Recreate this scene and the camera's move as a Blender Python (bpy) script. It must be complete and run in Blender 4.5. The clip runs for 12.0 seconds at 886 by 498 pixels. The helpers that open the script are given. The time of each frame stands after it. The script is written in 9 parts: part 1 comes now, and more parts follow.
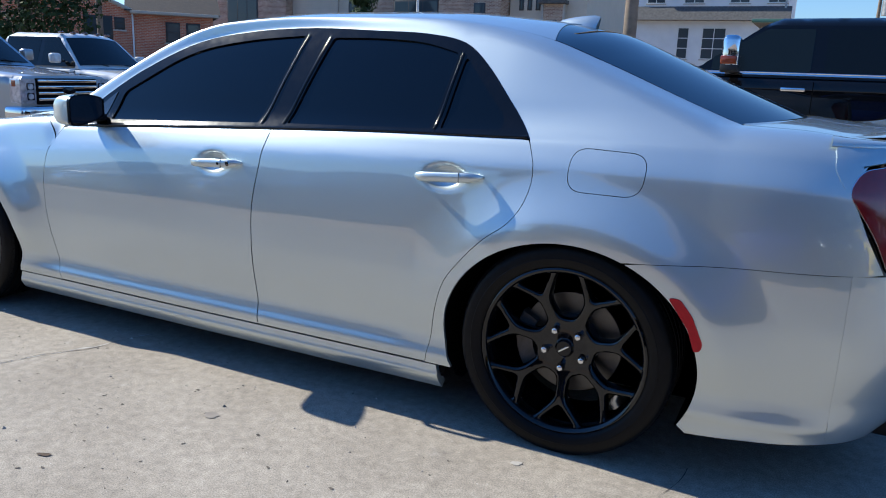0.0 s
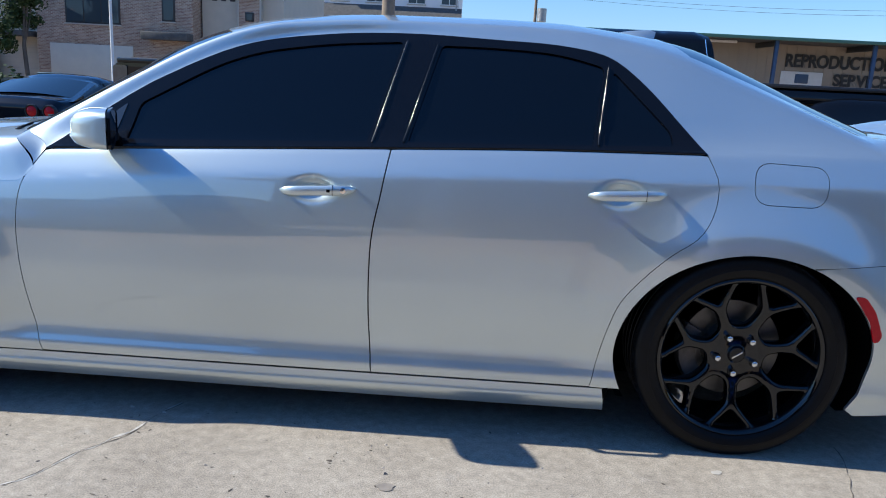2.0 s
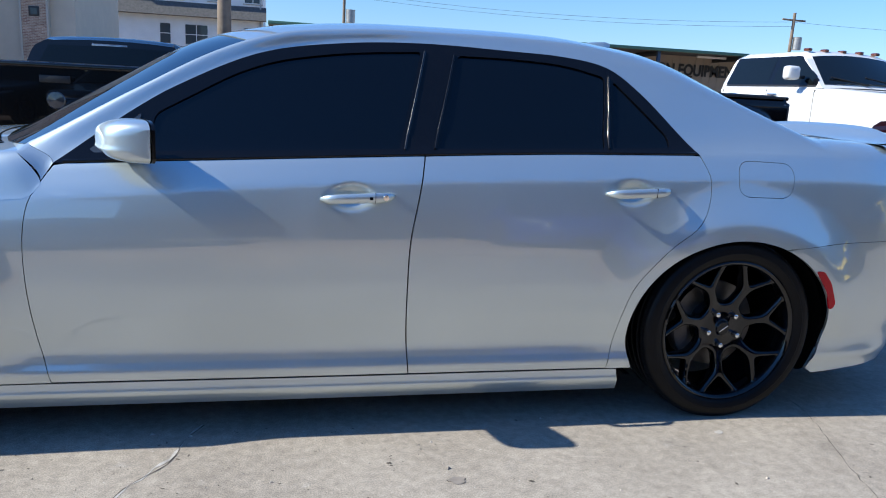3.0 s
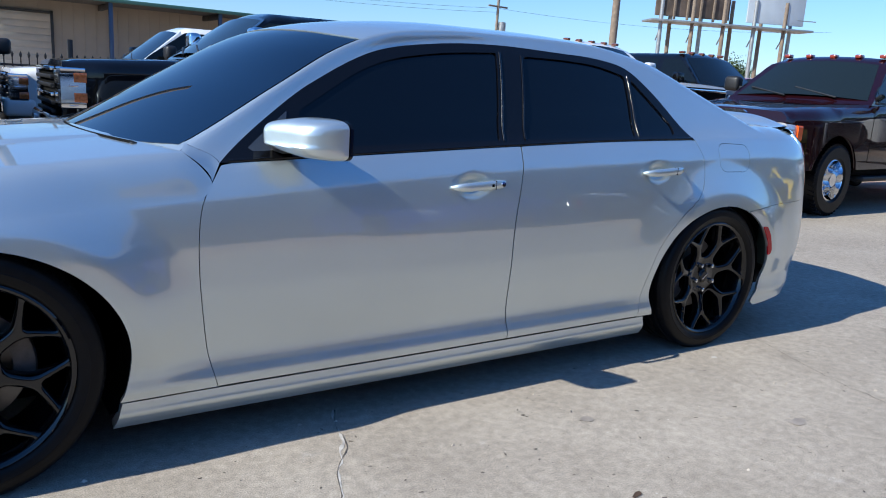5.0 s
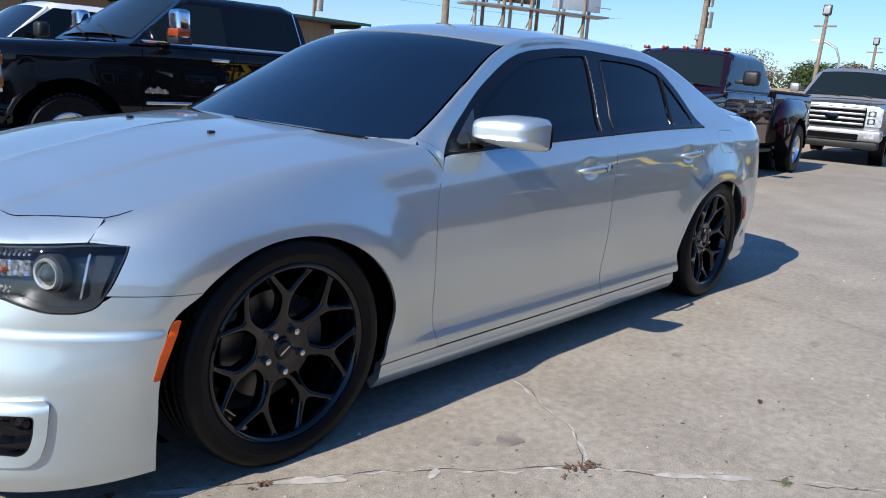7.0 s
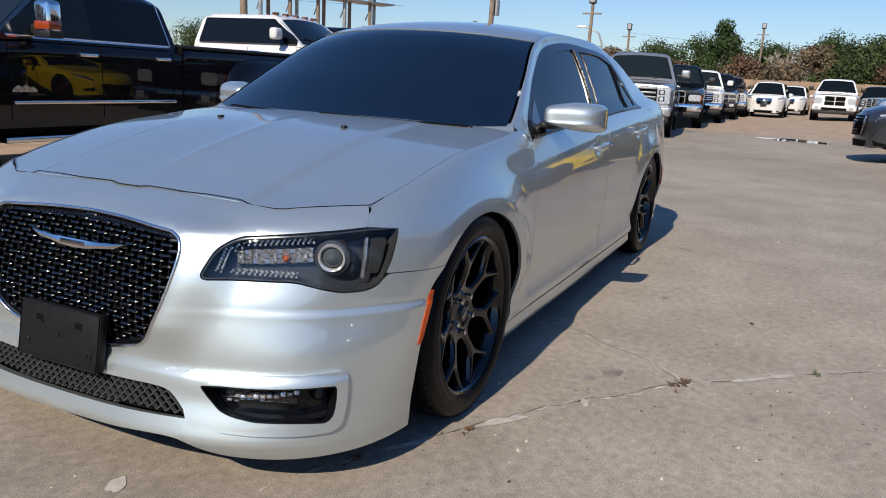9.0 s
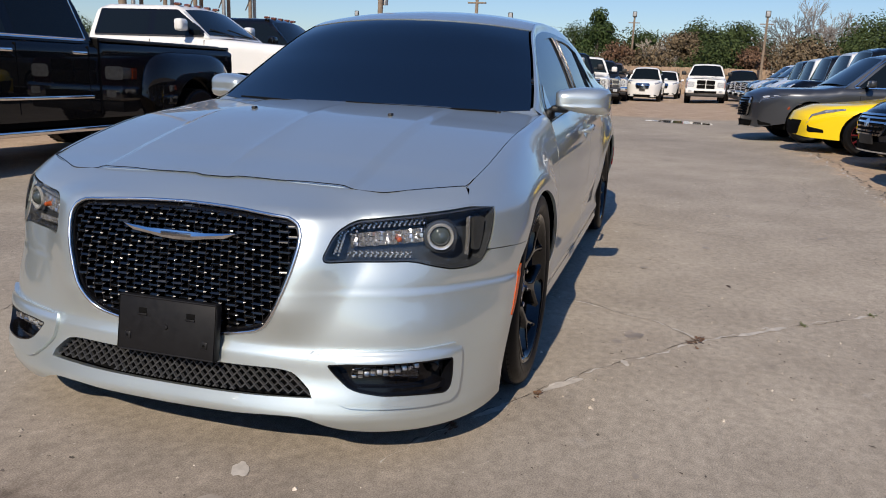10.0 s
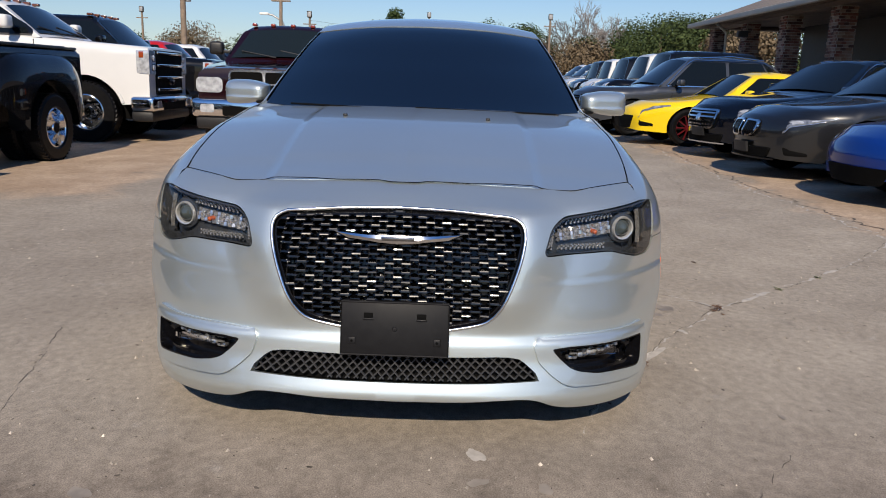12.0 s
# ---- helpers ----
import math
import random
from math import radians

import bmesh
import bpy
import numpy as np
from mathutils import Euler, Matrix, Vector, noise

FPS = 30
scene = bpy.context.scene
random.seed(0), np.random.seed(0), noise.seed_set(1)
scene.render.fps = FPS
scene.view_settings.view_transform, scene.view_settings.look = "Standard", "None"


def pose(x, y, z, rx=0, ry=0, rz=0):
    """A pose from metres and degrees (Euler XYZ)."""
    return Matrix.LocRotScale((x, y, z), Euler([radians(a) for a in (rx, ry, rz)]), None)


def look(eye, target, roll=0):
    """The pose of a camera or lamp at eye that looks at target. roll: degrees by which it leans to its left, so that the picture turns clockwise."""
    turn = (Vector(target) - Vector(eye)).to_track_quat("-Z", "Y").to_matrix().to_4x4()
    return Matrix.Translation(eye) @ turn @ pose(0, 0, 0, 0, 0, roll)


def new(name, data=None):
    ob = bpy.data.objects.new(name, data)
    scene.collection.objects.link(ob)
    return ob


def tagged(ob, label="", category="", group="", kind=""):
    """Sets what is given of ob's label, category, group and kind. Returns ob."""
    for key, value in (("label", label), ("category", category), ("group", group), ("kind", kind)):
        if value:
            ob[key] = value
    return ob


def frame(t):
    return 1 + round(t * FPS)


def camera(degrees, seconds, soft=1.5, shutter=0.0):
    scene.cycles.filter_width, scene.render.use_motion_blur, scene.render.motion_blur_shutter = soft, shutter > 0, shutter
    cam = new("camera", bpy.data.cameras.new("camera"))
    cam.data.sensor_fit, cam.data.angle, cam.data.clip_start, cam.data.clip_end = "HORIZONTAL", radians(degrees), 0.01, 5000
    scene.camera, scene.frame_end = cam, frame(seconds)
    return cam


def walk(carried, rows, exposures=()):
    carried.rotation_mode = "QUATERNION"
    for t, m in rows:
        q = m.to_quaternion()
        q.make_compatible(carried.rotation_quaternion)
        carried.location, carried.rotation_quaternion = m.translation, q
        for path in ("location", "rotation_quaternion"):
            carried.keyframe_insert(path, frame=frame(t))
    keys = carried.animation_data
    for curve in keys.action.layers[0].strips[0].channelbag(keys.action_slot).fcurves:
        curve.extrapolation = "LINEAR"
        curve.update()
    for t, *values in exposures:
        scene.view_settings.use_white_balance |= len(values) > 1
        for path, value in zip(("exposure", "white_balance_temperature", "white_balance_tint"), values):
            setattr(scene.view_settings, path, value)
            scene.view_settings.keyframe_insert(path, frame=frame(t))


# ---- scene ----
cam = camera(61.1, 12.0, soft=1.0)
PATH = [
    (0, (2.169, -3.106, 1.194), (1.313, -1.356, 0.739), 2.2),
    (0.5, (1.801, -3.093, 1.209), (1.07, -1.292, 0.738), 2.4),
    (1, (1.367, -3.175, 1.204), (0.845, -1.299, 0.747), 3.1),
    (1.5, (0.979, -3.23, 1.185), (0.679, -1.303, 0.74), 3.3),
    (2, (0.606, -3.307, 1.19), (0.538, -1.356, 0.756), 3.0),
    (2.5, (0.223, -3.362, 1.178), (0.408, -1.416, 0.757), 3.0),
    (3, (-0.148, -3.353, 1.179), (0.28, -1.442, 0.772), 3.0),
    (5, (-1.531, -3.106, 1.174), (-0.432, -1.489, 0.751), 3.5),
    (5.5, (-1.859, -3.006, 1.185), (-0.662, -1.465, 0.745), 3.6),
    (6, (-2.183, -2.901, 1.183), (-0.898, -1.437, 0.731), 3.6),
    (6.5, (-2.482, -2.743, 1.175), (-1.103, -1.366, 0.723), 3.9),
    (7, (-2.822, -2.605, 1.175), (-1.352, -1.325, 0.729), 4.2),
    (9, (-3.797, -1.838, 1.133), (-2.027, -1.02, 0.688), 3.0),
    (9.5, (-4.019, -1.593, 1.119), (-2.193, -0.913, 0.668), 2.5),
    (10, (-4.149, -1.327, 1.099), (-2.277, -0.789, 0.642), 2.1),
    (10.5, (-4.307, -1.052, 1.111), (-2.4, -0.66, 0.652), 1.9),
    (11, (-4.403, -0.762, 1.096), (-2.472, -0.511, 0.64), 1.8),
    (11.5, (-4.452, -0.473, 1.093), (-2.508, -0.349, 0.642), 1.9),
    (12, (-4.526, -0.182, 1.093), (-2.576, -0.165, 0.651), 1.9),
]
EXPOSURES = [(0, 0.62, 5650, 4), (2.5, 0.72, 5600, 4), (5.5, 0.66, 5600, 4), (7, 0.54, 5850, 6), (9, 0.17, 6400, 9), (10.5, 0.08, 6600, 10), (12, 0.06, 6600, 10)]
walk(cam, [(t, look(eye, target, roll)) for t, eye, target, roll in PATH], EXPOSURES)

# ---- world, sun, exposure ----
SUN = Vector((-1.31, 0.035, 1.0)).normalized()      # towards the sun: ahead of the sedan, fairly low
world = bpy.data.worlds.new("sky")
scene.world = world
world.use_nodes = True
_nt = world.node_tree
_sky = _nt.nodes.new("ShaderNodeTexSky")
_sky.sky_type, _sky.sun_disc = "NISHITA", False
_sky.sun_elevation = math.asin(SUN.z)
_sky.sun_rotation = math.atan2(SUN.x, SUN.y)
_sky.air_density, _sky.dust_density, _sky.ozone_density = 1.2, 0.05, 2.5
_bg = _nt.nodes["Background"]
_bg.inputs["Strength"].default_value = 0.100
_tone = _nt.nodes.new("ShaderNodeMix")
_tone.data_type, _tone.blend_type = "RGBA", "MULTIPLY"
_tone.inputs[0].default_value = 1.0
# a clear dry sky: pale over the roofs, deep blue overhead
_gc = _nt.nodes.new("ShaderNodeTexCoord")
_gs = _nt.nodes.new("ShaderNodeSeparateXYZ")
_gm = _nt.nodes.new("ShaderNodeMapRange")
_gm.interpolation_type = "SMOOTHSTEP"
_gm.inputs["From Min"].default_value, _gm.inputs["From Max"].default_value = 0.0, 0.75
_gr = _nt.nodes.new("ShaderNodeMix")
_gr.data_type = "RGBA"
_gr.inputs[6].default_value, _gr.inputs[7].default_value = (0.60, 0.71, 0.96, 1), (0.50, 0.79, 1.16, 1)
_nt.links.new(_gc.outputs["Generated"], _gs.inputs[0])
_nt.links.new(_gs.outputs[2], _gm.inputs["Value"])
_nt.links.new(_gm.outputs[0], _gr.inputs[0])
_nt.links.new(_gr.outputs[2], _tone.inputs[7])
_nt.links.new(_sky.outputs[0], _tone.inputs[6])
_nt.links.new(_tone.outputs[2], _bg.inputs[0])
_sl = bpy.data.lights.new("sun", "SUN")
_sl.energy, _sl.angle, _sl.color = 5.0, radians(0.53), (1.0, 0.875, 0.715)
_so = new("sun", _sl)
_so.matrix_world = look(SUN * 50, (0, 0, 0))
scene.view_settings.exposure = 0.0

# ---- tools ----
from mathutils.geometry import delaunay_2d_cdt


def mesh_of(name, verts, faces, mats, smooth=True, normals=None, mat_index=None):
    me = bpy.data.meshes.new(name)
    me.from_pydata([tuple(map(float, v)) for v in verts], [], [tuple(map(int, f)) for f in faces])
    for m in (mats if isinstance(mats, (list, tuple)) else [mats]):
        me.materials.append(m)
    if mat_index is not None:
        me.polygons.foreach_set("material_index", mat_index)
    if smooth:
        me.polygons.foreach_set("use_smooth", [True] * len(me.polygons))
    if normals is not None:
        me.normals_split_custom_set_from_vertices([tuple(n) for n in normals])
    me.update()
    return me


def sharp(me, angle=35):
    """Smooth shading with hard edges above the angle."""
    me.polygons.foreach_set("use_smooth", [True] * len(me.polygons))
    me.set_sharp_from_angle(angle=radians(angle))
    return me


def part(name, me, parent, label="", m=None):
    ob = new(name, me)
    if parent is not None:
        ob.parent = parent
    if m is not None:
        ob.matrix_basis = m
    if label:
        ob["label"] = label
    return ob


def bm_mesh(name, bm, mat, angle=35):
    me = bpy.data.meshes.new(name)
    bmesh.ops.recalc_face_normals(bm, faces=bm.faces)
    bm.to_mesh(me)
    bm.free()
    me.materials.append(mat)
    return sharp(me, angle)


def empty(name, m, label, category, group="", kind=""):
    ob = new(name)
    ob.empty_display_size = 0.2
    ob.matrix_basis = m
    return tagged(ob, label, category, group, kind)


def ip(x, xs, ys):
    """Smooth monotone interpolation through a few knots."""
    x, xs, ys = np.asarray(x, float), np.asarray(xs, float), np.asarray(ys, float)
    h, d = np.diff(xs), np.diff(ys) / np.diff(xs)
    m = np.zeros(len(xs))
    m[0], m[-1] = d[0], d[-1]
    for i in range(1, len(xs) - 1):
        if d[i - 1] * d[i] > 0:
            w1, w2 = 2 * h[i] + h[i - 1], h[i] + 2 * h[i - 1]
            m[i] = (w1 + w2) / (w1 / d[i - 1] + w2 / d[i])
    k = np.clip(np.searchsorted(xs, x) - 1, 0, len(xs) - 2)
    t = (x - xs[k]) / h[k]
    tc = np.clip(t, 0, 1)
    r = (ys[k] * (1 + 2 * tc) * (1 - tc) ** 2 + m[k] * h[k] * tc * (1 - tc) ** 2
         + ys[k + 1] * tc ** 2 * (3 - 2 * tc) + m[k + 1] * h[k] * tc ** 2 * (tc - 1))
    return r + np.where(t < 0, m[0] * (x - xs[0]), 0) + np.where(t > 1, m[-1] * (x - xs[-1]), 0)


def sstep(x, a, b):
    t = np.clip((np.asarray(x, float) - a) / (b - a), 0, 1)
    return t * t * (3 - 2 * t)


def spline(pts, step=0.02, closed=False):
    """A smooth line through points (2D or 3D), in even steps."""
    P = np.asarray(pts, float)
    n = len(P)
    out = []
    for i in range(n if closed else n - 1):
        p1, p2 = P[i], P[(i + 1) % n]
        p0 = P[(i - 1) % n] if closed or i else 2 * p1 - p2
        p3 = P[(i + 2) % n] if closed or i + 2 < n else 2 * p2 - p1
        k = max(2, int(np.linalg.norm(p2 - p1) / step))
        c = np.linalg.norm(p2 - p1)
        m1 = (p2 - p0) * c / max(1e-9, np.linalg.norm(p1 - p0) + c)
        m2 = (p3 - p1) * c / max(1e-9, np.linalg.norm(p3 - p2) + c)
        for j in range(k):
            t = j / k
            out.append(p1 * (1 + 2 * t) * (1 - t) ** 2 + m1 * t * (1 - t) ** 2 + p2 * t * t * (3 - 2 * t) + m2 * t * t * (t - 1))
    if not closed:
        out.append(P[-1])
    return np.array(out)


def rounded(pts, r, step=0.02):
    """A closed outline with rounded corners; r: one radius or one for each corner."""
    P = np.asarray(pts, float)
    n = len(P)
    rs = r if isinstance(r, (list, tuple)) else [r] * n
    out = []
    for i in range(n):
        a, b, c = P[i - 1], P[i], P[(i + 1) % n]
        la, lc = np.linalg.norm(a - b), np.linalg.norm(c - b)
        d = min(rs[i], la * 0.48, lc * 0.48)
        p, q = b + (a - b) / la * d, b + (c - b) / lc * d
        k = 1 if d < 0.002 else max(3, int(d * 1.6 / step) + 3)
        for j in range(k + 1 if d >= 0.002 else 1):
            t = j / max(1, k)
            out.append(p * (1 - t) ** 2 + 2 * b * t * (1 - t) + q * t * t if d >= 0.002 else b)
        e, f = q, c + (b - c) / lc * min(rs[(i + 1) % n], lc * 0.48)
        m = int(np.linalg.norm(f - e) / step)
        for j in range(1, m):
            out.append(e + (f - e) * j / m)
    return np.array(out)


def resample(P, step):
    out = []
    n = len(P)
    for i in range(n):
        a, b = P[i], P[(i + 1) % n]
        k = max(1, int(math.ceil(np.linalg.norm(b - a) / step)))
        for j in range(k):
            out.append(a + (b - a) * j / k)
    return np.array(out)


def area2(P):
    return 0.5 * float(np.sum(P[:, 0] * np.roll(P[:, 1], -1) - P[:, 1] * np.roll(P[:, 0], -1)))


def clean(P, eps=0.0015):
    keep = [P[0]]
    for p in P[1:]:
        if np.linalg.norm(p - keep[-1]) > eps:
            keep.append(p)
    if np.linalg.norm(keep[0] - keep[-1]) < eps:
        keep.pop()
    return np.array(keep)


def inset(P, d):
    """Moves a closed outline inwards by d."""
    P = clean(np.asarray(P, float))
    s = 1 if area2(P) > 0 else -1
    e = np.roll(P, -1, 0) - P
    e /= np.linalg.norm(e, axis=1)[:, None]
    nrm = np.stack([-e[:, 1], e[:, 0]], 1) * s
    a, b = np.roll(nrm, 1, 0), nrm
    m = a + b
    m /= np.maximum(0.6, np.sum(m * m, 1) / 2)[:, None]
    return P + m * d


def inside(P, Q):
    """Which of the points Q lie inside the outline P."""
    x, y = Q[:, 0][:, None], Q[:, 1][:, None]
    ax, ay = P[:, 0][None], P[:, 1][None]
    bx, by = np.roll(P[:, 0], -1)[None], np.roll(P[:, 1], -1)[None]
    dy = np.where(by == ay, 1e-12, by - ay)
    cross = ((ay > y) != (by > y)) & (x < (bx - ax) * (y - ay) / dy + ax)
    return cross.sum(1) % 2 == 1


def near(P, Q, d):
    """Which of the points Q lie nearer than d to the outline P."""
    a, b = P[None], np.roll(P, -1, 0)[None]
    q = Q[:, None]
    ab = b - a
    t = np.clip(np.sum((q - a) * ab, 2) / np.maximum(1e-12, np.sum(ab * ab, 2)), 0, 1)
    return (np.linalg.norm(q - a - ab * t[..., None], axis=2) < d).any(1)


def triangulate(P, step, holes=()):
    """Outline and holes filled with even triangles: points, triangles, and the loops of the edges."""
    loops = [resample(clean(P), step)] + [resample(clean(h), step) for h in holes]
    lo, hi = loops[0].min(0), loops[0].max(0)
    gx, gy = np.meshgrid(np.arange(lo[0] + step / 2, hi[0], step), np.arange(lo[1] + step / 2, hi[1], step * 0.87))
    gx = gx + (np.arange(gx.shape[0]) % 2)[:, None] * step / 2
    Q = np.stack([gx.ravel(), gy.ravel()], 1)
    if len(Q):
        Q = Q[inside(loops[0], Q)]
    for i, L in enumerate(loops):
        if len(Q):
            Q = Q[~near(L, Q, step * 0.55)]
        if i and len(Q):
            Q = Q[~inside(L, Q)]
    pts, edges, ids = [], [], []
    for L in loops:
        k = len(pts)
        pts += list(L)
        ids.append(list(range(k, k + len(L))))
        edges += [(k + i, k + (i + 1) % len(L)) for i in range(len(L))]
    pts += list(Q)
    V, _, F, orig, _, _ = delaunay_2d_cdt([Vector((float(p[0]), float(p[1]))) for p in pts], edges, [], 0, 1e-7)
    V = np.array([(v.x, v.y) for v in V])
    back = {}
    for i, o in enumerate(orig):
        for k in o:
            back[k] = i
    F = np.array([f for f in F if len(f) == 3])
    C = V[F].mean(1)
    ok = inside(loops[0], C)
    for L in loops[1:]:
        ok &= ~inside(L, C)
    return V, F[ok], [[back[i] for i in L] for L in ids]


def surf_normals(surf, V, centre, h=0.002):
    P = surf(V[:, 0], V[:, 1])
    du = surf(V[:, 0] + h, V[:, 1]) - surf(V[:, 0] - h, V[:, 1])
    dv = surf(V[:, 0], V[:, 1] + h) - surf(V[:, 0], V[:, 1] - h)
    N = np.cross(du, dv)
    N /= np.maximum(1e-12, np.linalg.norm(N, axis=1))[:, None]
    C = np.stack([np.clip(P[:, 0], centre[0], centre[1]), P[:, 1] * 0, P[:, 1] * 0 + centre[2]], 1)
    s = np.sign(np.sum(N * (P - C), 1))
    s[s == 0] = 1
    return P, N * s[:, None]


def panel(name, outline, surf, mat, parent, side=1, step=0.03, gap=0.0022, holes=(), rim=0.012, off=0.0,
          label="", centre=(-1.5, 1.9, 0.6)):
    """A curved sheet: an outline in the two coordinates of surf, with a turned-in edge. side -1: the mirrored twin."""
    P2 = inset(outline, gap) if gap else clean(np.asarray(outline, float))
    hs = [inset(h, -gap) if gap else h for h in holes]
    V, F, loops = triangulate(P2, step, hs)
    P, N = surf_normals(surf, V, centre)
    P = P + N * off
    fn = np.cross(P[F[:, 1]] - P[F[:, 0]], P[F[:, 2]] - P[F[:, 0]])
    bad = np.sum(fn * N[F[:, 0]], 1) < 0
    F[bad] = F[bad][:, ::-1]
    n0 = len(P)
    verts, nor, faces = [P], [N], [tuple(f) for f in F]
    if rim:
        k = n0
        # mean of each point's neighbours: it lies on the inner side of an edge
        acc, cnt = np.zeros_like(P), np.zeros((n0, 1))
        for a, b in ((0, 1), (1, 2), (2, 0)):
            np.add.at(acc, F[:, a], P[F[:, b]])
            np.add.at(acc, F[:, b], P[F[:, a]])
            np.add.at(cnt, F[:, a], 1)
            np.add.at(cnt, F[:, b], 1)
        inner_ = acc / np.maximum(1, cnt) - P
        for L in loops:
            L = np.array(L)
            c = np.roll(P[L], 1, 0) - np.roll(P[L], -1, 0)
            out = np.cross(c, N[L])
            if np.sum(out * inner_[L]) > 0:
                out = -out
            ring = P[L] - N[L] * rim
            verts += [P[L], ring]
            nn = out / np.maximum(1e-9, np.linalg.norm(out, axis=1))[:, None]
            nor += [nn, nn]
            m = len(L)
            wind = np.cross(ring - P[L], np.roll(ring, -1, 0) - P[L])
            turn = 1 if np.sum(wind * nn) > 0 else -1
            for i in range(m):
                j = (i + 1) % m
                faces.append((k + i, k + m + i, k + m + j, k + j)[::turn])
            k += 2 * m
    verts, nor = np.concatenate(verts), np.concatenate(nor)
    if side < 0:
        verts = verts * [1, -1, 1]
        nor = nor * [1, -1, 1]
        faces = [f[::-1] for f in faces]
    return part(name, mesh_of(name, verts, faces, mat, True, nor), parent, label)


def strip(name, A, TA, B, TB, mat, parent, side=1, n=8, label="", flip=False):
    """A band between two lines of equal length, with the directions in which it leaves the one and meets the other."""
    A, B, TA, TB = map(np.asarray, (A, B, TA, TB))
    rows, slopes = [], []
    for j in range(n + 1):
        t = j / n
        rows.append(A * (1 + 2 * t) * (1 - t) ** 2 + TA * t * (1 - t) ** 2 + B * t * t * (3 - 2 * t) + TB * t * t * (t - 1))
        slopes.append((B - A) * 6 * t * (1 - t) + TA * (1 - t) * (1 - 3 * t) + TB * t * (3 * t - 2))
    R = np.array(rows)
    m = len(A)
    V = R.reshape(-1, 3)
    N = np.cross(np.gradient(R, axis=1), np.array(slopes)).reshape(-1, 3)
    N = N / np.maximum(1e-9, np.linalg.norm(N, axis=1))[:, None]
    N = N * (-1 if flip else 1)
    faces = [(j * m + i, j * m + i + 1, (j + 1) * m + i + 1, (j + 1) * m + i) for j in range(n) for i in range(m - 1)]
    if flip:
        faces = [f[::-1] for f in faces]
    if side < 0:
        V = V * [1, -1, 1]
        N = N * [1, -1, 1]
        faces = [f[::-1] for f in faces]
    C = V[np.array(faces[0])]
    if np.dot(np.cross(C[1] - C[0], C[2] - C[0]), N[faces[0][0]]) < 0:
        N = -N
    return part(name, mesh_of(name, V, faces, mat, True, N), parent, label)


def box(bm, x0, x1, y0, y1, z0, z1, bevel=0.0, seg=2):
    m = Matrix.Translation(((x0 + x1) / 2, (y0 + y1) / 2, (z0 + z1) / 2)) @ Matrix.Diagonal((abs(x1 - x0), abs(y1 - y0), abs(z1 - z0), 1))
    g = bmesh.ops.create_cube(bm, size=1, matrix=m)
    if bevel:
        ed = {e for v in g["verts"] for e in v.link_edges}
        bmesh.ops.bevel(bm, geom=list(ed), offset=bevel, segments=seg, profile=0.5, affect="EDGES")


def box_mesh(name, dims, mat, bevel=0.0, seg=2):
    bm = bmesh.new()
    box(bm, *dims, bevel=bevel, seg=seg)
    return bm_mesh(name, bm, mat)


def lathe(name, profile, mat, n=48, axis="y", angle=40):
    """A turned body: profile of (radius, along)."""
    verts, faces = [], []
    k = len(profile)
    for i in range(n):
        a = 2 * math.pi * i / n
        for r, h in profile:
            verts.append((r * math.cos(a), h, r * math.sin(a)) if axis == "y" else (r * math.cos(a), r * math.sin(a), h))
    for i in range(n):
        j = (i + 1) % n
        for q in range(k - 1):
            faces.append((i * k + q, j * k + q, j * k + q + 1, i * k + q + 1))
    bm = bmesh.new()
    vs = [bm.verts.new(v) for v in verts]
    for f in faces:
        try:
            bm.faces.new([vs[i] for i in f])
        except ValueError:
            pass
    bmesh.ops.remove_doubles(bm, verts=bm.verts, dist=1e-5)
    return bm_mesh(name, bm, mat, angle)


def tube(name, pts, radius, mat, n=8, closed=False):
    """A round bar along a line; radius: one, or one for each point."""
    P = [Vector(p) for p in pts]
    rs = radius if isinstance(radius, (list, tuple)) else [radius] * len(P)
    verts, faces = [], []
    for i, p in enumerate(P):
        a = P[i - 1] if i or closed else p
        b = P[(i + 1) % len(P)] if i + 1 < len(P) or closed else p
        d = (b - a).normalized()
        u = d.orthogonal().normalized() if abs(d.z) > 0.95 else d.cross(Vector((0, 0, 1))).normalized()
        v = d.cross(u)
        for k in range(n):
            w = 2 * math.pi * k / n
            verts.append(p + (u * math.cos(w) + v * math.sin(w)) * rs[i])
    m = len(P)
    for i in range(m if closed else m - 1):
        for k in range(n):
            a, b = i * n + k, i * n + (k + 1) % n
            c, d = ((i + 1) % m) * n + (k + 1) % n, ((i + 1) % m) * n + k
            faces.append((a, b, c, d))
    if not closed:
        faces += [tuple(range(n))[::-1], tuple(range((m - 1) * n, m * n))]
    me = mesh_of(name, verts, faces, mat)
    return sharp(me, 50)

# ---- materials ----
def nodes(name):
    m = bpy.data.materials.new(name)
    m.use_nodes = True
    nt = m.node_tree
    return m, nt, nt.nodes["Principled BSDF"]


def noise_node(nt, scale, detail=4.0, rough=0.55, space="Object"):
    tc = nt.nodes.new("ShaderNodeTexCoord")
    n = nt.nodes.new("ShaderNodeTexNoise")
    n.inputs["Scale"].default_value, n.inputs["Detail"].default_value, n.inputs["Roughness"].default_value = scale, detail, rough
    nt.links.new(tc.outputs[space], n.inputs["Vector"])
    return n


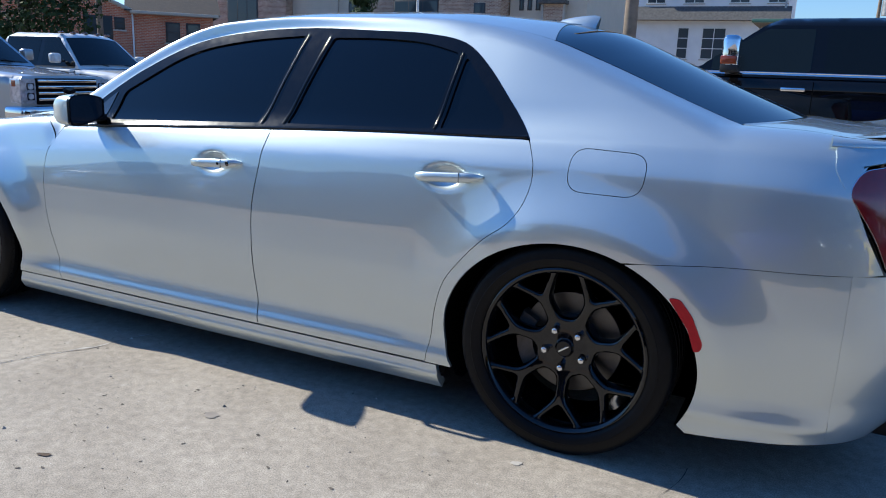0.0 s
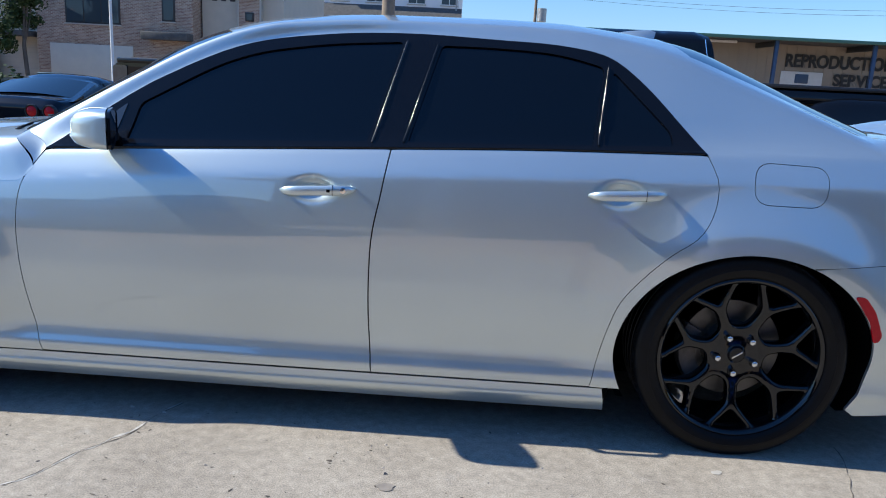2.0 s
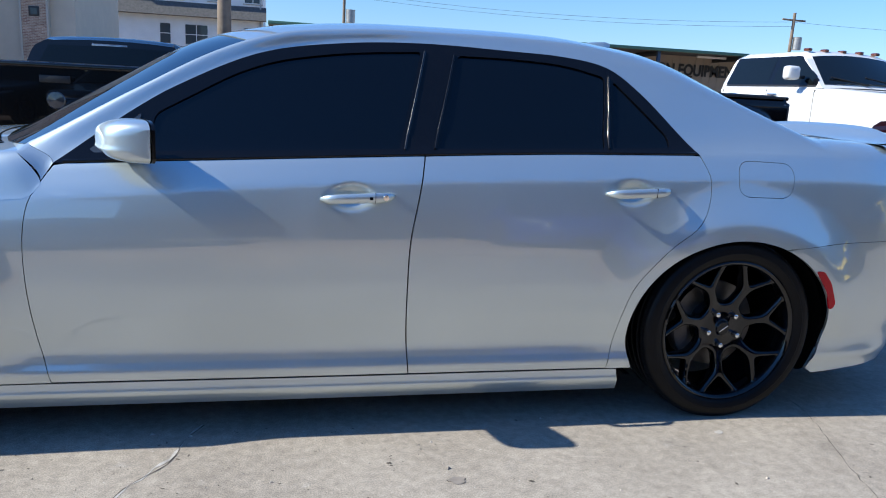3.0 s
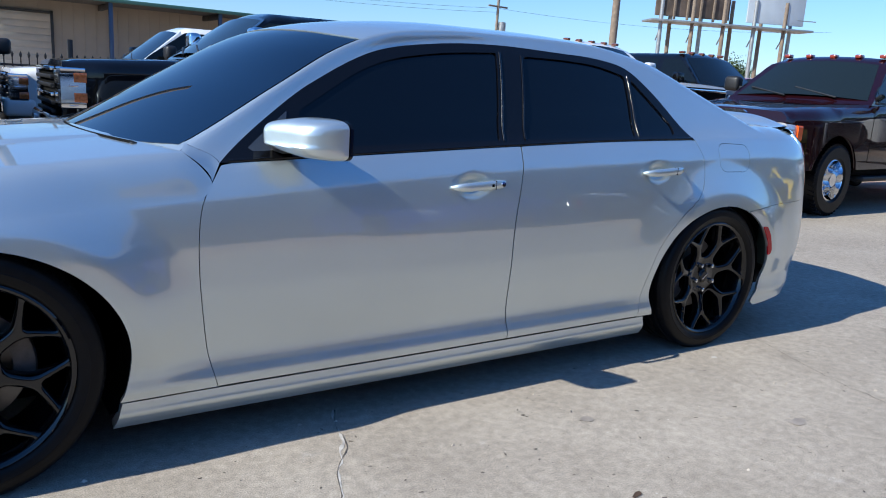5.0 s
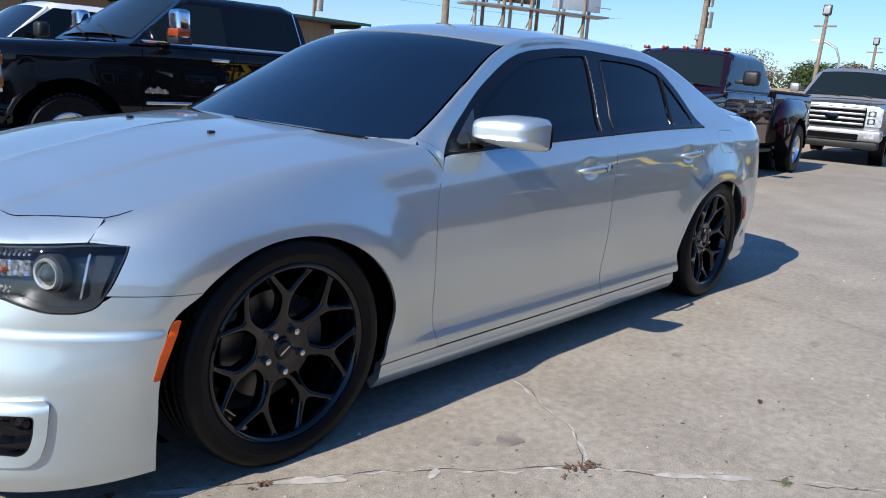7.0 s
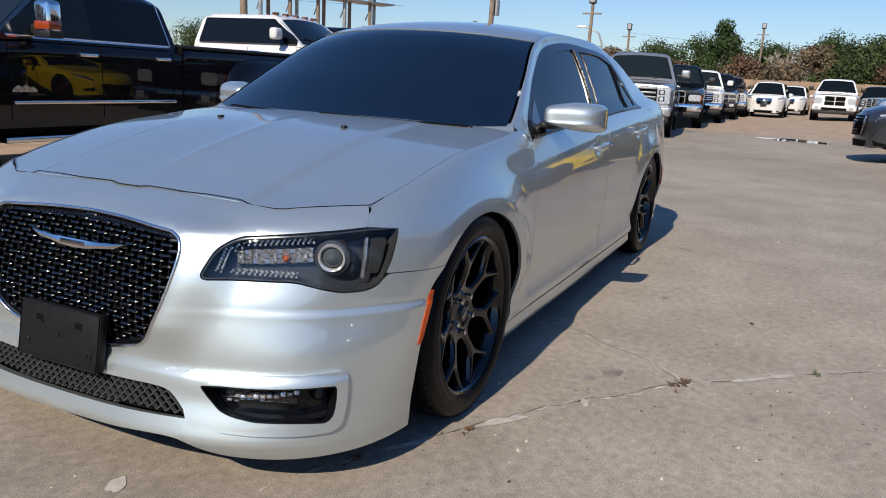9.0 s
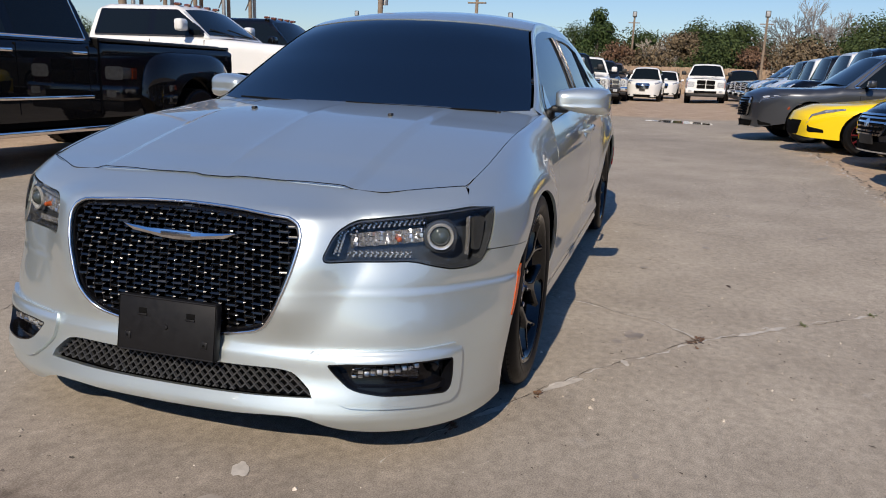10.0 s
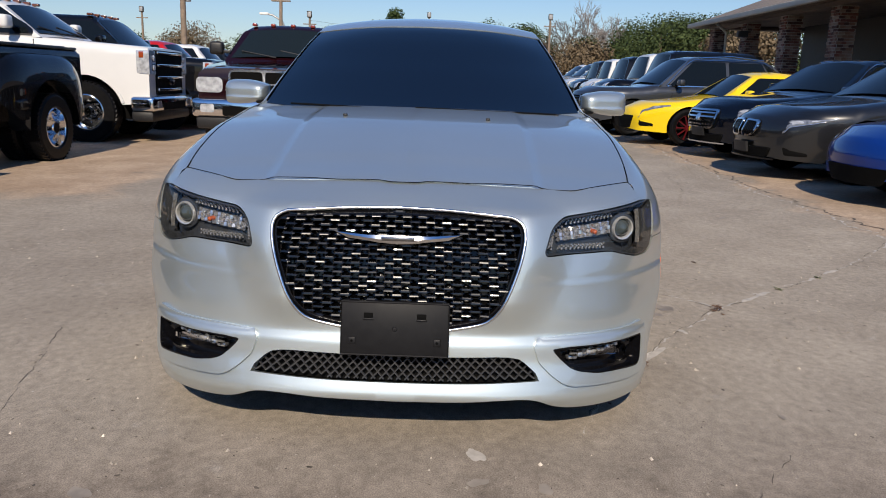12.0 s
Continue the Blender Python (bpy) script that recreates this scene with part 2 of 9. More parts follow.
def ramp(nt, src, stops):
    r = nt.nodes.new("ShaderNodeValToRGB")
    e = r.color_ramp.elements
    while len(e) < len(stops):
        e.new(0.5)
    for q, (p, c) in zip(e, stops):
        q.position = p
        q.color = (*c, 1) if len(c) == 3 else c
    nt.links.new(src, r.inputs[0])
    return r


def bump(nt, src, b, strength, dist):
    n = nt.nodes.new("ShaderNodeBump")
    n.inputs["Strength"].default_value, n.inputs["Distance"].default_value = strength, dist
    nt.links.new(src, n.inputs["Height"])
    nt.links.new(n.outputs[0], b.inputs["Normal"])
    return n


def mixed(nt, fac, a, b, mode="MIX"):
    n = nt.nodes.new("ShaderNodeMix")
    n.data_type, n.blend_type = "RGBA", mode
    for key, v in ((0, fac), (6, a), (7, b)):
        if hasattr(v, "links"):
            nt.links.new(v, n.inputs[key])
        else:
            n.inputs[key].default_value = v if key == 0 else (*v, 1)
    return n.outputs[2]


def plain(name, col, rough=0.5, metal=0.0, var=0.12, scale=6.0, coat=0.0, relief=0.0, spec=None):
    """A surface of one colour with fine variation in tone and gloss."""
    m, nt, b = nodes(name)
    n = noise_node(nt, scale)
    lo = tuple(c * (1 - var) for c in col)
    hi = tuple(min(1, c * (1 + var)) for c in col)
    r = ramp(nt, n.outputs[0], [(0.3, lo), (0.7, hi)])
    nt.links.new(r.outputs[0], b.inputs["Base Color"])
    rr = ramp(nt, n.outputs[0], [(0.25, (rough * 0.85,) * 3), (0.75, (min(1, rough * 1.15),) * 3)])
    nt.links.new(rr.outputs[0], b.inputs["Roughness"])
    b.inputs["Metallic"].default_value = metal
    if coat:
        b.inputs["Coat Weight"].default_value, b.inputs["Coat Roughness"].default_value = coat, 0.03
    if spec is not None:
        b.inputs["Specular IOR Level"].default_value = spec
    if relief:
        f = noise_node(nt, scale * 14, 3)
        bump(nt, f.outputs[0], b, 0.4, relief)
    return m


def car_paint(name, col, metal=0.0, rough=0.4, flake=0.0, coat=1.45):
    m, nt, b = nodes(name)
    n = noise_node(nt, 1.1, 3)
    lo, hi = tuple(c * 0.96 for c in col), tuple(min(1, c * 1.03) for c in col)
    c = ramp(nt, n.outputs[0], [(0.3, lo), (0.7, hi)]).outputs[0]
    nt.links.new(c, b.inputs["Base Color"])
    b.inputs["Metallic"].default_value, b.inputs["Roughness"].default_value = metal, rough
    b.inputs["Coat Weight"].default_value, b.inputs["Coat Roughness"].default_value = 1.0, 0.015
    b.inputs["Coat IOR"].default_value = coat
    if metal == 0:
        b.inputs["Specular IOR Level"].default_value = 0.05
    if flake:
        f = noise_node(nt, 1400, 1)
        bump(nt, f.outputs[0], b, flake, 0.0004)
    return m


def tinted_glass(name, tint, gloss=0.02, alpha=0.0, ior=1.45):
    """Dark film-tinted car glass: a glossy dark pane that lets a little light through."""
    m, nt, b = nodes(name)
    b.inputs["Base Color"].default_value = (*tint, 1)
    b.inputs["Roughness"].default_value = gloss
    b.inputs["IOR"].default_value = ior
    if alpha:
        t = nt.nodes.new("ShaderNodeBsdfTransparent")
        x = nt.nodes.new("ShaderNodeMixShader")
        x.inputs[0].default_value = 1 - alpha
        nt.links.new(t.outputs[0], x.inputs[1])
        nt.links.new(b.outputs[0], x.inputs[2])
        nt.links.new(x.outputs[0], nt.nodes["Material Output"].inputs[0])
    return m


def clear_cover(name, tint=(1, 1, 1), gloss=0.02):
    """Clear plastic: see-through with a gloss that grows at grazing angles."""
    m, nt, b = nodes(name)
    t = nt.nodes.new("ShaderNodeBsdfTransparent")
    t.inputs[0].default_value = (*tint, 1)
    g = nt.nodes.new("ShaderNodeBsdfGlossy")
    g.inputs["Roughness"].default_value = gloss
    f = nt.nodes.new("ShaderNodeFresnel")
    f.inputs[0].default_value = 1.45
    x = nt.nodes.new("ShaderNodeMixShader")
    nt.links.new(f.outputs[0], x.inputs[0])
    nt.links.new(t.outputs[0], x.inputs[1])
    nt.links.new(g.outputs[0], x.inputs[2])
    nt.links.new(x.outputs[0], nt.nodes["Material Output"].inputs[0])
    return m


SILVER = car_paint("silver_paint", (0.558, 0.623, 0.629), 0.77, 0.40, 0.10, 2.0)
GLOSS_BLACK = plain("gloss_black_trim", (0.004, 0.004, 0.005), 0.14, 0, 0.1, 30, coat=0.15, spec=0.3)
SATIN_BLACK = plain("gloss_black_metal", (0.0026, 0.0030, 0.0042), 0.14, 0, 0.15, 40, coat=1.0, spec=0.03)
GRILLE_BLACK = plain("grille_gloss_black", (0.002, 0.002, 0.0024), 0.26, 0, 0.1, 30, coat=0.9, spec=0.25)
BLACK_PLASTIC = plain("black_plastic", (0.010, 0.010, 0.011), 0.5, 0, 0.2, 50, relief=0.0006)
# near-black for hollows, gaps and mouths: their shade put into colour; also dark trim
DARK_VOID = plain("shade_and_trim_black", (0.003, 0.003, 0.003), 0.9, 0, 0.3, 10, spec=0.1)
RUBBER = plain("tyre_rubber", (0.0048, 0.0048, 0.0054), 0.42, 0, 0.25, 25, relief=0.0005, spec=0.16)
CHROME = plain("chrome", (0.75, 0.76, 0.78), 0.08, 1.0, 0.04, 20)
FRAME_CHROME = plain("bright_trim", (0.74, 0.75, 0.77), 0.22, 1.0, 0.04, 20)
STEEL = plain("brake_steel", (0.13, 0.125, 0.12), 0.42, 1.0, 0.15, 25)
CAST = plain("cast_iron", (0.12, 0.11, 0.105), 0.6, 0.7, 0.3, 30)
TINT = tinted_glass("tinted_glass", (0.002, 0.003, 0.005), 0.01)
WIND_TINT = tinted_glass("windscreen_glass", (0.002, 0.0035, 0.007), 0.012, ior=2.15)
RED_LENS = plain("red_lens", (0.16, 0.003, 0.008), 0.12, 0, 0.1, 60, coat=1.0)
MARKER_RED = plain("red_marker_lens", (0.46, 0.004, 0.012), 0.2, 0, 0.1, 60, coat=0.2, spec=0.2)
BULB_AMBER = plain("amber_bulb", (0.34, 0.07, 0.015), 0.2, 0, 0.1, 60, coat=1.0)
AMBER_LENS = plain("amber_lens", (0.62, 0.085, 0.006), 0.15, 0, 0.1, 60, coat=0.3, spec=0.25)
CLEAR = clear_cover("clear_lens")
LAMP_WHITE = plain("lamp_optic", (0.62, 0.63, 0.64), 0.12, 0.6, 0.15, 90)
SATIN_CHROME = plain("dark_satin_chrome", (0.30, 0.30, 0.31), 0.22, 1.0, 0.05, 20)
MATTE_BLACK = plain("matte_black_plastic", (0.008, 0.008, 0.009), 0.48, 0, 0.15, 70, relief=0.0004, spec=0.22)
GREY_MESH = plain("grey_mesh_plastic", (0.048, 0.049, 0.052), 0.4, 0, 0.2, 60)
LAMP_BLACK = plain("lamp_housing", (0.050, 0.056, 0.066), 0.22, 0.4, 0.2, 40)
LAMP_OPTIC = plain("bright_lamp_optic", (0.56, 0.57, 0.59), 0.16, 0.8, 0.5, 220)
SAIL = plain("glossy_sail_trim", (0.045, 0.05, 0.056), 0.06, 0.2, 0.1, 20, coat=1.0)

# ---- the silver sedan: its surfaces (nose towards -x, driver's side towards -y) ----
HUB, REAR_AXLE, FRONT_AXLE = 0.347, 1.526, -1.526


def belt_z(x):
    return ip(x, [-2.2, -0.84, -0.2, 0.31, 0.85, 1.35, 1.9, 2.4], [0.83, 0.906, 0.941, 0.967, 0.991, 1.004, 1.022, 1.02])


def crease_z(x):
    return ip(x, [-2.05, -1.4, -0.9, -0.1, 0.5, 1.3, 1.9, 2.4], [0.735, 0.778, 0.812, 0.868, 0.897, 0.922, 0.932, 0.92])


def half_width(x):
    return ip(x, [-1.75, -1.0, 0.0, 1.0, 1.6, 1.95], [0.876, 0.879, 0.888, 0.890, 0.890, 0.882])


HANDLES = ((0.085, 0.829), (1.085, 0.866))       # scoops behind the door handles


def section(x, z):
    """How far the side lies inside its widest line, by height."""
    zc, zb = crease_z(x), belt_z(x)
    zz = np.where(z < 0.6, z, np.where(z < zc, 0.6 + (z - 0.6) * 0.30 / (zc - 0.6),
         np.where(z < zb, 0.90 + (z - zc) * 0.07 / (zb - zc), 0.97 + z - zb)))
    low = ip(zz, [0.10, 0.125, 0.148, 0.170, 0.187, 0.205, 0.235, 0.275, 0.31, 0.36, 0.45, 0.55, 0.65, 0.75, 0.85, 0.897, 0.903, 0.94, 0.965, 0.985, 1.01, 1.05, 1.10, 1.20, 1.30, 1.37, 1.42],
             [0.055, 0.034, 0.018, 0.010, 0.0135, 0.0140, 0.010, 0.020, 0.025, 0.020, 0.008, 0.001, 0.001, 0.006, 0.0165, 0.0245, 0.0268, 0.047, 0.064, 0.086, 0.108, 0.132, 0.155, 0.207, 0.266, 0.318, 0.38])
    # the shoulder line fades out over the front wing
    soft = ip(zz, [0.75, 0.80, 0.85, 0.90, 0.94, 0.965], [0.006, 0.0100, 0.0168, 0.0275, 0.0455, 0.064])
    fade = sstep(-np.asarray(x, float), 0.95, 1.35)
    low = np.where((zz > 0.75) & (zz < 0.965), low + (soft - low) * fade, low)
    low = np.where(zz < 0.5, low * (1 - 0.92 * sstep(-np.asarray(x, float), 1.25, 1.75)), low)
    for hx, hz in HANDLES:
        low = low + 0.018 * np.exp(-(((x - hx) / 0.060) ** 2 + ((z - hz) / 0.034) ** 2) ** 1.6)
    return low


def flare(x, z):
    f = 0
    for ax in (FRONT_AXLE, REAR_AXLE):
        q = np.hypot((x - ax) / 0.425, (z - HUB) / 0.365)
        # a flat lip round the opening, a crisp edge, then a shelf that runs out into the side
        u = np.clip((1.56 - q) / 0.425, 0, 3)
        u = np.clip(-0.07 * np.log(np.exp(-u / 0.07) + math.exp(-1 / 0.07)), 0, 1)
        reach = 1 - (0.62 * sstep(ax - x, 0.10, 0.46) if ax > 0 else 0.0)
        f = f + 0.037 * u ** 1.55 * sstep(z, 0.15, 0.45) * reach
    return f


def nose_shape(z):
    """Reach of the nose and squareness of its plan, by height."""
    z = np.clip(z, 0.1, 0.8)
    a = ip(z, [0.10, 0.13, 0.16, 0.20, 0.27, 0.325, 0.338, 0.36, 0.45, 0.55, 0.63, 0.70, 0.74, 0.77, 0.80], [0.66, 0.685, 0.70, 0.690, 0.668, 0.660, 0.646, 0.643, 0.64, 0.625, 0.603, 0.567, 0.492, 0.407, 0.32])
    n = ip(z, [0.12, 0.25, 0.37, 0.5, 0.64, 0.8], [3.0, 3.0, 2.9, 2.6, 2.6, 2.8])
    return a, n


def tail_shape(z):
    z = np.clip(z, 0.1, 1.08)
    a = ip(z, [0.15, 0.30, 0.45, 0.70, 0.95, 1.05], [0.55, 0.66, 0.70, 0.66, 0.62, 0.58])
    return a, 3.2 + 0 * z


NOSE_X, TAIL_X = -1.75, 1.92


def side_y(x, z):
    """Half width of the body side at x and height z, for the whole length."""
    x, z = np.broadcast_arrays(np.asarray(x, float), np.asarray(z, float))
    b = half_width(np.clip(x, NOSE_X, TAIL_X)) - section(np.clip(x, -2.1, 2.3), z)
    b = b - 0.05 * sstep(x, 1.2, 2.0) * sstep(z, 1.0, 1.25)
    a, n = nose_shape(z)
    q = np.clip((NOSE_X - x) / a, 0, 0.9999)
    y = b * (1 - q ** n) ** (1 / n)
    a, n = tail_shape(z)
    q = np.clip((x - TAIL_X) / a, 0, 0.9999)
    y = y * (1 - q ** n) ** (1 / n)
    return y + flare(x, z)


def side(x, z):
    x, z = np.broadcast_arrays(np.asarray(x, float), np.asarray(z, float))
    return np.stack([x, -side_y(x, z), z], -1)


def nose(phi, z):
    """The front end: phi is the angle round the point NOSE_X on the centre line; 0 straight ahead, positive to the driver's side."""
    phi, z = np.broadcast_arrays(np.asarray(phi, float), np.asarray(z, float))
    a, n = nose_shape(z)
    b = half_width(NOSE_X) - section(np.full_like(z, -1.9), z)
    c, s = np.abs(np.cos(phi)), np.abs(np.sin(phi))
    r = ((c / a) ** n + (s / b) ** n) ** (-1 / n)
    x, y = NOSE_X - r * c, r * s
    # the grille stands ahead of the lamps, as on a shield, with a hollow beside it
    p = np.abs(phi)
    e = ip(z, [0.36, 0.43, 0.60, 0.70], [0.47, 0.50, 0.60, 0.61])
    x = x - 0.030 * np.clip(p / 0.5, 0, 1) ** 1.6 * (1 - sstep(p, e - 0.02, e + 0.19)) * sstep(z, 0.34, 0.46) * (1 - sstep(z, 0.705, 0.75))
    x = x + 0.012 * sstep(p, e, e + 0.20) * (1 - sstep(p, 0.86, 1.15)) * sstep(z, 0.50, 0.60) * (1 - sstep(z, 0.69, 0.765))
    y = y + flare(x, z) * sstep(s, 0.72, 0.97)
    return np.stack([x, -y * np.sign(np.sin(phi)), z], -1)


def tail(phi, z):
    phi, z = np.broadcast_arrays(np.asarray(phi, float), np.asarray(z, float))
    a, n = tail_shape(z)
    b = half_width(TAIL_X) - section(np.full_like(z, 2.1), z) - 0.05 * sstep(z, 1.0, 1.25)
    c, s = np.abs(np.cos(phi)), np.abs(np.sin(phi))
    r = ((c / a) ** n + (s / b) ** n) ** (-1 / n)
    x, y = TAIL_X + r * c, r * s
    y = y + flare(x, z) * sstep(s, 0.5, 0.9)
    return np.stack([x, -y * np.sign(np.sin(phi)), z], -1)


def hood(x, y):
    x, y = np.broadcast_arrays(np.asarray(x, float), np.asarray(y, float))
    z = ip(x, [-2.25, -2.155, -2.0, -1.9, -1.43, -1.0, -0.7], [0.735, 0.773, 0.812, 0.840, 0.938, 0.972, 0.985])
    t = np.abs(y) / 0.72
    z = z - 0.030 * t ** 2.2 - 0.010 * sstep(np.abs(y), 0.41, 0.455) * sstep(x, -0.95, -1.3)
    z = z + 0.0055 * np.exp(-np.abs(y) / 0.035) * sstep(x, -1.15, -1.6) * sstep(x, -2.15, -1.95)
    return np.stack([x, y, z], -1)


def rail_y(x):
    return ip(x, [-1.05, -0.85, -0.6, -0.25, 0.1, 0.8, 1.3, 1.9, 2.1], [0.765, 0.735, 0.68, 0.60, 0.575, 0.57, 0.565, 0.60, 0.62])


def rail_z(x):
    return ip(x, [-1.3, -0.95, -0.60, -0.35, -0.22, -0.07, 0.27, 0.67, 0.9, 1.09, 1.29, 1.5, 1.78, 1.95, 2.3], [0.80, 0.945, 1.145, 1.283, 1.333, 1.366, 1.389, 1.392, 1.387, 1.366, 1.328, 1.254, 1.142, 1.076, 0.94])


def upper(x, y):
    """Windscreen, roof and back window as one skin."""
    x, y = np.broadcast_arrays(np.asarray(x, float), np.asarray(y, float))
    t = np.clip(np.abs(y) / rail_y(x), 0, 1.1)
    k = 0.20 * sstep(x, 0.15, -0.5) - 0.14 * sstep(x, 0.9, 1.5)
    c = 0.045 * sstep(x, -0.7, 0.1) * (1 - 0.5 * sstep(x, 1.2, 1.9)) + 0.008
    z = rail_z(x + k * (1 - t ** 2)) + c * (1 - t ** 2.2)
    return np.stack([x, y, z], -1)


def deck(x, y):
    x, y = np.broadcast_arrays(np.asarray(x, float), np.asarray(y, float))
    z = ip(x, [1.6, 1.9, 2.12, 2.28, 2.42, 2.52, 2.60], [1.098, 1.093, 1.089, 1.074, 1.070, 1.085, 1.095])
    t = np.abs(y) / 0.7
    return np.stack([x, y, z - 0.02 * t ** 2.4], -1)

# ---- ground ----
def lot_height(x, y):
    """The lot falls a little towards the street behind the row of trucks."""
    return -0.07 * sstep(y, 2.0, 5.0) - 0.20 * sstep(-x, 1.5, 7.5) * sstep(y, 0.5, 4.5) + 0.07 * sstep(-y, 2.2, 4.2) * sstep(x, -2.0, 2.0)


def math_node(nt, op, a, b=None):
    n = nt.nodes.new("ShaderNodeMath")
    n.operation = op
    n.use_clamp = False
    for i, v in enumerate((a, b)):
        if v is None:
            continue
        if hasattr(v, "links"):
            nt.links.new(v, n.inputs[i])
        else:
            n.inputs[i].default_value = v
    return n.outputs[0]


def smooth_mask(nt, v, lo, hi):
    n = nt.nodes.new("ShaderNodeMapRange")
    n.interpolation_type = "SMOOTHSTEP"
    n.inputs["From Min"].default_value, n.inputs["From Max"].default_value = lo, hi
    nt.links.new(v, n.inputs["Value"])
    return n.outputs[0]


def concrete():
    m, nt, b = nodes("worn_concrete")
    tc = nt.nodes.new("ShaderNodeTexCoord")
    sep = nt.nodes.new("ShaderNodeSeparateXYZ")
    nt.links.new(tc.outputs["Object"], sep.inputs[0])
    big = noise_node(nt, 0.22, 5, 0.6)
    mid = noise_node(nt, 1.7, 6, 0.62)
    fine = noise_node(nt, 26, 4, 0.7)
    grit = noise_node(nt, 210, 2, 0.6)
    base = ramp(nt, mid.outputs[0], [(0.28, (0.305, 0.266, 0.218)), (0.52, (0.356, 0.314, 0.260)), (0.75, (0.405, 0.360, 0.300))]).outputs[0]
    wide = ramp(nt, big.outputs[0], [(0.32, (0.80, 0.79, 0.79)), (0.62, (1.06, 1.05, 1.03))]).outputs[0]
    col = mixed(nt, 1.0, base, wide, "MULTIPLY")
    # tan, rougher slabs under the parked rows and at the far end of the lane
    wob = math_node(nt, "MULTIPLY", math_node(nt, "SUBTRACT", mid.outputs[0], 0.5), 1.6)
    right = smooth_mask(nt, math_node(nt, "ADD", math_node(nt, "MULTIPLY", sep.outputs[1], -1.0), wob), 3.30, 3.75)
    far = smooth_mask(nt, math_node(nt, "ADD", sep.outputs[0], wob), 19.0, 20.5)
    leftx = smooth_mask(nt, math_node(nt, "ADD", sep.outputs[0], wob), 1.6, 2.4)
    lefty = smooth_mask(nt, math_node(nt, "ADD", sep.outputs[1], wob), 2.7, 3.3)
    left = math_node(nt, "MULTIPLY", leftx, lefty)
    tan = math_node(nt, "MAXIMUM", right, math_node(nt, "MAXIMUM", far, left))
    tan_col = ramp(nt, mid.outputs[0], [(0.3, (0.34, 0.235, 0.155)), (0.7, (0.53, 0.40, 0.285))]).outputs[0]
    col = mixed(nt, math_node(nt, "MULTIPLY", tan, 0.85), col, tan_col)
    # dark oil spots and pale scuffs
    sp = noise_node(nt, 3.1, 3, 0.5)
    spots = ramp(nt, sp.outputs[0], [(0.66, (0, 0, 0)), (0.76, (1, 1, 1))]).outputs[0]
    col = mixed(nt, math_node(nt, "MULTIPLY", spots, 0.30), col, (0.12, 0.11, 0.10))
    pl = noise_node(nt, 5.3, 5, 0.7)
    pale = ramp(nt, pl.outputs[0], [(0.62, (0, 0, 0)), (0.74, (1, 1, 1))]).outputs[0]
    col = mixed(nt, math_node(nt, "MULTIPLY", pale, 0.30), col, (0.56, 0.53, 0.49))
    fg = ramp(nt, fine.outputs[0], [(0.30, (0.75, 0.75, 0.75)), (0.70, (1.17, 1.17, 1.17))]).outputs[0]
    col = mixed(nt, 1.0, col, fg, "MULTIPLY")
    gg = ramp(nt, grit.outputs[0], [(0.34, (0.60, 0.60, 0.60)), (0.54, (1.0, 1.0, 1.0)), (0.74, (1.28, 1.28, 1.28))]).outputs[0]
    col = mixed(nt, 0.8, col, gg, "MULTIPLY")
    # browner, blotched slab ahead of the sedan
    west = smooth_mask(nt, math_node(nt, "ADD", math_node(nt, "MULTIPLY", sep.outputs[0], -1.0), wob), 1.9, 3.0)
    blotch = noise_node(nt, 4.2, 7, 0.72)
    bl = ramp(nt, blotch.outputs[0], [(0.34, (0.44, 0.405, 0.39)), (0.48, (0.72, 0.685, 0.67)), (0.68, (0.96, 0.92, 0.905))]).outputs[0]
    col = mixed(nt, west, col, mixed(nt, 1.0, col, bl, "MULTIPLY"))
    # scattered pale specks
    fleck = noise_node(nt, 75, 2, 0.5)
    fk = ramp(nt, fleck.outputs[0], [(0.72, (0, 0, 0)), (0.76, (1, 1, 1))]).outputs[0]
    col = mixed(nt, math_node(nt, "MULTIPLY", fk, 0.5), col, (0.62, 0.59, 0.54))
    nt.links.new(col, b.inputs["Base Color"])
    b.inputs["Roughness"].default_value = 0.82
    b.inputs["Specular IOR Level"].default_value = 0.25
    h = math_node(nt, "ADD", math_node(nt, "MULTIPLY", fine.outputs[0], 0.6), math_node(nt, "MULTIPLY", grit.outputs[0], 0.4))
    bump(nt, h, b, 0.3, 0.005)
    return m


CONCRETE = concrete()
_u = np.concatenate([[-900, -300, -100, -50, -30], np.arange(-16, 30, 0.5), [35, 50, 100, 300, 900]])
_v = np.concatenate([[-900, -300, -100, -40, -20], np.arange(-8, 14, 0.5), [16, 20, 30, 60, 100, 300, 900]])
_X, _Y = np.meshgrid(_u, _v)
_V = np.stack([_X, _Y, lot_height(_X, _Y)], -1).reshape(-1, 3)
_n = len(_u)
_F = [(j * _n + i, j * _n + i + 1, (j + 1) * _n + i + 1, (j + 1) * _n + i) for j in range(len(_v) - 1) for i in range(_n - 1)]
ground = tagged(part("ground", mesh_of("ground", _V, _F, CONCRETE), None), "worn grey-tan concrete car lot ground with cracks and stains", "ground", kind="structure")

CRACK = plain("crack_dirt", (0.095, 0.08, 0.066), 0.95, 0, 0.4, 30)
CRACK_PALE = plain("crack_filler", (0.44, 0.41, 0.37), 0.9, 0, 0.3, 30)
STAIN = plain("damp_stain", (0.245, 0.212, 0.178), 0.7, 0, 0.25, 14)
PALE_PATCH = plain("pale_patch", (0.43, 0.395, 0.35), 0.85, 0, 0.2, 25)
rng = random.Random(7)


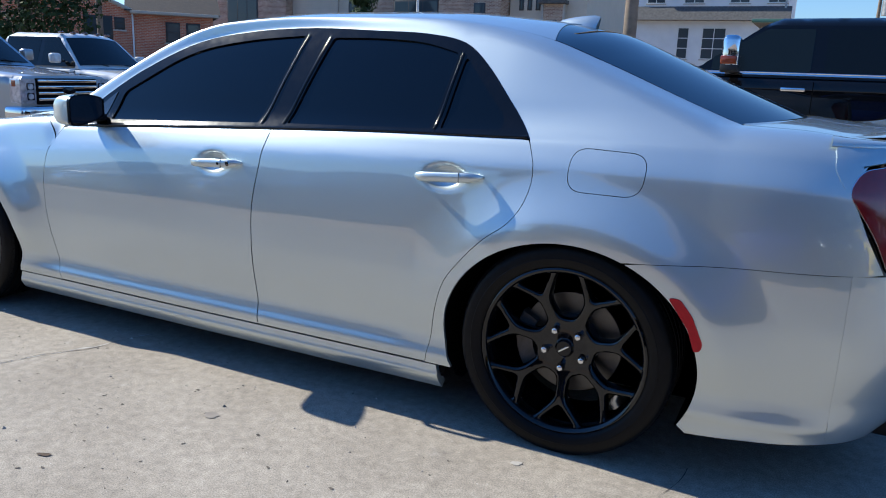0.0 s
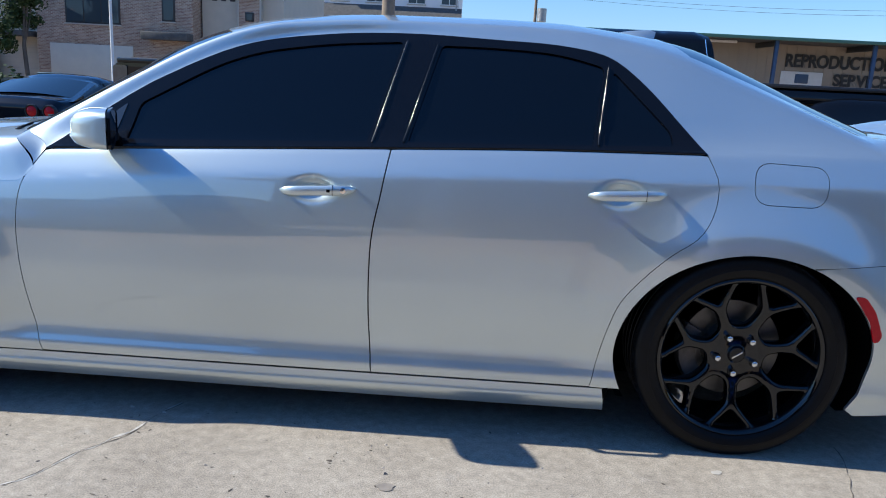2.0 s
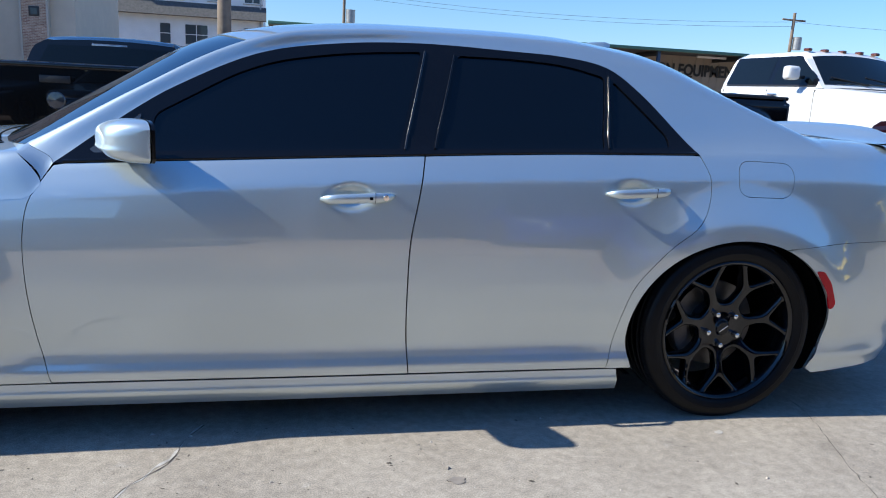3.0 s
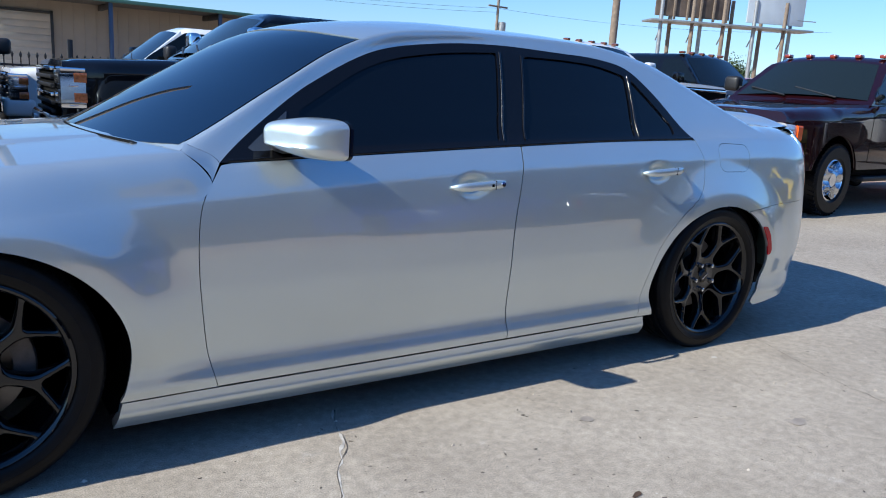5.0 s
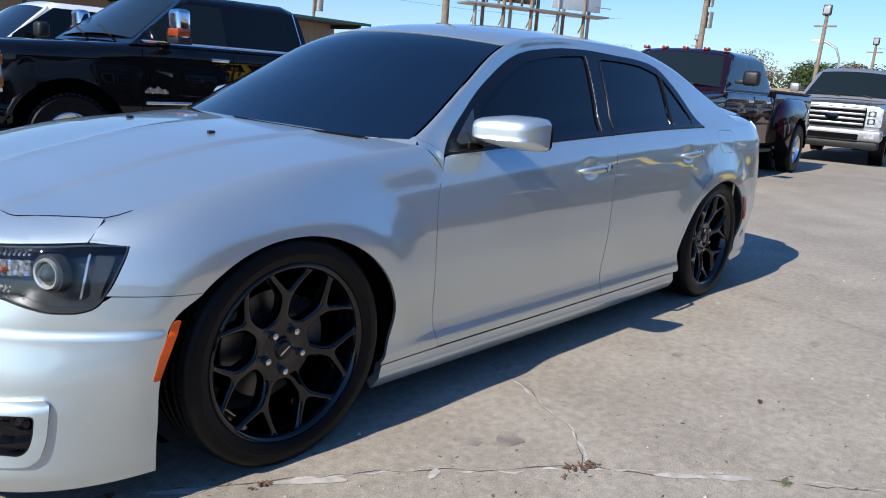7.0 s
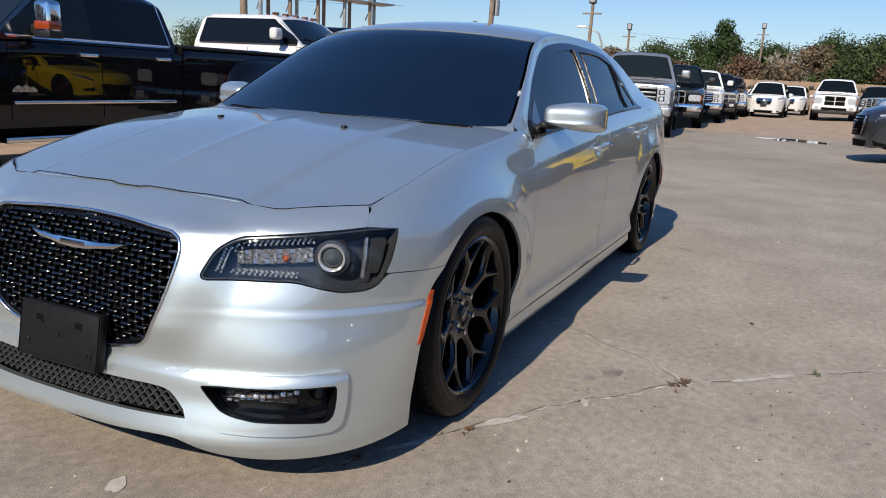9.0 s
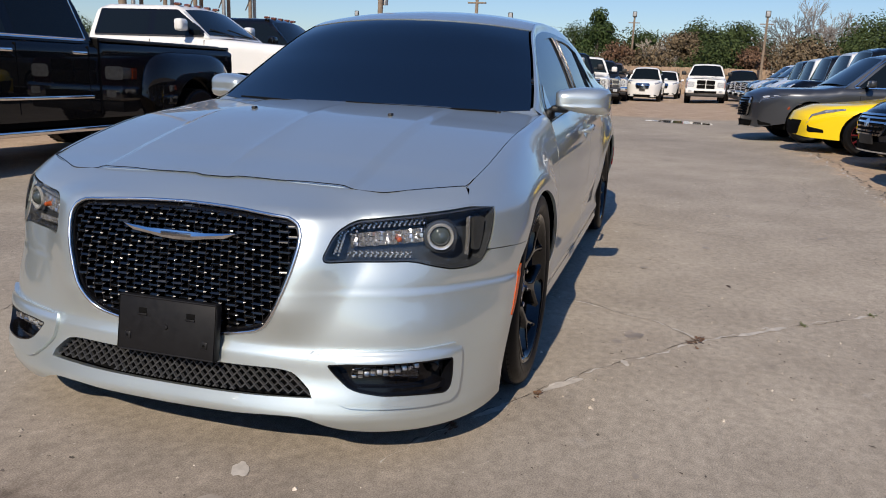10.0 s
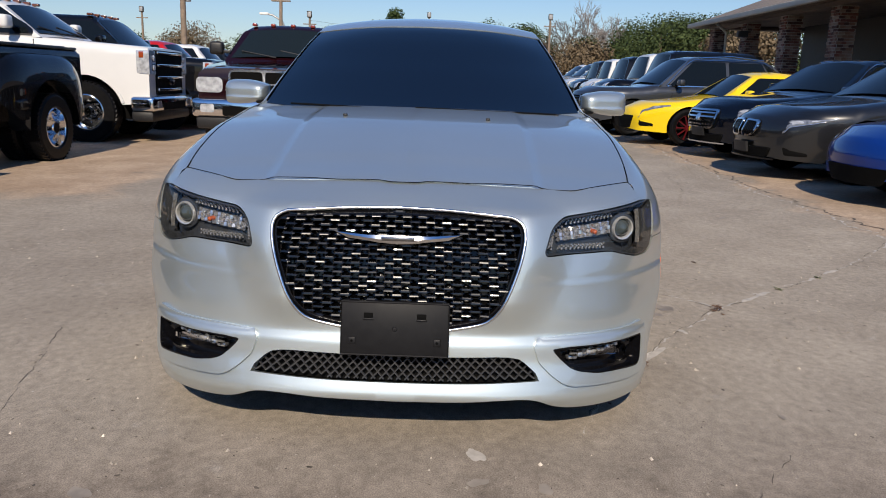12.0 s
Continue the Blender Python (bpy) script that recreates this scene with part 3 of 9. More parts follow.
def crack(pts, width, mat=CRACK, jitter=0.012, lift=0.0015, broken=0.0):
    """A wandering crack as a thin ribbon on the ground."""
    P = spline(pts, 0.035)
    V, F = [], []
    off = 0.0
    for i, p in enumerate(P):
        d = P[min(i + 1, len(P) - 1)] - P[max(i - 1, 0)]
        d = d / max(1e-9, np.linalg.norm(d))
        n = np.array((-d[1], d[0]))
        off = off * 0.75 + rng.uniform(-1, 1) * jitter * 0.7
        w = width * 0.7 * rng.uniform(0.15, 1.25) * (1 if rng.random() > broken else 0.08)
        c = p + n * off
        for s in (-1, 1):
            q = c + n * s * w
            V.append((q[0], q[1], float(lot_height(q[0], q[1])) + lift))
    F = [(2 * i, 2 * i + 1, 2 * i + 3, 2 * i + 2) for i in range(len(P) - 1)]
    return part("crack", mesh_of("crack", V, F, mat, False), ground)


def blot(x, y, rx, ry, turn, mat, lift=0.0012, n=22):
    V = [(x, y, float(lot_height(x, y)) + lift)]
    ph = [rng.uniform(0, 6.3) for _ in range(4)]
    for i in range(n):
        a = 2 * math.pi * i / n
        k = 1 + 0.14 * math.sin(2 * a + ph[0]) + 0.10 * math.sin(3 * a + ph[1]) + 0.07 * math.sin(5 * a + ph[2]) + rng.uniform(-0.04, 0.04)
        u, v = rx * k * math.cos(a), ry * k * math.sin(a)
        c, s = math.cos(turn), math.sin(turn)
        V.append((x + u * c - v * s, y + u * s + v * c, float(lot_height(x, y)) + lift))
    F = [(0, i + 1, (i + 1) % n + 1) for i in range(n)]
    return part("stain", mesh_of("stain", V, F, mat, False), ground)


crack([(-0.40, -0.80), (-0.433, -0.912), (-0.470, -1.046), (-0.582, -1.229), (-0.654, -1.372), (-0.75, -1.48), (-0.857, -1.556)], 0.010, CRACK_PALE, 0.014, 0.0010, 0.25)
crack([(-0.40, -0.80), (-0.433, -0.912), (-0.470, -1.046), (-0.582, -1.229), (-0.654, -1.372), (-0.75, -1.48), (-0.857, -1.556)], 0.0032)
joint = [(-2.3, -0.62), (-1.95, -0.80), (-1.645, -0.995), (-1.245, -1.255), (-1.039, -1.409), (-0.857, -1.555), (-0.62, -1.82), (-0.327, -2.155), (0.327, -2.885), (0.9, -3.4)]
crack(joint, 0.0040, CRACK, 0.018, 0.0018, 0.35)
crack(joint, 0.0120, CRACK_PALE, 0.022, 0.0012, 0.55)
crack([(1.93, -0.80), (1.906, -0.967), (1.831, -1.201), (1.728, -1.469), (1.66, -1.75), (1.52, -2.1)], 0.0026)
crack([(2.3, -2.1), (2.9, -2.45), (3.8, -2.7), (5.2, -2.9)], 0.006, CRACK, 0.03, 0.0018, 0.3)
crack([(-3.6, 1.6), (-3.0, 1.2), (-2.3, 1.25), (-1.4, 1.5)], 0.0022, CRACK, 0.02, 0.0015, 0.3)
for y0 in (-3.52, -3.62):
    crack([(0.6, y0 + 0.02), (3.4, y0 + 0.14), (7.0, y0), (10.6, y0 - 0.08), (16, y0 - 0.2)], 0.018, CRACK_PALE if y0 > -3.6 else CRACK, 0.05, 0.0016, 0.25)
for s in ((-0.884, -1.273, 0.060, 0.035, 0.3), (-0.995, -1.211, 0.030, 0.020, 0.2), (1.137, -1.668, 0.040, 0.028, 0.1), (-0.872, -1.30, 0.03, 0.02, 1), (-2.657, -0.469, 0.028, 0.02, 0.5), (-2.631, -0.283, 0.02, 0.03, 0.4), (-2.758, 0.769, 0.035, 0.025, 0.8),
          (1.865, -2.526, 0.10, 0.02, -0.6), (2.55, -1.9, 0.05, 0.03, 0.2), (-0.55, -2.75, 0.05, 0.03, 0.2), (0.4, -1.28, 0.03, 0.02, 0.2), (-2.13, -1.34, 0.02, 0.01, 0.3), (-3.3, -0.2, 0.03, 0.02, 0.2), (-2.9, 0.05, 0.02, 0.015, 0.2)):
    blot(*s, STAIN, 0.0010 + 0.00025 * (len(ground.children) % 7))
for s in ((-2.477, -0.282, 0.045, 0.022, 0.5), (-1.245, -1.262, 0.03, 0.015, 0.4), (-0.55, -1.86, 0.025, 0.007, -0.8), (1.45, -1.05, 0.02, 0.012, 0.2)):
    blot(*s, PALE_PATCH, 0.0020)
blot(0.159, -1.746, 0.022, 0.010, 0.4, plain("dead_leaf", (0.06, 0.035, 0.02), 0.8, 0, 0.3, 40), 0.003)
# crumbs of stone and dry leaf on the slab
V, F = [], []
for i in range(1500):
    x, y = rng.uniform(-4.2, 5.0), rng.uniform(-3.4, 2.6)
    if abs(y) < 0.85 and abs(x) < 2.4:
        continue
    r = rng.choice((0.002, 0.003, 0.003, 0.004, 0.006)) * rng.uniform(0.7, 1.4)
    k = len(V)
    z = float(lot_height(x, y))
    a0 = rng.uniform(0, 6.3)
    for j in range(4):
        a = a0 + j * math.pi / 2 + rng.uniform(-0.4, 0.4)
        V.append((x + r * math.cos(a) * 1.4, y + r * math.sin(a), z + 0.0005))
    V.append((x, y, z + r * 1.1))
    F += [(k + j, k + (j + 1) % 4, k + 4) for j in range(4)]
tagged(part("gravel_crumbs", mesh_of("gravel_crumbs", V, F, plain("crumbs", (0.40, 0.35, 0.29), 0.9, 0, 0.9, 9), False), None), "loose crumbs of stone and dry leaf on concrete", "debris", kind="stuff")
# dark grit, pits and scraps of leaf
V, F = [], []
for i in range(3600):
    x, y = (rng.uniform(-4.4, 1.0), rng.uniform(-3.2, 2.2)) if i % 3 else (rng.uniform(-3.0, 9.0), rng.uniform(-3.8, 2.4))
    if abs(y) < 0.85 and abs(x) < 2.4:
        continue
    r = rng.choice((0.0016, 0.002, 0.0025, 0.003, 0.004, 0.006)) * rng.uniform(0.7, 1.3)
    k = len(V)
    z = float(lot_height(x, y)) + 0.0008
    a0, st = rng.uniform(0, 6.3), rng.uniform(0.3, 1.0)
    for j in range(5):
        a = a0 + j * 1.2566 + rng.uniform(-0.35, 0.35)
        u, v = r * 1.5 * math.cos(a - a0), r * st * math.sin(a - a0)
        V.append((x + u * math.cos(a0) - v * math.sin(a0), y + u * math.sin(a0) + v * math.cos(a0), z + rng.uniform(0, 0.001)))
    F.append((k, k + 1, k + 2, k + 3, k + 4))
tagged(part("dark_grit", mesh_of("dark_grit", V, F, plain("grit", (0.10, 0.082, 0.066), 0.9, 0, 0.8, 7), False), None), "dark grit and scraps of leaf scattered on concrete", "debris", kind="stuff")
# filler, leaf litter and a little moss in the joint
LITTER = plain("leaf_litter", (0.11, 0.062, 0.036), 0.9, 0, 0.4, 30)
MOSS = plain("moss", (0.14, 0.15, 0.07), 0.95, 0, 0.4, 40)
for x, y, w_, mat, n in ((-0.857, -1.556, 0.05, LITTER, 26), (-0.90, -1.53, 0.035, LITTER, 14), (-0.43, -2.04, 0.03, MOSS, 16), (-1.66, -0.985, 0.03, LITTER, 14), (-0.12, -2.39, 0.035, MOSS, 16), (-2.02, -0.76, 0.03, LITTER, 12)):
    V, F = [], []
    for i in range(n):
        px, py, r = x + rng.gauss(0, w_ * 0.7), y + rng.gauss(0, w_ * 0.25), rng.uniform(0.004, 0.009)
        k, a0 = len(V), rng.uniform(0, 6.3)
        z = float(lot_height(px, py)) + 0.002
        for j in range(4):
            a = a0 + j * 1.57
            V.append((px + r * math.cos(a) * (1.6 if j % 2 else 0.7), py + r * math.sin(a) * (1.6 if j % 2 else 0.7), z + rng.uniform(0, 0.008)))
        F.append((k, k + 1, k + 2, k + 3))
    tagged(part("leaf_litter", mesh_of("leaf_litter", V, F, mat, False), None), "small clump of dry leaf or moss in a joint", "debris", kind="stuff")
for x, y, rx, ry in ((-1.55, -1.055, 0.10, 0.018), (-0.66, -1.79, 0.085, 0.016), (-0.55, -1.90, 0.06, 0.020), (-1.86, -0.86, 0.07, 0.016), (0.02, -2.55, 0.08, 0.018)):
    blot(x, y, rx, ry, -0.62 if x < -1.2 else -0.85, PALE_PATCH, 0.0021)
for P_ in ([(-3.7, 0.9), (-3.2, 0.62), (-2.9, 0.60)], [(-3.9, -0.9), (-3.3, -1.0), (-2.9, -0.93), (-2.4, -1.25)], [(-3.3, 1.5), (-3.05, 1.15), (-3.0, 0.95)], [(0.2, -3.0), (0.9, -2.72), (1.5, -2.75)], [(3.4, -1.2), (4.1, -1.6), (5.2, -1.55), (6.4, -1.9)]):
    crack(P_, 0.0026, CRACK, 0.02, 0.0015, 0.3)
# shallow puddle across the lane
WATER = plain("puddle_water", (0.09, 0.075, 0.06), 0.03, 0, 0.2, 2)
V, F = [(17.7, -2.0, 0.0045)], []
for i in range(40):
    a = 2 * math.pi * i / 40
    k = 1 + 0.18 * math.sin(3 * a + 1) + 0.12 * math.sin(5 * a) + 0.08 * math.sin(9 * a + 2)
    V.append((17.7 + 0.62 * k * math.cos(a) + 0.45 * math.sin(a), -2.0 + 1.25 * k * math.sin(a), 0.0045))
F = [(0, i + 1, (i + 1) % 40 + 1) for i in range(40)]
tagged(part("puddle", mesh_of("puddle", V, F, WATER, False), None), "shallow rain puddle on the lane mirroring the sky", "puddle", kind="structure")

# ---- the silver sedan: its parts ----
sedan = empty("sedan_car", pose(0, -0.030, 0), "silver metallic four-door sedan with black wheels, parked on concrete", "car")


def arch(ax, a0, a1, grow=0.0, n=40):
    """The wheel opening, from angle a0 to a1 (degrees, 0 towards the rear)."""
    a = np.radians(np.linspace(a0, a1, n))
    return np.stack([ax + (0.418 + grow) * np.cos(a), HUB + (0.357 + grow) * np.sin(a)], 1)


def arch_angle(ax, z, rear):
    s = (z - HUB) / 0.357
    return math.degrees(math.asin(max(-1, min(1, s)))) if rear else 180 - math.degrees(math.asin(max(-1, min(1, s))))


SILL = 0.210
FRONT_CUT = [(-0.853, SILL), (-0.870, 0.275), (-0.887, 0.355), (-0.907, 0.530), (-0.910, 0.680), (-0.894, 0.788), (-0.858, 0.855), (-0.826, 0.902)]
SPLIT = [(0.297, SILL), (0.284, 0.384), (0.281, 0.528), (0.286, 0.684), (0.312, 0.834), (0.334, 0.967)]
REAR_CUT = [(1.040, SILL), (1.057, 0.302), (1.078, 0.415), (1.113, 0.521), (1.183, 0.612), (1.254, 0.684), (1.328, 0.740), (1.367, 0.794), (1.389, 0.868), (1.386, 0.933), (1.356, 1.001)]
DLO_TOP = [(-0.828, 0.907), (-0.650, 1.045), (-0.478, 1.158), (-0.208, 1.282), (0.073, 1.331), (0.355, 1.347), (0.675, 1.339), (0.879, 1.330), (1.038, 1.300), (1.143, 1.228), (1.271, 1.098), (1.356, 1.004)]
front_cut, split_cut, rear_cut, dlo_top = (spline(q, 0.025) for q in (FRONT_CUT, SPLIT, REAR_CUT, DLO_TOP))


def belt_line(x0, x1, n=24):
    x = np.linspace(x0, x1, n)
    return np.stack([x, belt_z(x)], 1)


def crease_line(x0, x1, n=30):
    x = np.linspace(x0, x1, n)
    return np.stack([x, crease_z(x)], 1)


def along(curve, t):
    """Points on a line at the fractions t of its x range."""
    return np.stack([np.interp(t, np.linspace(0, 1, len(curve)), curve[:, k]) for k in range(curve.shape[1])], 1)


def side_dir(x, z, h=0.01):
    d = side(x, z + h) - side(x, z - h)
    return d / np.linalg.norm(d, axis=-1)[..., None]


def hermite(a, ta, b, tb, u):
    u = np.asarray(u)[:, None]
    return a * (2 * u ** 3 - 3 * u ** 2 + 1) + ta * (u ** 3 - 2 * u ** 2 + u) + b * (3 * u ** 2 - 2 * u ** 3) + tb * (u ** 3 - u ** 2)


HOOD_EDGE = [(-2.004, 0.745), (-1.80, 0.765), (-1.5, 0.775), (-1.2, 0.780), (-0.935, 0.785)]
hood_edge = spline(HOOD_EDGE, 0.03)
HOOD_FRONT = [(-2.004, -0.745), (-2.075, -0.64), (-2.140, -0.545), (-2.147, -0.51), (-2.152, -0.44), (-2.158, -0.30), (-2.157, -0.075), (-2.166, -0.045), (-2.167, 0.0)]
TOP_Z = [(1.038, 1.300), (1.10, 1.312), (1.29, 1.270), (1.5, 1.195), (1.78, 1.085), (1.95, 1.022), (2.2, 0.992), (2.42, 0.985)]
top_line = spline(TOP_Z, 0.04)

door_left, door_right = [], []
for sd in (1, -1):
    # sill
    rocker = panel("rocker_panel", np.array([(-1.16, 0.118), (1.10, 0.116), (1.085, SILL - 0.002), (-1.135, SILL - 0.002)]), side, SILVER, sedan, sd, 0.012, rim=0.03)
    # front fender: side and rolled top
    a0, a1 = arch_angle(FRONT_AXLE, SILL, True), arch_angle(FRONT_AXLE, 0.592, False)
    lamp_edge = [(float(nose(q, z)[0]) + 0.004, z) for q, z in ((1.222, 0.600), (1.242, 0.626), (1.279, 0.688), (1.293, 0.716), (1.19, 0.724))]
    out = np.concatenate([front_cut[front_cut[:, 1] < crease_z(-0.89)][::-1], arch(FRONT_AXLE, a0, a1), lamp_edge, crease_line(-2.055, -0.892)])
    fender = panel("front_fender", out, side, SILVER, sedan, sd, 0.014, gap=0.0003)
    t = np.linspace(0, 1, 50)
    lx = -2.055 + t * (2.055 - 0.858)
    lz = np.where(lx < -0.892, crease_z(lx), crease_z(-0.892) + (lx + 0.892) / 0.034 * (0.855 - crease_z(-0.892)))
    A = side(lx, lz)
    he = along(hood_edge, t)
    ux = he[:, 0]
    B = hood(ux, -he[:, 1] - 0.0024) + np.array([0, 0, 0.0018])
    dist = np.linalg.norm(A - B, axis=1)[:, None]
    TB = hood(ux, -he[:, 1] + 0.03) - hood(ux, -he[:, 1] - 0.03)
    TB = TB / np.linalg.norm(TB, axis=1)[:, None] * dist
    fender_end = (A[-1], (side_dir(lx, lz) * dist)[-1], B[-1], TB[-1])
    A = A - side_dir(lx, lz) * 0.012 + np.array([0, -0.0005, 0.0002])
    strip("fender_top", A, side_dir(lx, lz) * dist, B, TB, SILVER, fender, sd, 10, flip=True)
    # doors
    fd = np.concatenate([front_cut, belt_line(-0.79, 0.32), split_cut[::-1]])
    door_f = panel("front_door", fd, side, SILVER, sedan, sd, 0.013)
    rd = np.concatenate([split_cut, belt_line(0.37, 1.325), rear_cut[::-1]])
    door_r = panel("rear_door", rd, side, SILVER, sedan, sd, 0.013)
    (door_left if sd > 0 else door_right).extend([door_f, door_r])
    # rear quarter with the roof pillar
    a0, a1 = arch_angle(REAR_AXLE, 0.672, True), arch_angle(REAR_AXLE, SILL, False)
    q = np.concatenate([rear_cut[:-1], dlo_top[dlo_top[:, 0] > 1.045][::-1], top_line[top_line[:, 0] < 2.29],
                        [(2.300, 0.995), (2.264, 0.930), (2.325, 0.80), (2.375, 0.708)],
                        np.stack([np.linspace(2.34, 1.72, 14), ip(np.linspace(2.34, 1.72, 14), [1.70, 2.0, 2.35], [0.673, 0.694, 0.704])], 1), arch(REAR_AXLE, a0, a1), [(1.09, SILL)]])
    fuel = rounded([(1.498, 0.860), (1.728, 0.858), (1.738, 0.986), (1.503, 0.992)], 0.055, 0.012)
    quarter = panel("rear_quarter", q, side, SILVER, sedan, sd, 0.014, gap=0.0, holes=[fuel] if sd > 0 else [])
    if sd > 0:
        panel("fuel_door", fuel, side, SILVER, quarter, sd, 0.012)
    # rear bumper: its side, from the wheel opening to the corner
    ra = arch(REAR_AXLE, arch_angle(REAR_AXLE, 0.668, True), -27, n=30)
    rb = np.concatenate([ra, [(1.925, 0.165), (2.10, 0.180), (2.30, 0.192)], [(2.30, 0.45), (2.30, 0.702)], np.stack([np.linspace(2.25, 1.75, 12), ip(np.linspace(2.25, 1.75, 12), [1.70, 2.0, 2.35], [0.6715, 0.6925, 0.7025])], 1)])
    bs = panel("rear_bumper_side", rb, side, SILVER, sedan, sd, 0.018, gap=0.0004)
    mk = rounded([(1.842, 0.590), (1.876, 0.590), (1.915, 0.543), (1.951, 0.463), (1.944, 0.442), (1.928, 0.438), (1.905, 0.505)], 0.012, 0.01)
    panel("side_marker", mk, side, MARKER_RED, bs, sd, 0.015, gap=0, rim=0.008, off=0.004, label="red side marker lens")
    # cant rail: from the side glass up to windscreen, roof and back window
    cant = np.concatenate([dlo_top[dlo_top[:, 0] < 1.03], top_line[top_line[:, 0] < 2.32]])
    s = np.linspace(0, 1, 110)
    lo = along(cant, s)
    ux = np.clip(lo[:, 0] - 0.085 * sstep(lo[:, 0], 0.0, -0.84), -0.94, 2.42)
    on_deck = ux > 1.93
    uy = np.where(on_deck, ip(ux, [1.9, 2.2, 2.45], [0.625, 0.64, 0.62]), rail_y(ux))
    B = np.where(on_deck[:, None], deck(ux, -uy), upper(ux, -uy))
    A = side(lo[:, 0], lo[:, 1])
    dist = np.linalg.norm(A - B, axis=1)[:, None]
    TB = np.where(on_deck[:, None], deck(ux, -uy + 0.02) - deck(ux, -uy - 0.02), upper(ux, -uy + 0.02) - upper(ux, -uy))
    TB = TB / np.linalg.norm(TB, axis=1)[:, None] * dist
    # fender corner at the foot of the windscreen pillar
    u = np.linspace(0, 1, 9)
    c0 = hermite(fender_end[0], fender_end[1], fender_end[2], fender_end[3], u)
    c1 = hermite(A[0], side_dir(lo[:1, 0], lo[:1, 1])[0] * dist[0], B[0], TB[0], u)
    rows_ = np.stack([c0 + (c1 - c0) * v for v in (0.0, 0.25, 0.5, 0.75, 0.965)]) * [1, sd, 1]
    F = [(i * 9 + j, (i + 1) * 9 + j, (i + 1) * 9 + j + 1, i * 9 + j + 1)[::-sd] for i in range(4) for j in range(8)]
    part("fender_corner", mesh_of("fender_corner", rows_.reshape(-1, 3), F, SILVER), fender)
    A = A - side_dir(lo[:, 0], lo[:, 1]) * 0.0015 + np.array([0, -0.0002, 0.0])
    strip("cant_rail", A, side_dir(lo[:, 0], lo[:, 1]) * dist, B, TB, SILVER, quarter, sd, 8, flip=True)
    # black surround and side glass
    sur = np.concatenate([belt_line(-0.818, 1.349), dlo_top[::-1]])
    gf = rounded([(-0.565, 0.950), (0.250, 0.985), (0.342, 1.317), (0.077, 1.299), (-0.222, 1.248), (-0.537, 1.068)], [0.01, 0.01, 0.015, 0.2, 0.2, 0.02], 0.03)
    gr = rounded([(0.385, 0.991), (0.990, 1.012), (1.026, 1.264), (0.877, 1.301), (0.676, 1.312), (0.476, 1.311)], [0.01, 0.01, 0.02, 0.1, 0.2, 0.015], 0.03)
    gq = rounded([(1.026, 1.014), (1.249, 1.023), (1.246, 1.064), (1.055, 1.254)], [0.01, 0.02, 0.02, 0.02], 0.03)
    trim = panel("window_surround", sur, side, GLOSS_BLACK, quarter, sd, 0.04, gap=0.0, holes=[gf, gr, gq], rim=0.006, off=0.001)
    panel("window", gf, side, TINT, door_f, sd, 0.05, gap=0.0, rim=0, off=-0.006)
    panel("window", gr, side, TINT, door_r, sd, 0.05, gap=0.0, rim=0, off=-0.006)
    panel("quarter_window", gq, side, TINT, quarter, sd, 0.05, gap=0.0, rim=0, off=-0.006)
    sail = rounded([(-0.745, 0.936), (-0.612, 0.944), (-0.580, 1.066)], 0.008, 0.02)
    panel("mirror_sail", sail, side, SAIL, door_f, sd, 0.05, gap=0.0, rim=0.004, off=0.0035)
    # bright-edged pillar strips
    for (xa, za), (xb, zb_), mat in (((0.268, 0.984), (0.356, 1.318), GRILLE_BLACK), ((0.372, 0.990), (0.462, 1.312), GLOSS_BLACK), ((1.008, 1.013), (1.040, 1.264), GLOSS_BLACK)):
        u = np.linspace(0, 1, 9)
        P = side(xa + (xb - xa) * u, za + (zb_ - za) * u) * [1, sd, 1] + np.array([0, -0.002 * sd, 0])
        part("pillar_strip", tube("pillar_strip", P, 0.005, mat, 8), trim)
    bx = np.linspace(-0.80, 1.345, 40)
    P = side(bx, belt_z(bx) + 0.004) * [1, sd, 1] + np.array([0, -0.001 * sd, 0])
    part("belt_moulding", tube("belt_moulding", P, 0.0065, GLOSS_BLACK, 8), trim)
    # near-black sheet behind the panels: shade of the gaps put into colour
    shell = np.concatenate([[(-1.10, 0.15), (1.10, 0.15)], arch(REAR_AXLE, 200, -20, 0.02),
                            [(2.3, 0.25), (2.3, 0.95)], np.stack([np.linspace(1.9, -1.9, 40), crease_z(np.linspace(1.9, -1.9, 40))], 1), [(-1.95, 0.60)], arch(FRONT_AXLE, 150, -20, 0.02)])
    panel("gap_shade_shell", shell, side, DARK_VOID, sedan, sd, 0.08, gap=0, rim=0, off=-0.022)
    # wells near-black too, for the shade inside the wheel openings
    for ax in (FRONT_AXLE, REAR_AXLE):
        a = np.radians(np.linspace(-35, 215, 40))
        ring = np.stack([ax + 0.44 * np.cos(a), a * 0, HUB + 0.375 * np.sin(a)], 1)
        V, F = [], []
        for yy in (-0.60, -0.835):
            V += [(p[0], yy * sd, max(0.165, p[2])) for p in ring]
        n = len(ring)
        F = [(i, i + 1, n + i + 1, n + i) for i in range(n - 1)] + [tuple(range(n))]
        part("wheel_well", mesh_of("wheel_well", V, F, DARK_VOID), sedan)

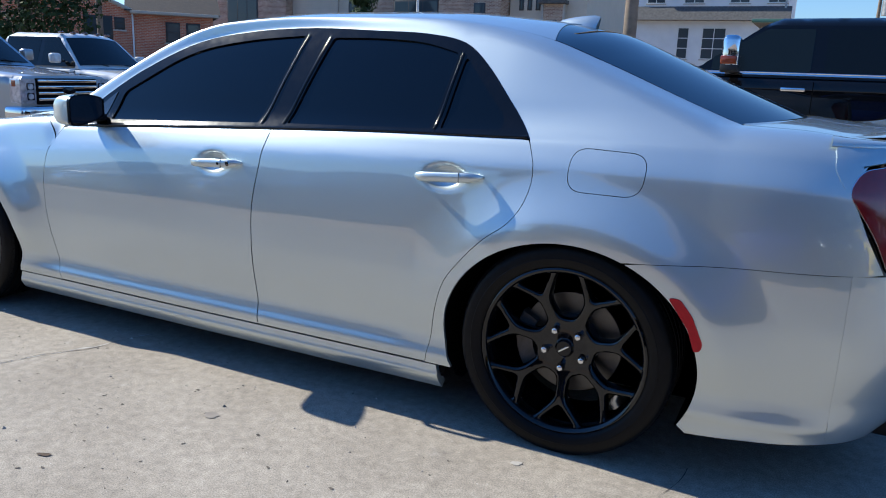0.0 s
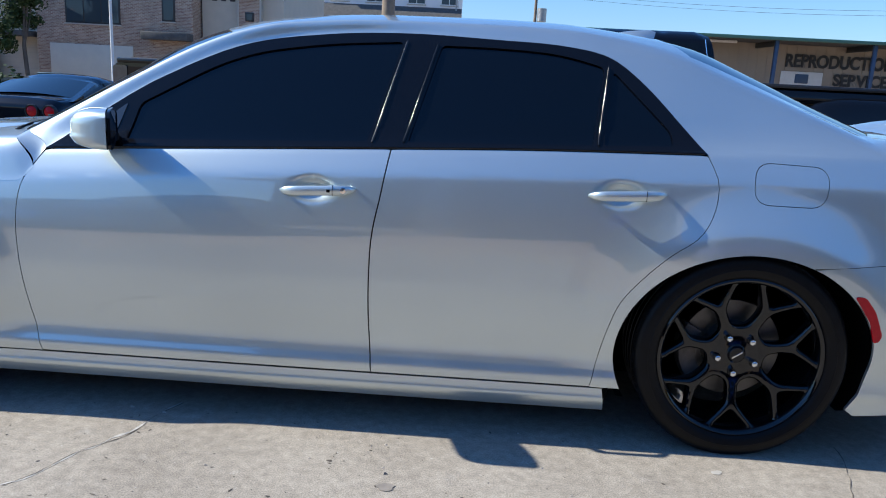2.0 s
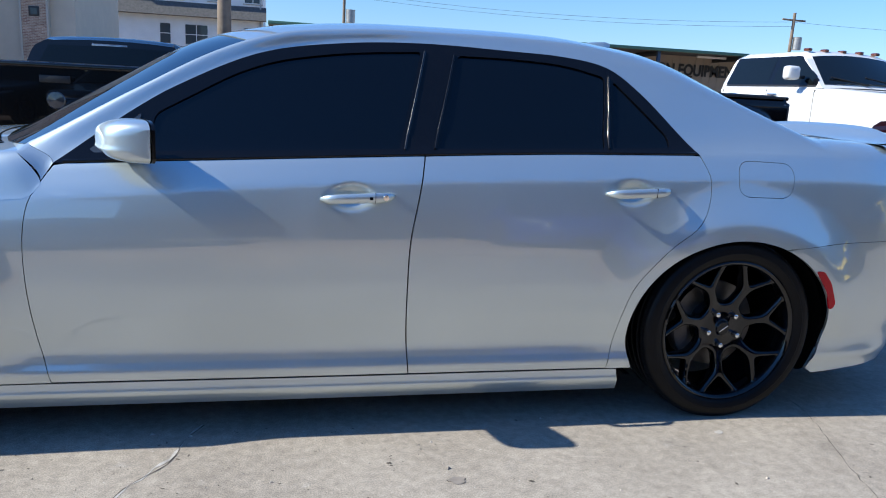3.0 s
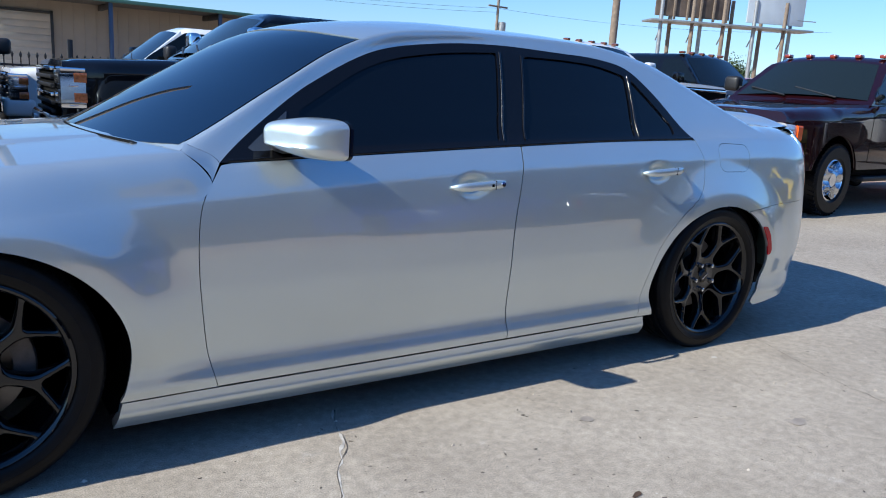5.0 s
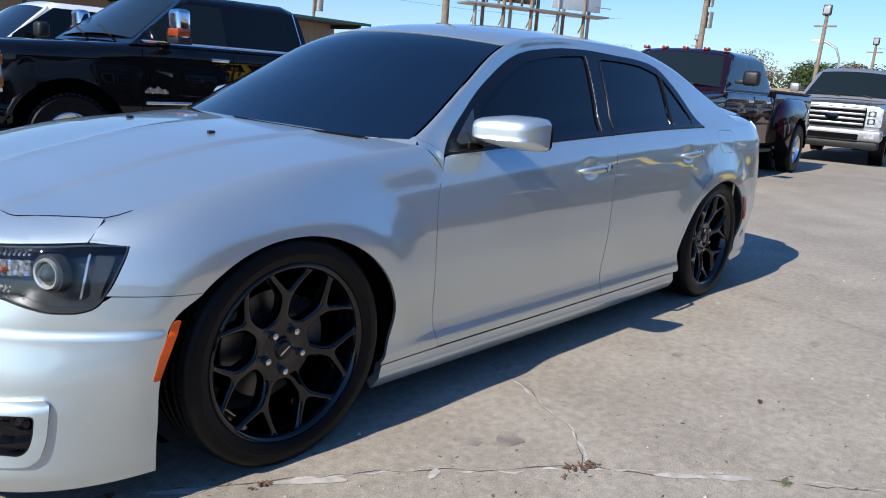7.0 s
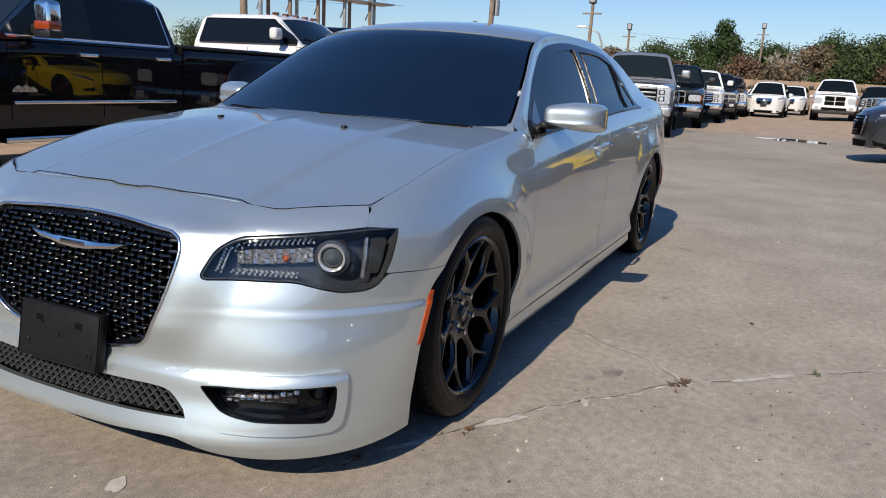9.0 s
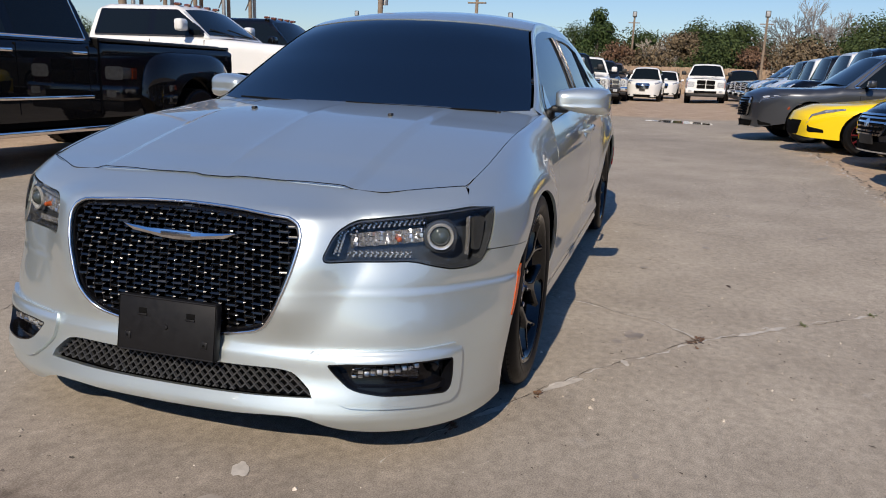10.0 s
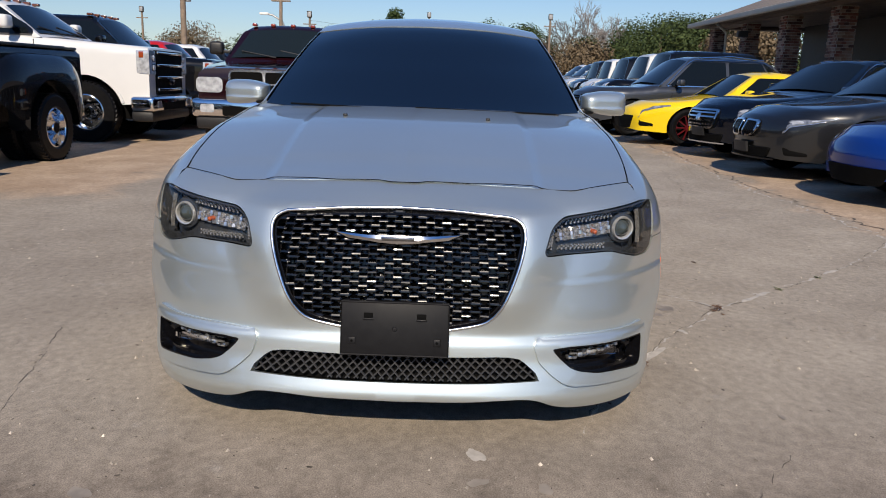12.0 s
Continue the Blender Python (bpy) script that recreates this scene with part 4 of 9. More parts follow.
# plate under the nose, added to stop sun leaking through the lower grille
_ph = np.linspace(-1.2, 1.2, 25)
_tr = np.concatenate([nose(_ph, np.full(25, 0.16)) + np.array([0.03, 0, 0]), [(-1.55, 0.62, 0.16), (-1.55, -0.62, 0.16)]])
part("undertray_light_stop", mesh_of("undertray_light_stop", [(x, y, 0.158) for x, y, z in _tr] + [(x, y, 0.166) for x, y, z in _tr], [tuple(range(27)), tuple(range(53, 26, -1))] + [(i, (i + 1) % 27, 27 + (i + 1) % 27, 27 + i) for i in range(27)], DARK_VOID, False), sedan)
# near-black boxes close the hollow body, the shade below in their colour
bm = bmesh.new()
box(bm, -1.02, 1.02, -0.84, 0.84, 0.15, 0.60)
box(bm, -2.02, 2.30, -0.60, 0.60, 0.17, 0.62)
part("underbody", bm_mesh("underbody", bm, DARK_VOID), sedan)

# hood, windscreen, roof, back window, boot lid
hf = spline(HOOD_FRONT, 0.02)
hrear = np.array([(-0.935, -0.775), (-1.012, -0.58), (-1.09, -0.3), (-1.125, 0.0), (-1.09, 0.3), (-1.012, 0.58), (-0.935, 0.775)])
ho = np.concatenate([hf, (hf * [1, -1])[::-1][1:], hood_edge, spline(hrear, 0.04)[::-1], (hood_edge * [1, -1])[::-1]])
bonnet = panel("hood", ho, hood, SILVER, sedan, 1, 0.02, gap=0.0014)
seam = np.concatenate([(hood_edge * [1, -1])[2::-1], hf[1:], (hf * [1, -1])[::-1][1:], hood_edge[1:3]])
part("shut_line", tube("shut_line", [tuple(q) for q in hood(seam[:, 0], seam[:, 1]) + np.stack([0 * seam[:, 0], 0 * seam[:, 0], 0.0016 + 0.0052 * sstep(np.abs(seam[:, 1]), 0.20, 0.32) * sstep(seam[:, 0], -1.96, -2.02)], 1)], 0.0014, DARK_VOID, 6), bonnet)


def cross(x_edge, x_mid, inset_y=0.0, n=31):
    u = np.linspace(-1, 1, n)
    x = x_mid + (x_edge - x_mid) * u ** 2
    return np.stack([x, u * (rail_y(x) - inset_y)], 1)


def edge_run(x0, x1, sign, inset_y=0.0, n=24):
    x = np.linspace(x0, x1, n)
    return np.stack([x, sign * (rail_y(x) - inset_y)], 1)


lo_ws, hi_ws = cross(-0.93, -1.17, 0.012), cross(-0.262, -0.40, 0.012)
wso = np.concatenate([lo_ws, edge_run(-0.93, -0.262, 1, 0.012), hi_ws[::-1], edge_run(-0.262, -0.93, -1, 0.012)])
panel("windscreen", wso, upper, WIND_TINT, sedan, 1, 0.05, gap=0.0, rim=0.004, off=-0.003)
bl_lo, bl_hi = cross(1.955, 2.12, 0.02), cross(1.33, 1.26, 0.012)
ro = np.concatenate([hi_ws, edge_run(-0.262, 1.33, 1, 0.0), bl_hi[::-1], edge_run(1.33, -0.262, -1, 0.0)])
roof = panel("roof", ro, upper, SILVER, sedan, 1, 0.045, gap=0.001, rim=0.006)
blo = np.concatenate([bl_hi, edge_run(1.33, 1.955, 1, 0.012), bl_lo[::-1], edge_run(1.955, 1.33, -1, 0.012)])
panel("back_window", blo, upper, WIND_TINT, sedan, 1, 0.05, gap=0.0, rim=0.004, off=-0.003)
de = np.array([(1.965, -0.622), (2.2, -0.637), (2.42, -0.615), (2.5, -0.55), (2.54, -0.3), (2.55, 0)])
de = spline(de, 0.04)
dk = np.concatenate([de, (de * [1, -1])[::-1][1:], bl_lo[::-1]])
boot = panel("boot_lid", dk, deck, SILVER, sedan, 1, 0.04)


# nose: bumper cover with its openings
def mirrored(half):
    """A closed outline from its driver-side half, given from the bottom centre to the top centre."""
    h = np.asarray(half, float)
    m = (h * [-1, 1])[::-1]
    if abs(h[-1, 0]) < 1e-6:
        m = m[1:]
    if abs(h[0, 0]) < 1e-6:
        m = m[:-1]
    return np.concatenate([h, m])


GRILLE = mirrored(np.concatenate([spline([(0.0, 0.345), (0.20, 0.352), (0.34, 0.366), (0.43, 0.385), (0.485, 0.425), (0.545, 0.505), (0.60, 0.600), (0.620, 0.650), (0.612, 0.680), (0.575, 0.695)], 0.02), spline([(0.54, 0.6975), (0.30, 0.706), (0.0, 0.709)], 0.02)])) * np.array([0.945, 1.0]) + np.array([0, 0.004])
LOWER = mirrored(np.concatenate([spline([(0.0, 0.207), (0.30, 0.209), (0.585, 0.216)], 0.02), spline([(0.578, 0.236), (0.548, 0.262), (0.52, 0.278), (0.48, 0.284)], 0.015), spline([(0.44, 0.285), (0.2, 0.282), (0.0, 0.281)], 0.02)]))
HEAD = rounded([(0.645, 0.585), (0.700, 0.662), (0.765, 0.692), (1.03, 0.712), (1.20, 0.722), (1.322, 0.721), (1.302, 0.688), (1.262, 0.626), (1.222, 0.572), (1.17, 0.557), (1.09, 0.556), (1.006, 0.570), (0.94, 0.585)], 0.03, 0.012)
FOG = rounded([(0.640, 0.309), (0.71, 0.313), (0.82, 0.312), (1.02, 0.313), (1.084, 0.312), (1.078, 0.262), (1.063, 0.228), (1.036, 0.214), (0.906, 0.220), (0.806, 0.223), (0.738, 0.234), (0.704, 0.246), (0.669, 0.279)], 0.014, 0.012)
BEZEL = rounded([(0.575, 0.322), (0.61, 0.338), (0.71, 0.343), (0.82, 0.344), (0.95, 0.343), (1.064, 0.347), (1.116, 0.349), (1.130, 0.335), (1.118, 0.255), (1.097, 0.207), (1.061, 0.188), (0.95, 0.186), (0.803, 0.189), (0.701, 0.193), (0.666, 0.205), (0.630, 0.231), (0.593, 0.268)], 0.014, 0.012)


def drawn_in(P, start, share):
    """An outline whose outer end is drawn in towards the centre line."""
    P = np.array(P)
    P[:, 0] = np.where(P[:, 0] > start, start + (P[:, 0] - start) * share, P[:, 0])
    return P


HEAD, FOG, BEZEL = drawn_in(HEAD, 1.0, 0.93), drawn_in(FOG, 0.9, 0.80), drawn_in(BEZEL, 0.9, 0.80)
half = np.concatenate([spline([(0.0, 0.150), (0.30, 0.154), (0.46, 0.161), (0.56, 0.158), (0.64, 0.132), (0.72, 0.116), (0.86, 0.108), (1.10, 0.109), (1.352, 0.112)], 0.02),
                       spline([(1.354, 0.25), (1.352, 0.372), (1.385, 0.523), (1.482, 0.5906)], 0.02), [(1.36, 0.5956), (1.24, 0.5982)]])
cut = inset(HEAD, -0.0015)
i0 = int(np.argmin(np.hypot(cut[:, 0] - 1.218, (cut[:, 1] - 0.588) * 3)))
cut = np.roll(cut, -i0, 0)
i1 = int(np.argmin(np.hypot(cut[:, 0] - 1.19, (cut[:, 1] - 0.7235) * 3)))
head_low = np.concatenate([cut[:i1 + 1], [(1.243, 0.774)]])
half = np.concatenate([half, head_low, spline([(1.12, 0.768), (0.95, 0.7615), (0.905, 0.761), (0.83, 0.766), (0.6, 0.769), (0.20, 0.771), (0.11, 0.767), (0.0, 0.7665)], 0.02)])
bumper = panel("front_bumper", mirrored(half), nose, SILVER, sedan, 1, 0.017, gap=0.0012, holes=[GRILLE, LOWER, FOG, FOG * [-1, 1]], rim=0.03)


def nose_frame(phi, z, deep=0.0):
    """The pose of a piece on the nose: its -x looks out of the surface."""
    e = 0.004
    P = nose(np.array(phi), np.array(z))
    du = nose(np.array(phi + e), np.array(z)) - nose(np.array(phi - e), np.array(z))
    t = Vector((float(du[0]), float(du[1]), 0)).normalized()
    n = Vector((t.y, -t.x, 0))
    if n.x > 0:
        n = -n
    m = Matrix((( -n.x, -t.x, 0, P[0]), (-n.y, -t.y, 0, P[1]), (0, 0, 1, P[2]), (0, 0, 0, 1)))
    if m.to_3x3().determinant() < 0:
        m = Matrix((( -n.x, t.x, 0, P[0]), (-n.y, t.y, 0, P[1]), (0, 0, 1, P[2]), (0, 0, 0, 1)))
    return m @ Matrix.Translation((deep, 0, 0))


# main grille
grille = panel("grille", GRILLE, nose, GLOSS_BLACK, sedan, 1, 0.05, gap=0, rim=0, off=-0.060, label="gloss black grille of staggered bars in a chrome frame")
part("grille_frame", tube("grille_frame", [tuple(nose(float(q[0]), float(q[1]))) for q in inset(GRILLE, 0.001)], 0.0052, FRAME_CHROME, 10, True), grille, "slim chrome grille frame")
panel("grille_lining", GRILLE, nose, GLOSS_BLACK, grille, 1, 0.02, gap=0, holes=[inset(GRILLE, 0.015)], rim=0.045, off=-0.010)
bm = bmesh.new()
rows_ = []
for yy, hh, xx in ((-0.020, 0.25, 0.003), (-0.013, 1.0, 0.0), (0.013, 1.0, 0.0), (0.020, 0.25, 0.003)):
    rows_.append([bm.verts.new((xx + u, yy, v * hh)) for u, v in ((0.030, 0.0030), (-0.0016, 0.0030), (-0.0034, -0.0004), (-0.0040, -0.0030), (0.030, -0.0030))])
for p_, q_ in zip(rows_, rows_[1:]):
    for i in range(4):
        bm.faces.new((p_[i], q_[i], q_[i + 1], p_[i + 1]))
bmesh.ops.recalc_face_normals(bm, faces=bm.faces)
bar_mesh = bm_mesh("grille_bar", bm, GRILLE_BLACK, 20)
post_mesh = box_mesh("grille_post", (0.004, 0.03, -0.0018, 0.0018, -0.0067, 0.0067), GRILLE_BLACK, 0.0008, 1)
rnd = random.Random(31)
inner = inset(GRILLE, 0.012)
for i in range(-15, 16):
    ph = i * 0.0395
    for j in range(14):
        z = 0.352 + j * 0.0268 + (0.0134 if i % 2 else 0.0)
        if inside(inner, np.array([(ph, z)]))[0]:
            part("grille_bar", bar_mesh, grille, "", nose_frame(ph, z, 0.014) @ Matrix.Rotation(rnd.uniform(-0.16, 0.16), 4, "Z") @ Matrix.Rotation(rnd.uniform(-0.20, 0.20), 4, "Y"))
for i in range(-15, 16):
    ph = (i + 0.5) * 0.0395
    for j in range(28):
        z = 0.352 + j * 0.0134
        if inside(inner, np.array([(ph, z)]))[0]:
            part("grille_post", post_mesh, grille, "", nose_frame(ph, z, 0.008) @ Matrix.Rotation(rnd.uniform(-0.10, 0.10), 4, "Z"))
# winged badge, a plain shape
bm = bmesh.new()
wing = [(-0.205, 0.012), (-0.17, 0.010), (-0.10, 0.006), (-0.055, 0.007), (0.055, 0.007), (0.10, 0.006), (0.17, 0.010), (0.205, 0.012), (0.165, -0.006), (0.10, -0.012), (0.06, -0.018), (0.0, -0.021), (-0.06, -0.018), (-0.10, -0.012), (-0.165, -0.006)]
f0 = [bm.verts.new((-0.006 - 0.012 * (1 - (y / 0.205) ** 2), y * 0.90, z * 0.92)) for y, z in wing]
f1 = [bm.verts.new((0.012, y, z)) for y, z in wing]
up_ = f0[:8]
ridge = [f0[0]] + [bm.verts.new((-0.0105 - 0.012 * (1 - (y / 0.205) ** 2), y * 0.9, z)) for y, z in ((-0.16, 0.004), (-0.10, -0.002), (-0.05, -0.006), (0.05, -0.006), (0.10, -0.002), (0.16, 0.004))] + [f0[7]]
for i in range(7):
    bm.faces.new([v for k_, v in enumerate((up_[i], up_[i + 1], ridge[i + 1], ridge[i])) if not (i == 0 and k_ == 3) and not (i == 6 and k_ == 2)])
low_ = [f0[0], f0[14], f0[13], f0[12], f0[11], f0[10], f0[9], f0[8], f0[7]]
bm.faces.new(low_ + ridge[6:0:-1])
for i in range(len(wing)):
    j = (i + 1) % len(wing)
    bm.faces.new((f0[i], f0[j], f1[j], f1[i]))
badge = part("badge", bm_mesh("badge", bm, CHROME, 25), grille, "chrome winged badge", Matrix.Translation((-2.352, 0, 0.633)))
part("badge_centre", box_mesh("badge_centre", (-0.022, -0.010, -0.050, 0.050, -0.010, 0.002), SATIN_CHROME, 0.003), badge)
# lower grille with a wide-meshed net
low = panel("lower_grille", LOWER, nose, DARK_VOID, sedan, 1, 0.05, gap=0, rim=0, off=-0.045, label="dark grey honeycomb lower grille")
net = bmesh.new()
for k in range(6):
    z0 = 0.209 + k * 0.0135
    flip = 1 if k % 2 else -1
    last = None
    for i in range(-64, 65):
        ph = i * 0.0092
        z = z0 + flip * 0.0062 * math.cos(i * math.pi / 2 / 1.0) if i % 2 == 0 else z0
        if not inside(LOWER, np.array([(ph, z)]))[0]:
            last = None
            continue
        p = Vector(nose(np.array(ph), np.array(z))) + Vector((0.016, 0, 0))
        if last is not None:
            d = p - last
            u = Vector((0, 0, 1)) - d * (d.z / d.length_squared)
            u.normalize()
            w_ = Vector((0.010, 0, 0))
            q = [net.verts.new(v) for v in (last + u * 0.0017, last - u * 0.0017, p - u * 0.0017, p + u * 0.0017)]
            r_ = [net.verts.new(v.co + w_) for v in q]
            net.faces.new(q)
            for a in range(4):
                b_ = (a + 1) % 4
                net.faces.new((q[a], q[b_], r_[b_], r_[a]))
        last = p
part("grille_net", bm_mesh("grille_net", net, GREY_MESH), low)
# plate holder
ph_m = Matrix.Translation((-2.430, 0.0, 0.372)) @ Matrix.Rotation(radians(9), 4, "Y")
holder = part("plate_holder", box_mesh("plate_holder", (-0.006, 0.022, -0.160, 0.160, -0.081, 0.081), MATTE_BLACK, 0.005, 2), sedan, "empty matte black number plate holder", ph_m)
for yy in (-0.078, 0.078):
    part("slot", box_mesh("slot", (-0.0075, 0.0, yy - 0.014, yy + 0.014, 0.031, 0.047), DARK_VOID, 0.002), holder)
    part("slot_lip", box_mesh("slot_lip", (-0.0105, -0.006, yy - 0.015, yy + 0.015, 0.026, 0.031), MATTE_BLACK, 0.0015), holder)
for yy in (-0.125, 0.125):
    part("screw_boss", box_mesh("screw_boss", (-0.009, 0.0, yy - 0.011, yy + 0.011, -0.048, -0.026), MATTE_BLACK, 0.003), holder)
    part("screw", lathe("screw", [(0.0005, -0.011), (0.003, -0.0105), (0.004, -0.009)], DARK_VOID, 10), holder, "", Matrix.Translation((0, yy, -0.037)) @ Matrix.Rotation(radians(-90), 4, "Z"))
part("screw", lathe("screw", [(0.0005, -0.010), (0.006, -0.0095), (0.008, -0.005)], MATTE_BLACK, 14), holder, "", Matrix.Rotation(radians(-90), 4, "Z"))
part("holder_rim", tube("holder_rim", [(-0.006, -0.157, -0.078), (-0.006, 0.157, -0.078), (-0.006, 0.157, 0.078), (-0.006, -0.157, 0.078)], 0.0028, MATTE_BLACK, 6, True), holder)

for sd in (1, -1):
    k = np.array([sd, 1])
    # fog lamp
    fog = panel("fog_lamp", FOG, nose, GLOSS_BLACK, bumper, sd, 0.03, gap=0, rim=0, off=-0.045, label="gloss black fog lamp pocket with a bright lamp strip")
    panel("fog_bezel", BEZEL, nose, SILVER, bumper, sd, 0.012, gap=0, holes=[FOG], rim=0.045, off=0.012)
    panel("fog_lining", inset(FOG, 0.0005), nose, GLOSS_BLACK, fog, sd, 0.012, gap=0, holes=[inset(FOG, 0.004)], rim=0.050, off=0.0115)
    panel("fog_lip", rounded([(0.74, 0.228), (0.95, 0.219), (1.02, 0.225), (1.04, 0.244), (0.95, 0.236), (0.73, 0.246)], 0.006, 0.012), nose, GLOSS_BLACK, fog, sd, 0.02, gap=0, rim=0.03, off=-0.012)
    for i in range(11):
        ph = sd * (0.725 + i * 0.0205)
        part("lamp_segment", box_mesh("lamp_segment", (-0.012, 0.012, -0.0074, 0.0074, -0.007, 0.006 + i * 0.0002), LAMP_WHITE if i % 3 else LAMP_OPTIC, 0.003), fog, "", nose_frame(ph, 0.271 + i * 0.0020, 0.026 + 0.003 * (i % 2)) @ Matrix.Rotation(0.25 * (-1) ** i, 4, "Y"))
    part("lamp_cover", box_mesh("lamp_cover", (-0.004, 0.008, -0.095, 0.095, -0.011, 0.011), CLEAR, 0.004), fog, "", nose_frame(sd * 0.825, 0.282, 0.012) @ Matrix.Rotation(radians(5 * sd), 4, "X"))
    part("fog_lens", lathe("fog_lens", [(0.0005, -0.02), (0.018, -0.014), (0.026, 0.0), (0.029, 0.012)], GLOSS_BLACK, 24), fog, "", nose_frame(sd * 1.005, 0.285, 0.03) @ Matrix.Rotation(radians(-90), 4, "Z"))
    # amber marker
    am = rounded([(-1.908, 0.528), (-1.888, 0.530), (-1.901, 0.490), (-1.928, 0.425), (-1.944, 0.376), (-1.962, 0.376), (-1.946, 0.440)], 0.008, 0.01)
    panel("side_marker", am, side, AMBER_LENS, bumper, sd, 0.015, gap=0, rim=0.006, off=0.0015, label="amber side marker lens")
    # headlamp
    lamp = panel("headlamp", HEAD, nose, LAMP_BLACK, sedan, sd, 0.025, gap=0.001, rim=0, off=-0.062, label="dark headlamp with projector and lamp strips behind clear plastic")
    panel("lamp_rim", inset(HEAD, 0.001), nose, LAMP_BLACK, lamp, sd, 0.014, gap=0, holes=[inset(HEAD, 0.0045)], rim=0.055, off=-0.003)
    cover = panel("lamp_cover", inset(HEAD, 0.001), nose, CLEAR, lamp, sd, 0.02, gap=0, rim=0.0, off=0.002)
    cover.visible_shadow = False
    pm = Matrix.Translation(nose_frame(sd * 1.062, 0.641, 0.038).translation) @ Matrix.Rotation(radians(-90 + sd * 22), 4, "Z") @ Matrix.Diagonal((0.80, 1, 0.80, 1))
    pr = part("projector", lathe("projector", [(0.0365, -0.002), (0.040, -0.010), (0.046, -0.012), (0.049, -0.006), (0.050, 0.010)], LAMP_WHITE, 40), lamp, "bright ring round a projector lens", pm)
    part("projector_lens", lathe("projector_lens", [(0.0005, -0.022), (0.015, -0.019), (0.027, -0.011), (0.036, 0.002)], plain("lens_glass", (0.07, 0.085, 0.085), 0.04, 0.3, 0.1, 30, coat=1), 32), pr)
    part("projector_shroud", lathe("projector_shroud", [(0.050, -0.004), (0.060, -0.002), (0.066, 0.02)], LAMP_BLACK, 40), pr)
    # lamp strips bent like a bracket
    dots = [(0.700 + 0.004 * i, 0.606 + i * 0.0085) for i in range(7)] + [(0.742 + 0.018 * i, 0.660 + min(i, 2) * 0.007 + i * 0.0012) for i in range(15)] + [(0.725 + 0.017 * i, 0.6025 - i * 0.0003) for i in range(1, 13)]
    lb = bmesh.new()
    for a_, z_ in dots:
        bmesh.ops.create_icosphere(lb, subdivisions=1, radius=0.0050, matrix=nose_frame(sd * a_, z_, 0.030))
    for da_, dz_, r2_ in ((0.008, -0.009, 0.0042), (0.012, 0.003, 0.0036), (-0.006, -0.005, 0.0036)):
        for a_, z_ in dots:
            bmesh.ops.create_icosphere(lb, subdivisions=1, radius=r2_, matrix=nose_frame(sd * (a_ + da_), z_ + dz_, 0.032))
    part("lamp_strip", bm_mesh("lamp_strip", lb, LAMP_OPTIC, 10), lamp)
    rb_ = bmesh.new()
    for i in range(72):
        col_, row_ = i % 24, i // 24
        bmesh.ops.create_cube(rb_, size=1, matrix=nose_frame(sd * (0.755 + col_ * 0.0103), 0.620 + row_ * 0.0125 + col_ * 0.0006, 0.046 + ((col_ + row_) % 2) * 0.003) @ Matrix.Rotation(0.4 * (-1) ** col_, 4, "Z") @ Matrix.Rotation(-0.45 + 0.15 * (i * 5 % 7), 4, "Y") @ Matrix.Diagonal((0.010, 0.0080, 0.0115, 1)))
    part("turn_reflector", bm_mesh("turn_reflector", rb_, LAMP_OPTIC, 10), lamp)
    part("turn_bulb", lathe("turn_bulb", [(0.0005, -0.016), (0.007, -0.011), (0.009, 0.01)], BULB_AMBER, 14), lamp, "amber bulb", nose_frame(sd * 0.905, 0.638, 0.038) @ Matrix.Rotation(radians(-90), 4, "Z"))
    sr = rounded([(1.182, 0.600), (1.210, 0.600), (1.258, 0.694), (1.208, 0.700)], 0.010, 0.01)
    panel("side_reflector", sr, nose, plain("grey_reflector", (0.05, 0.053, 0.058), 0.2, 0.4, 0.15, 40), lamp, sd, 0.02, gap=0, rim=0.012, off=-0.020)
    panel("lamp_divider", rounded([(1.156, 0.588), (1.162, 0.588), (1.194, 0.704), (1.187, 0.704)], 0.003, 0.01), nose, LAMP_OPTIC, lamp, sd, 0.02, gap=0, rim=0.012, off=-0.022)

# tail
p = np.linspace(-1, 1, 60)
zq = np.linspace(0.192, 0.7025, 14)
pq = np.arctan2(side_y(np.full(14, 2.3), zq), 2.3 - TAIL_X)
edge = np.stack([pq, zq], 1)
tb = np.concatenate([np.stack([p[1:-1] * pq[0], 0.192 + 0 * p[1:-1]], 1), edge, np.stack([-p[1:-1] * pq[-1], 0.7025 + 0 * p[1:-1]], 1), (edge * [-1, 1])[::-1]])
rear_bumper = panel("rear_bumper", tb, tail, SILVER, sedan, 1, 0.035, gap=0.0)
part("rear_diffuser", box_mesh("rear_diffuser", (2.30, 2.50, -0.60, 0.60, 0.17, 0.26), MATTE_BLACK, 0.02), rear_bumper)
lid = mirrored(np.array([(0.0, 0.708), (0.5, 0.708), (0.80, 0.708), (0.80, 0.90), (0.80, 1.0), (0.5, 1.03), (0.0, 1.035)]))
boot_back = panel("boot_back", lid, tail, SILVER, sedan, 1, 0.04)
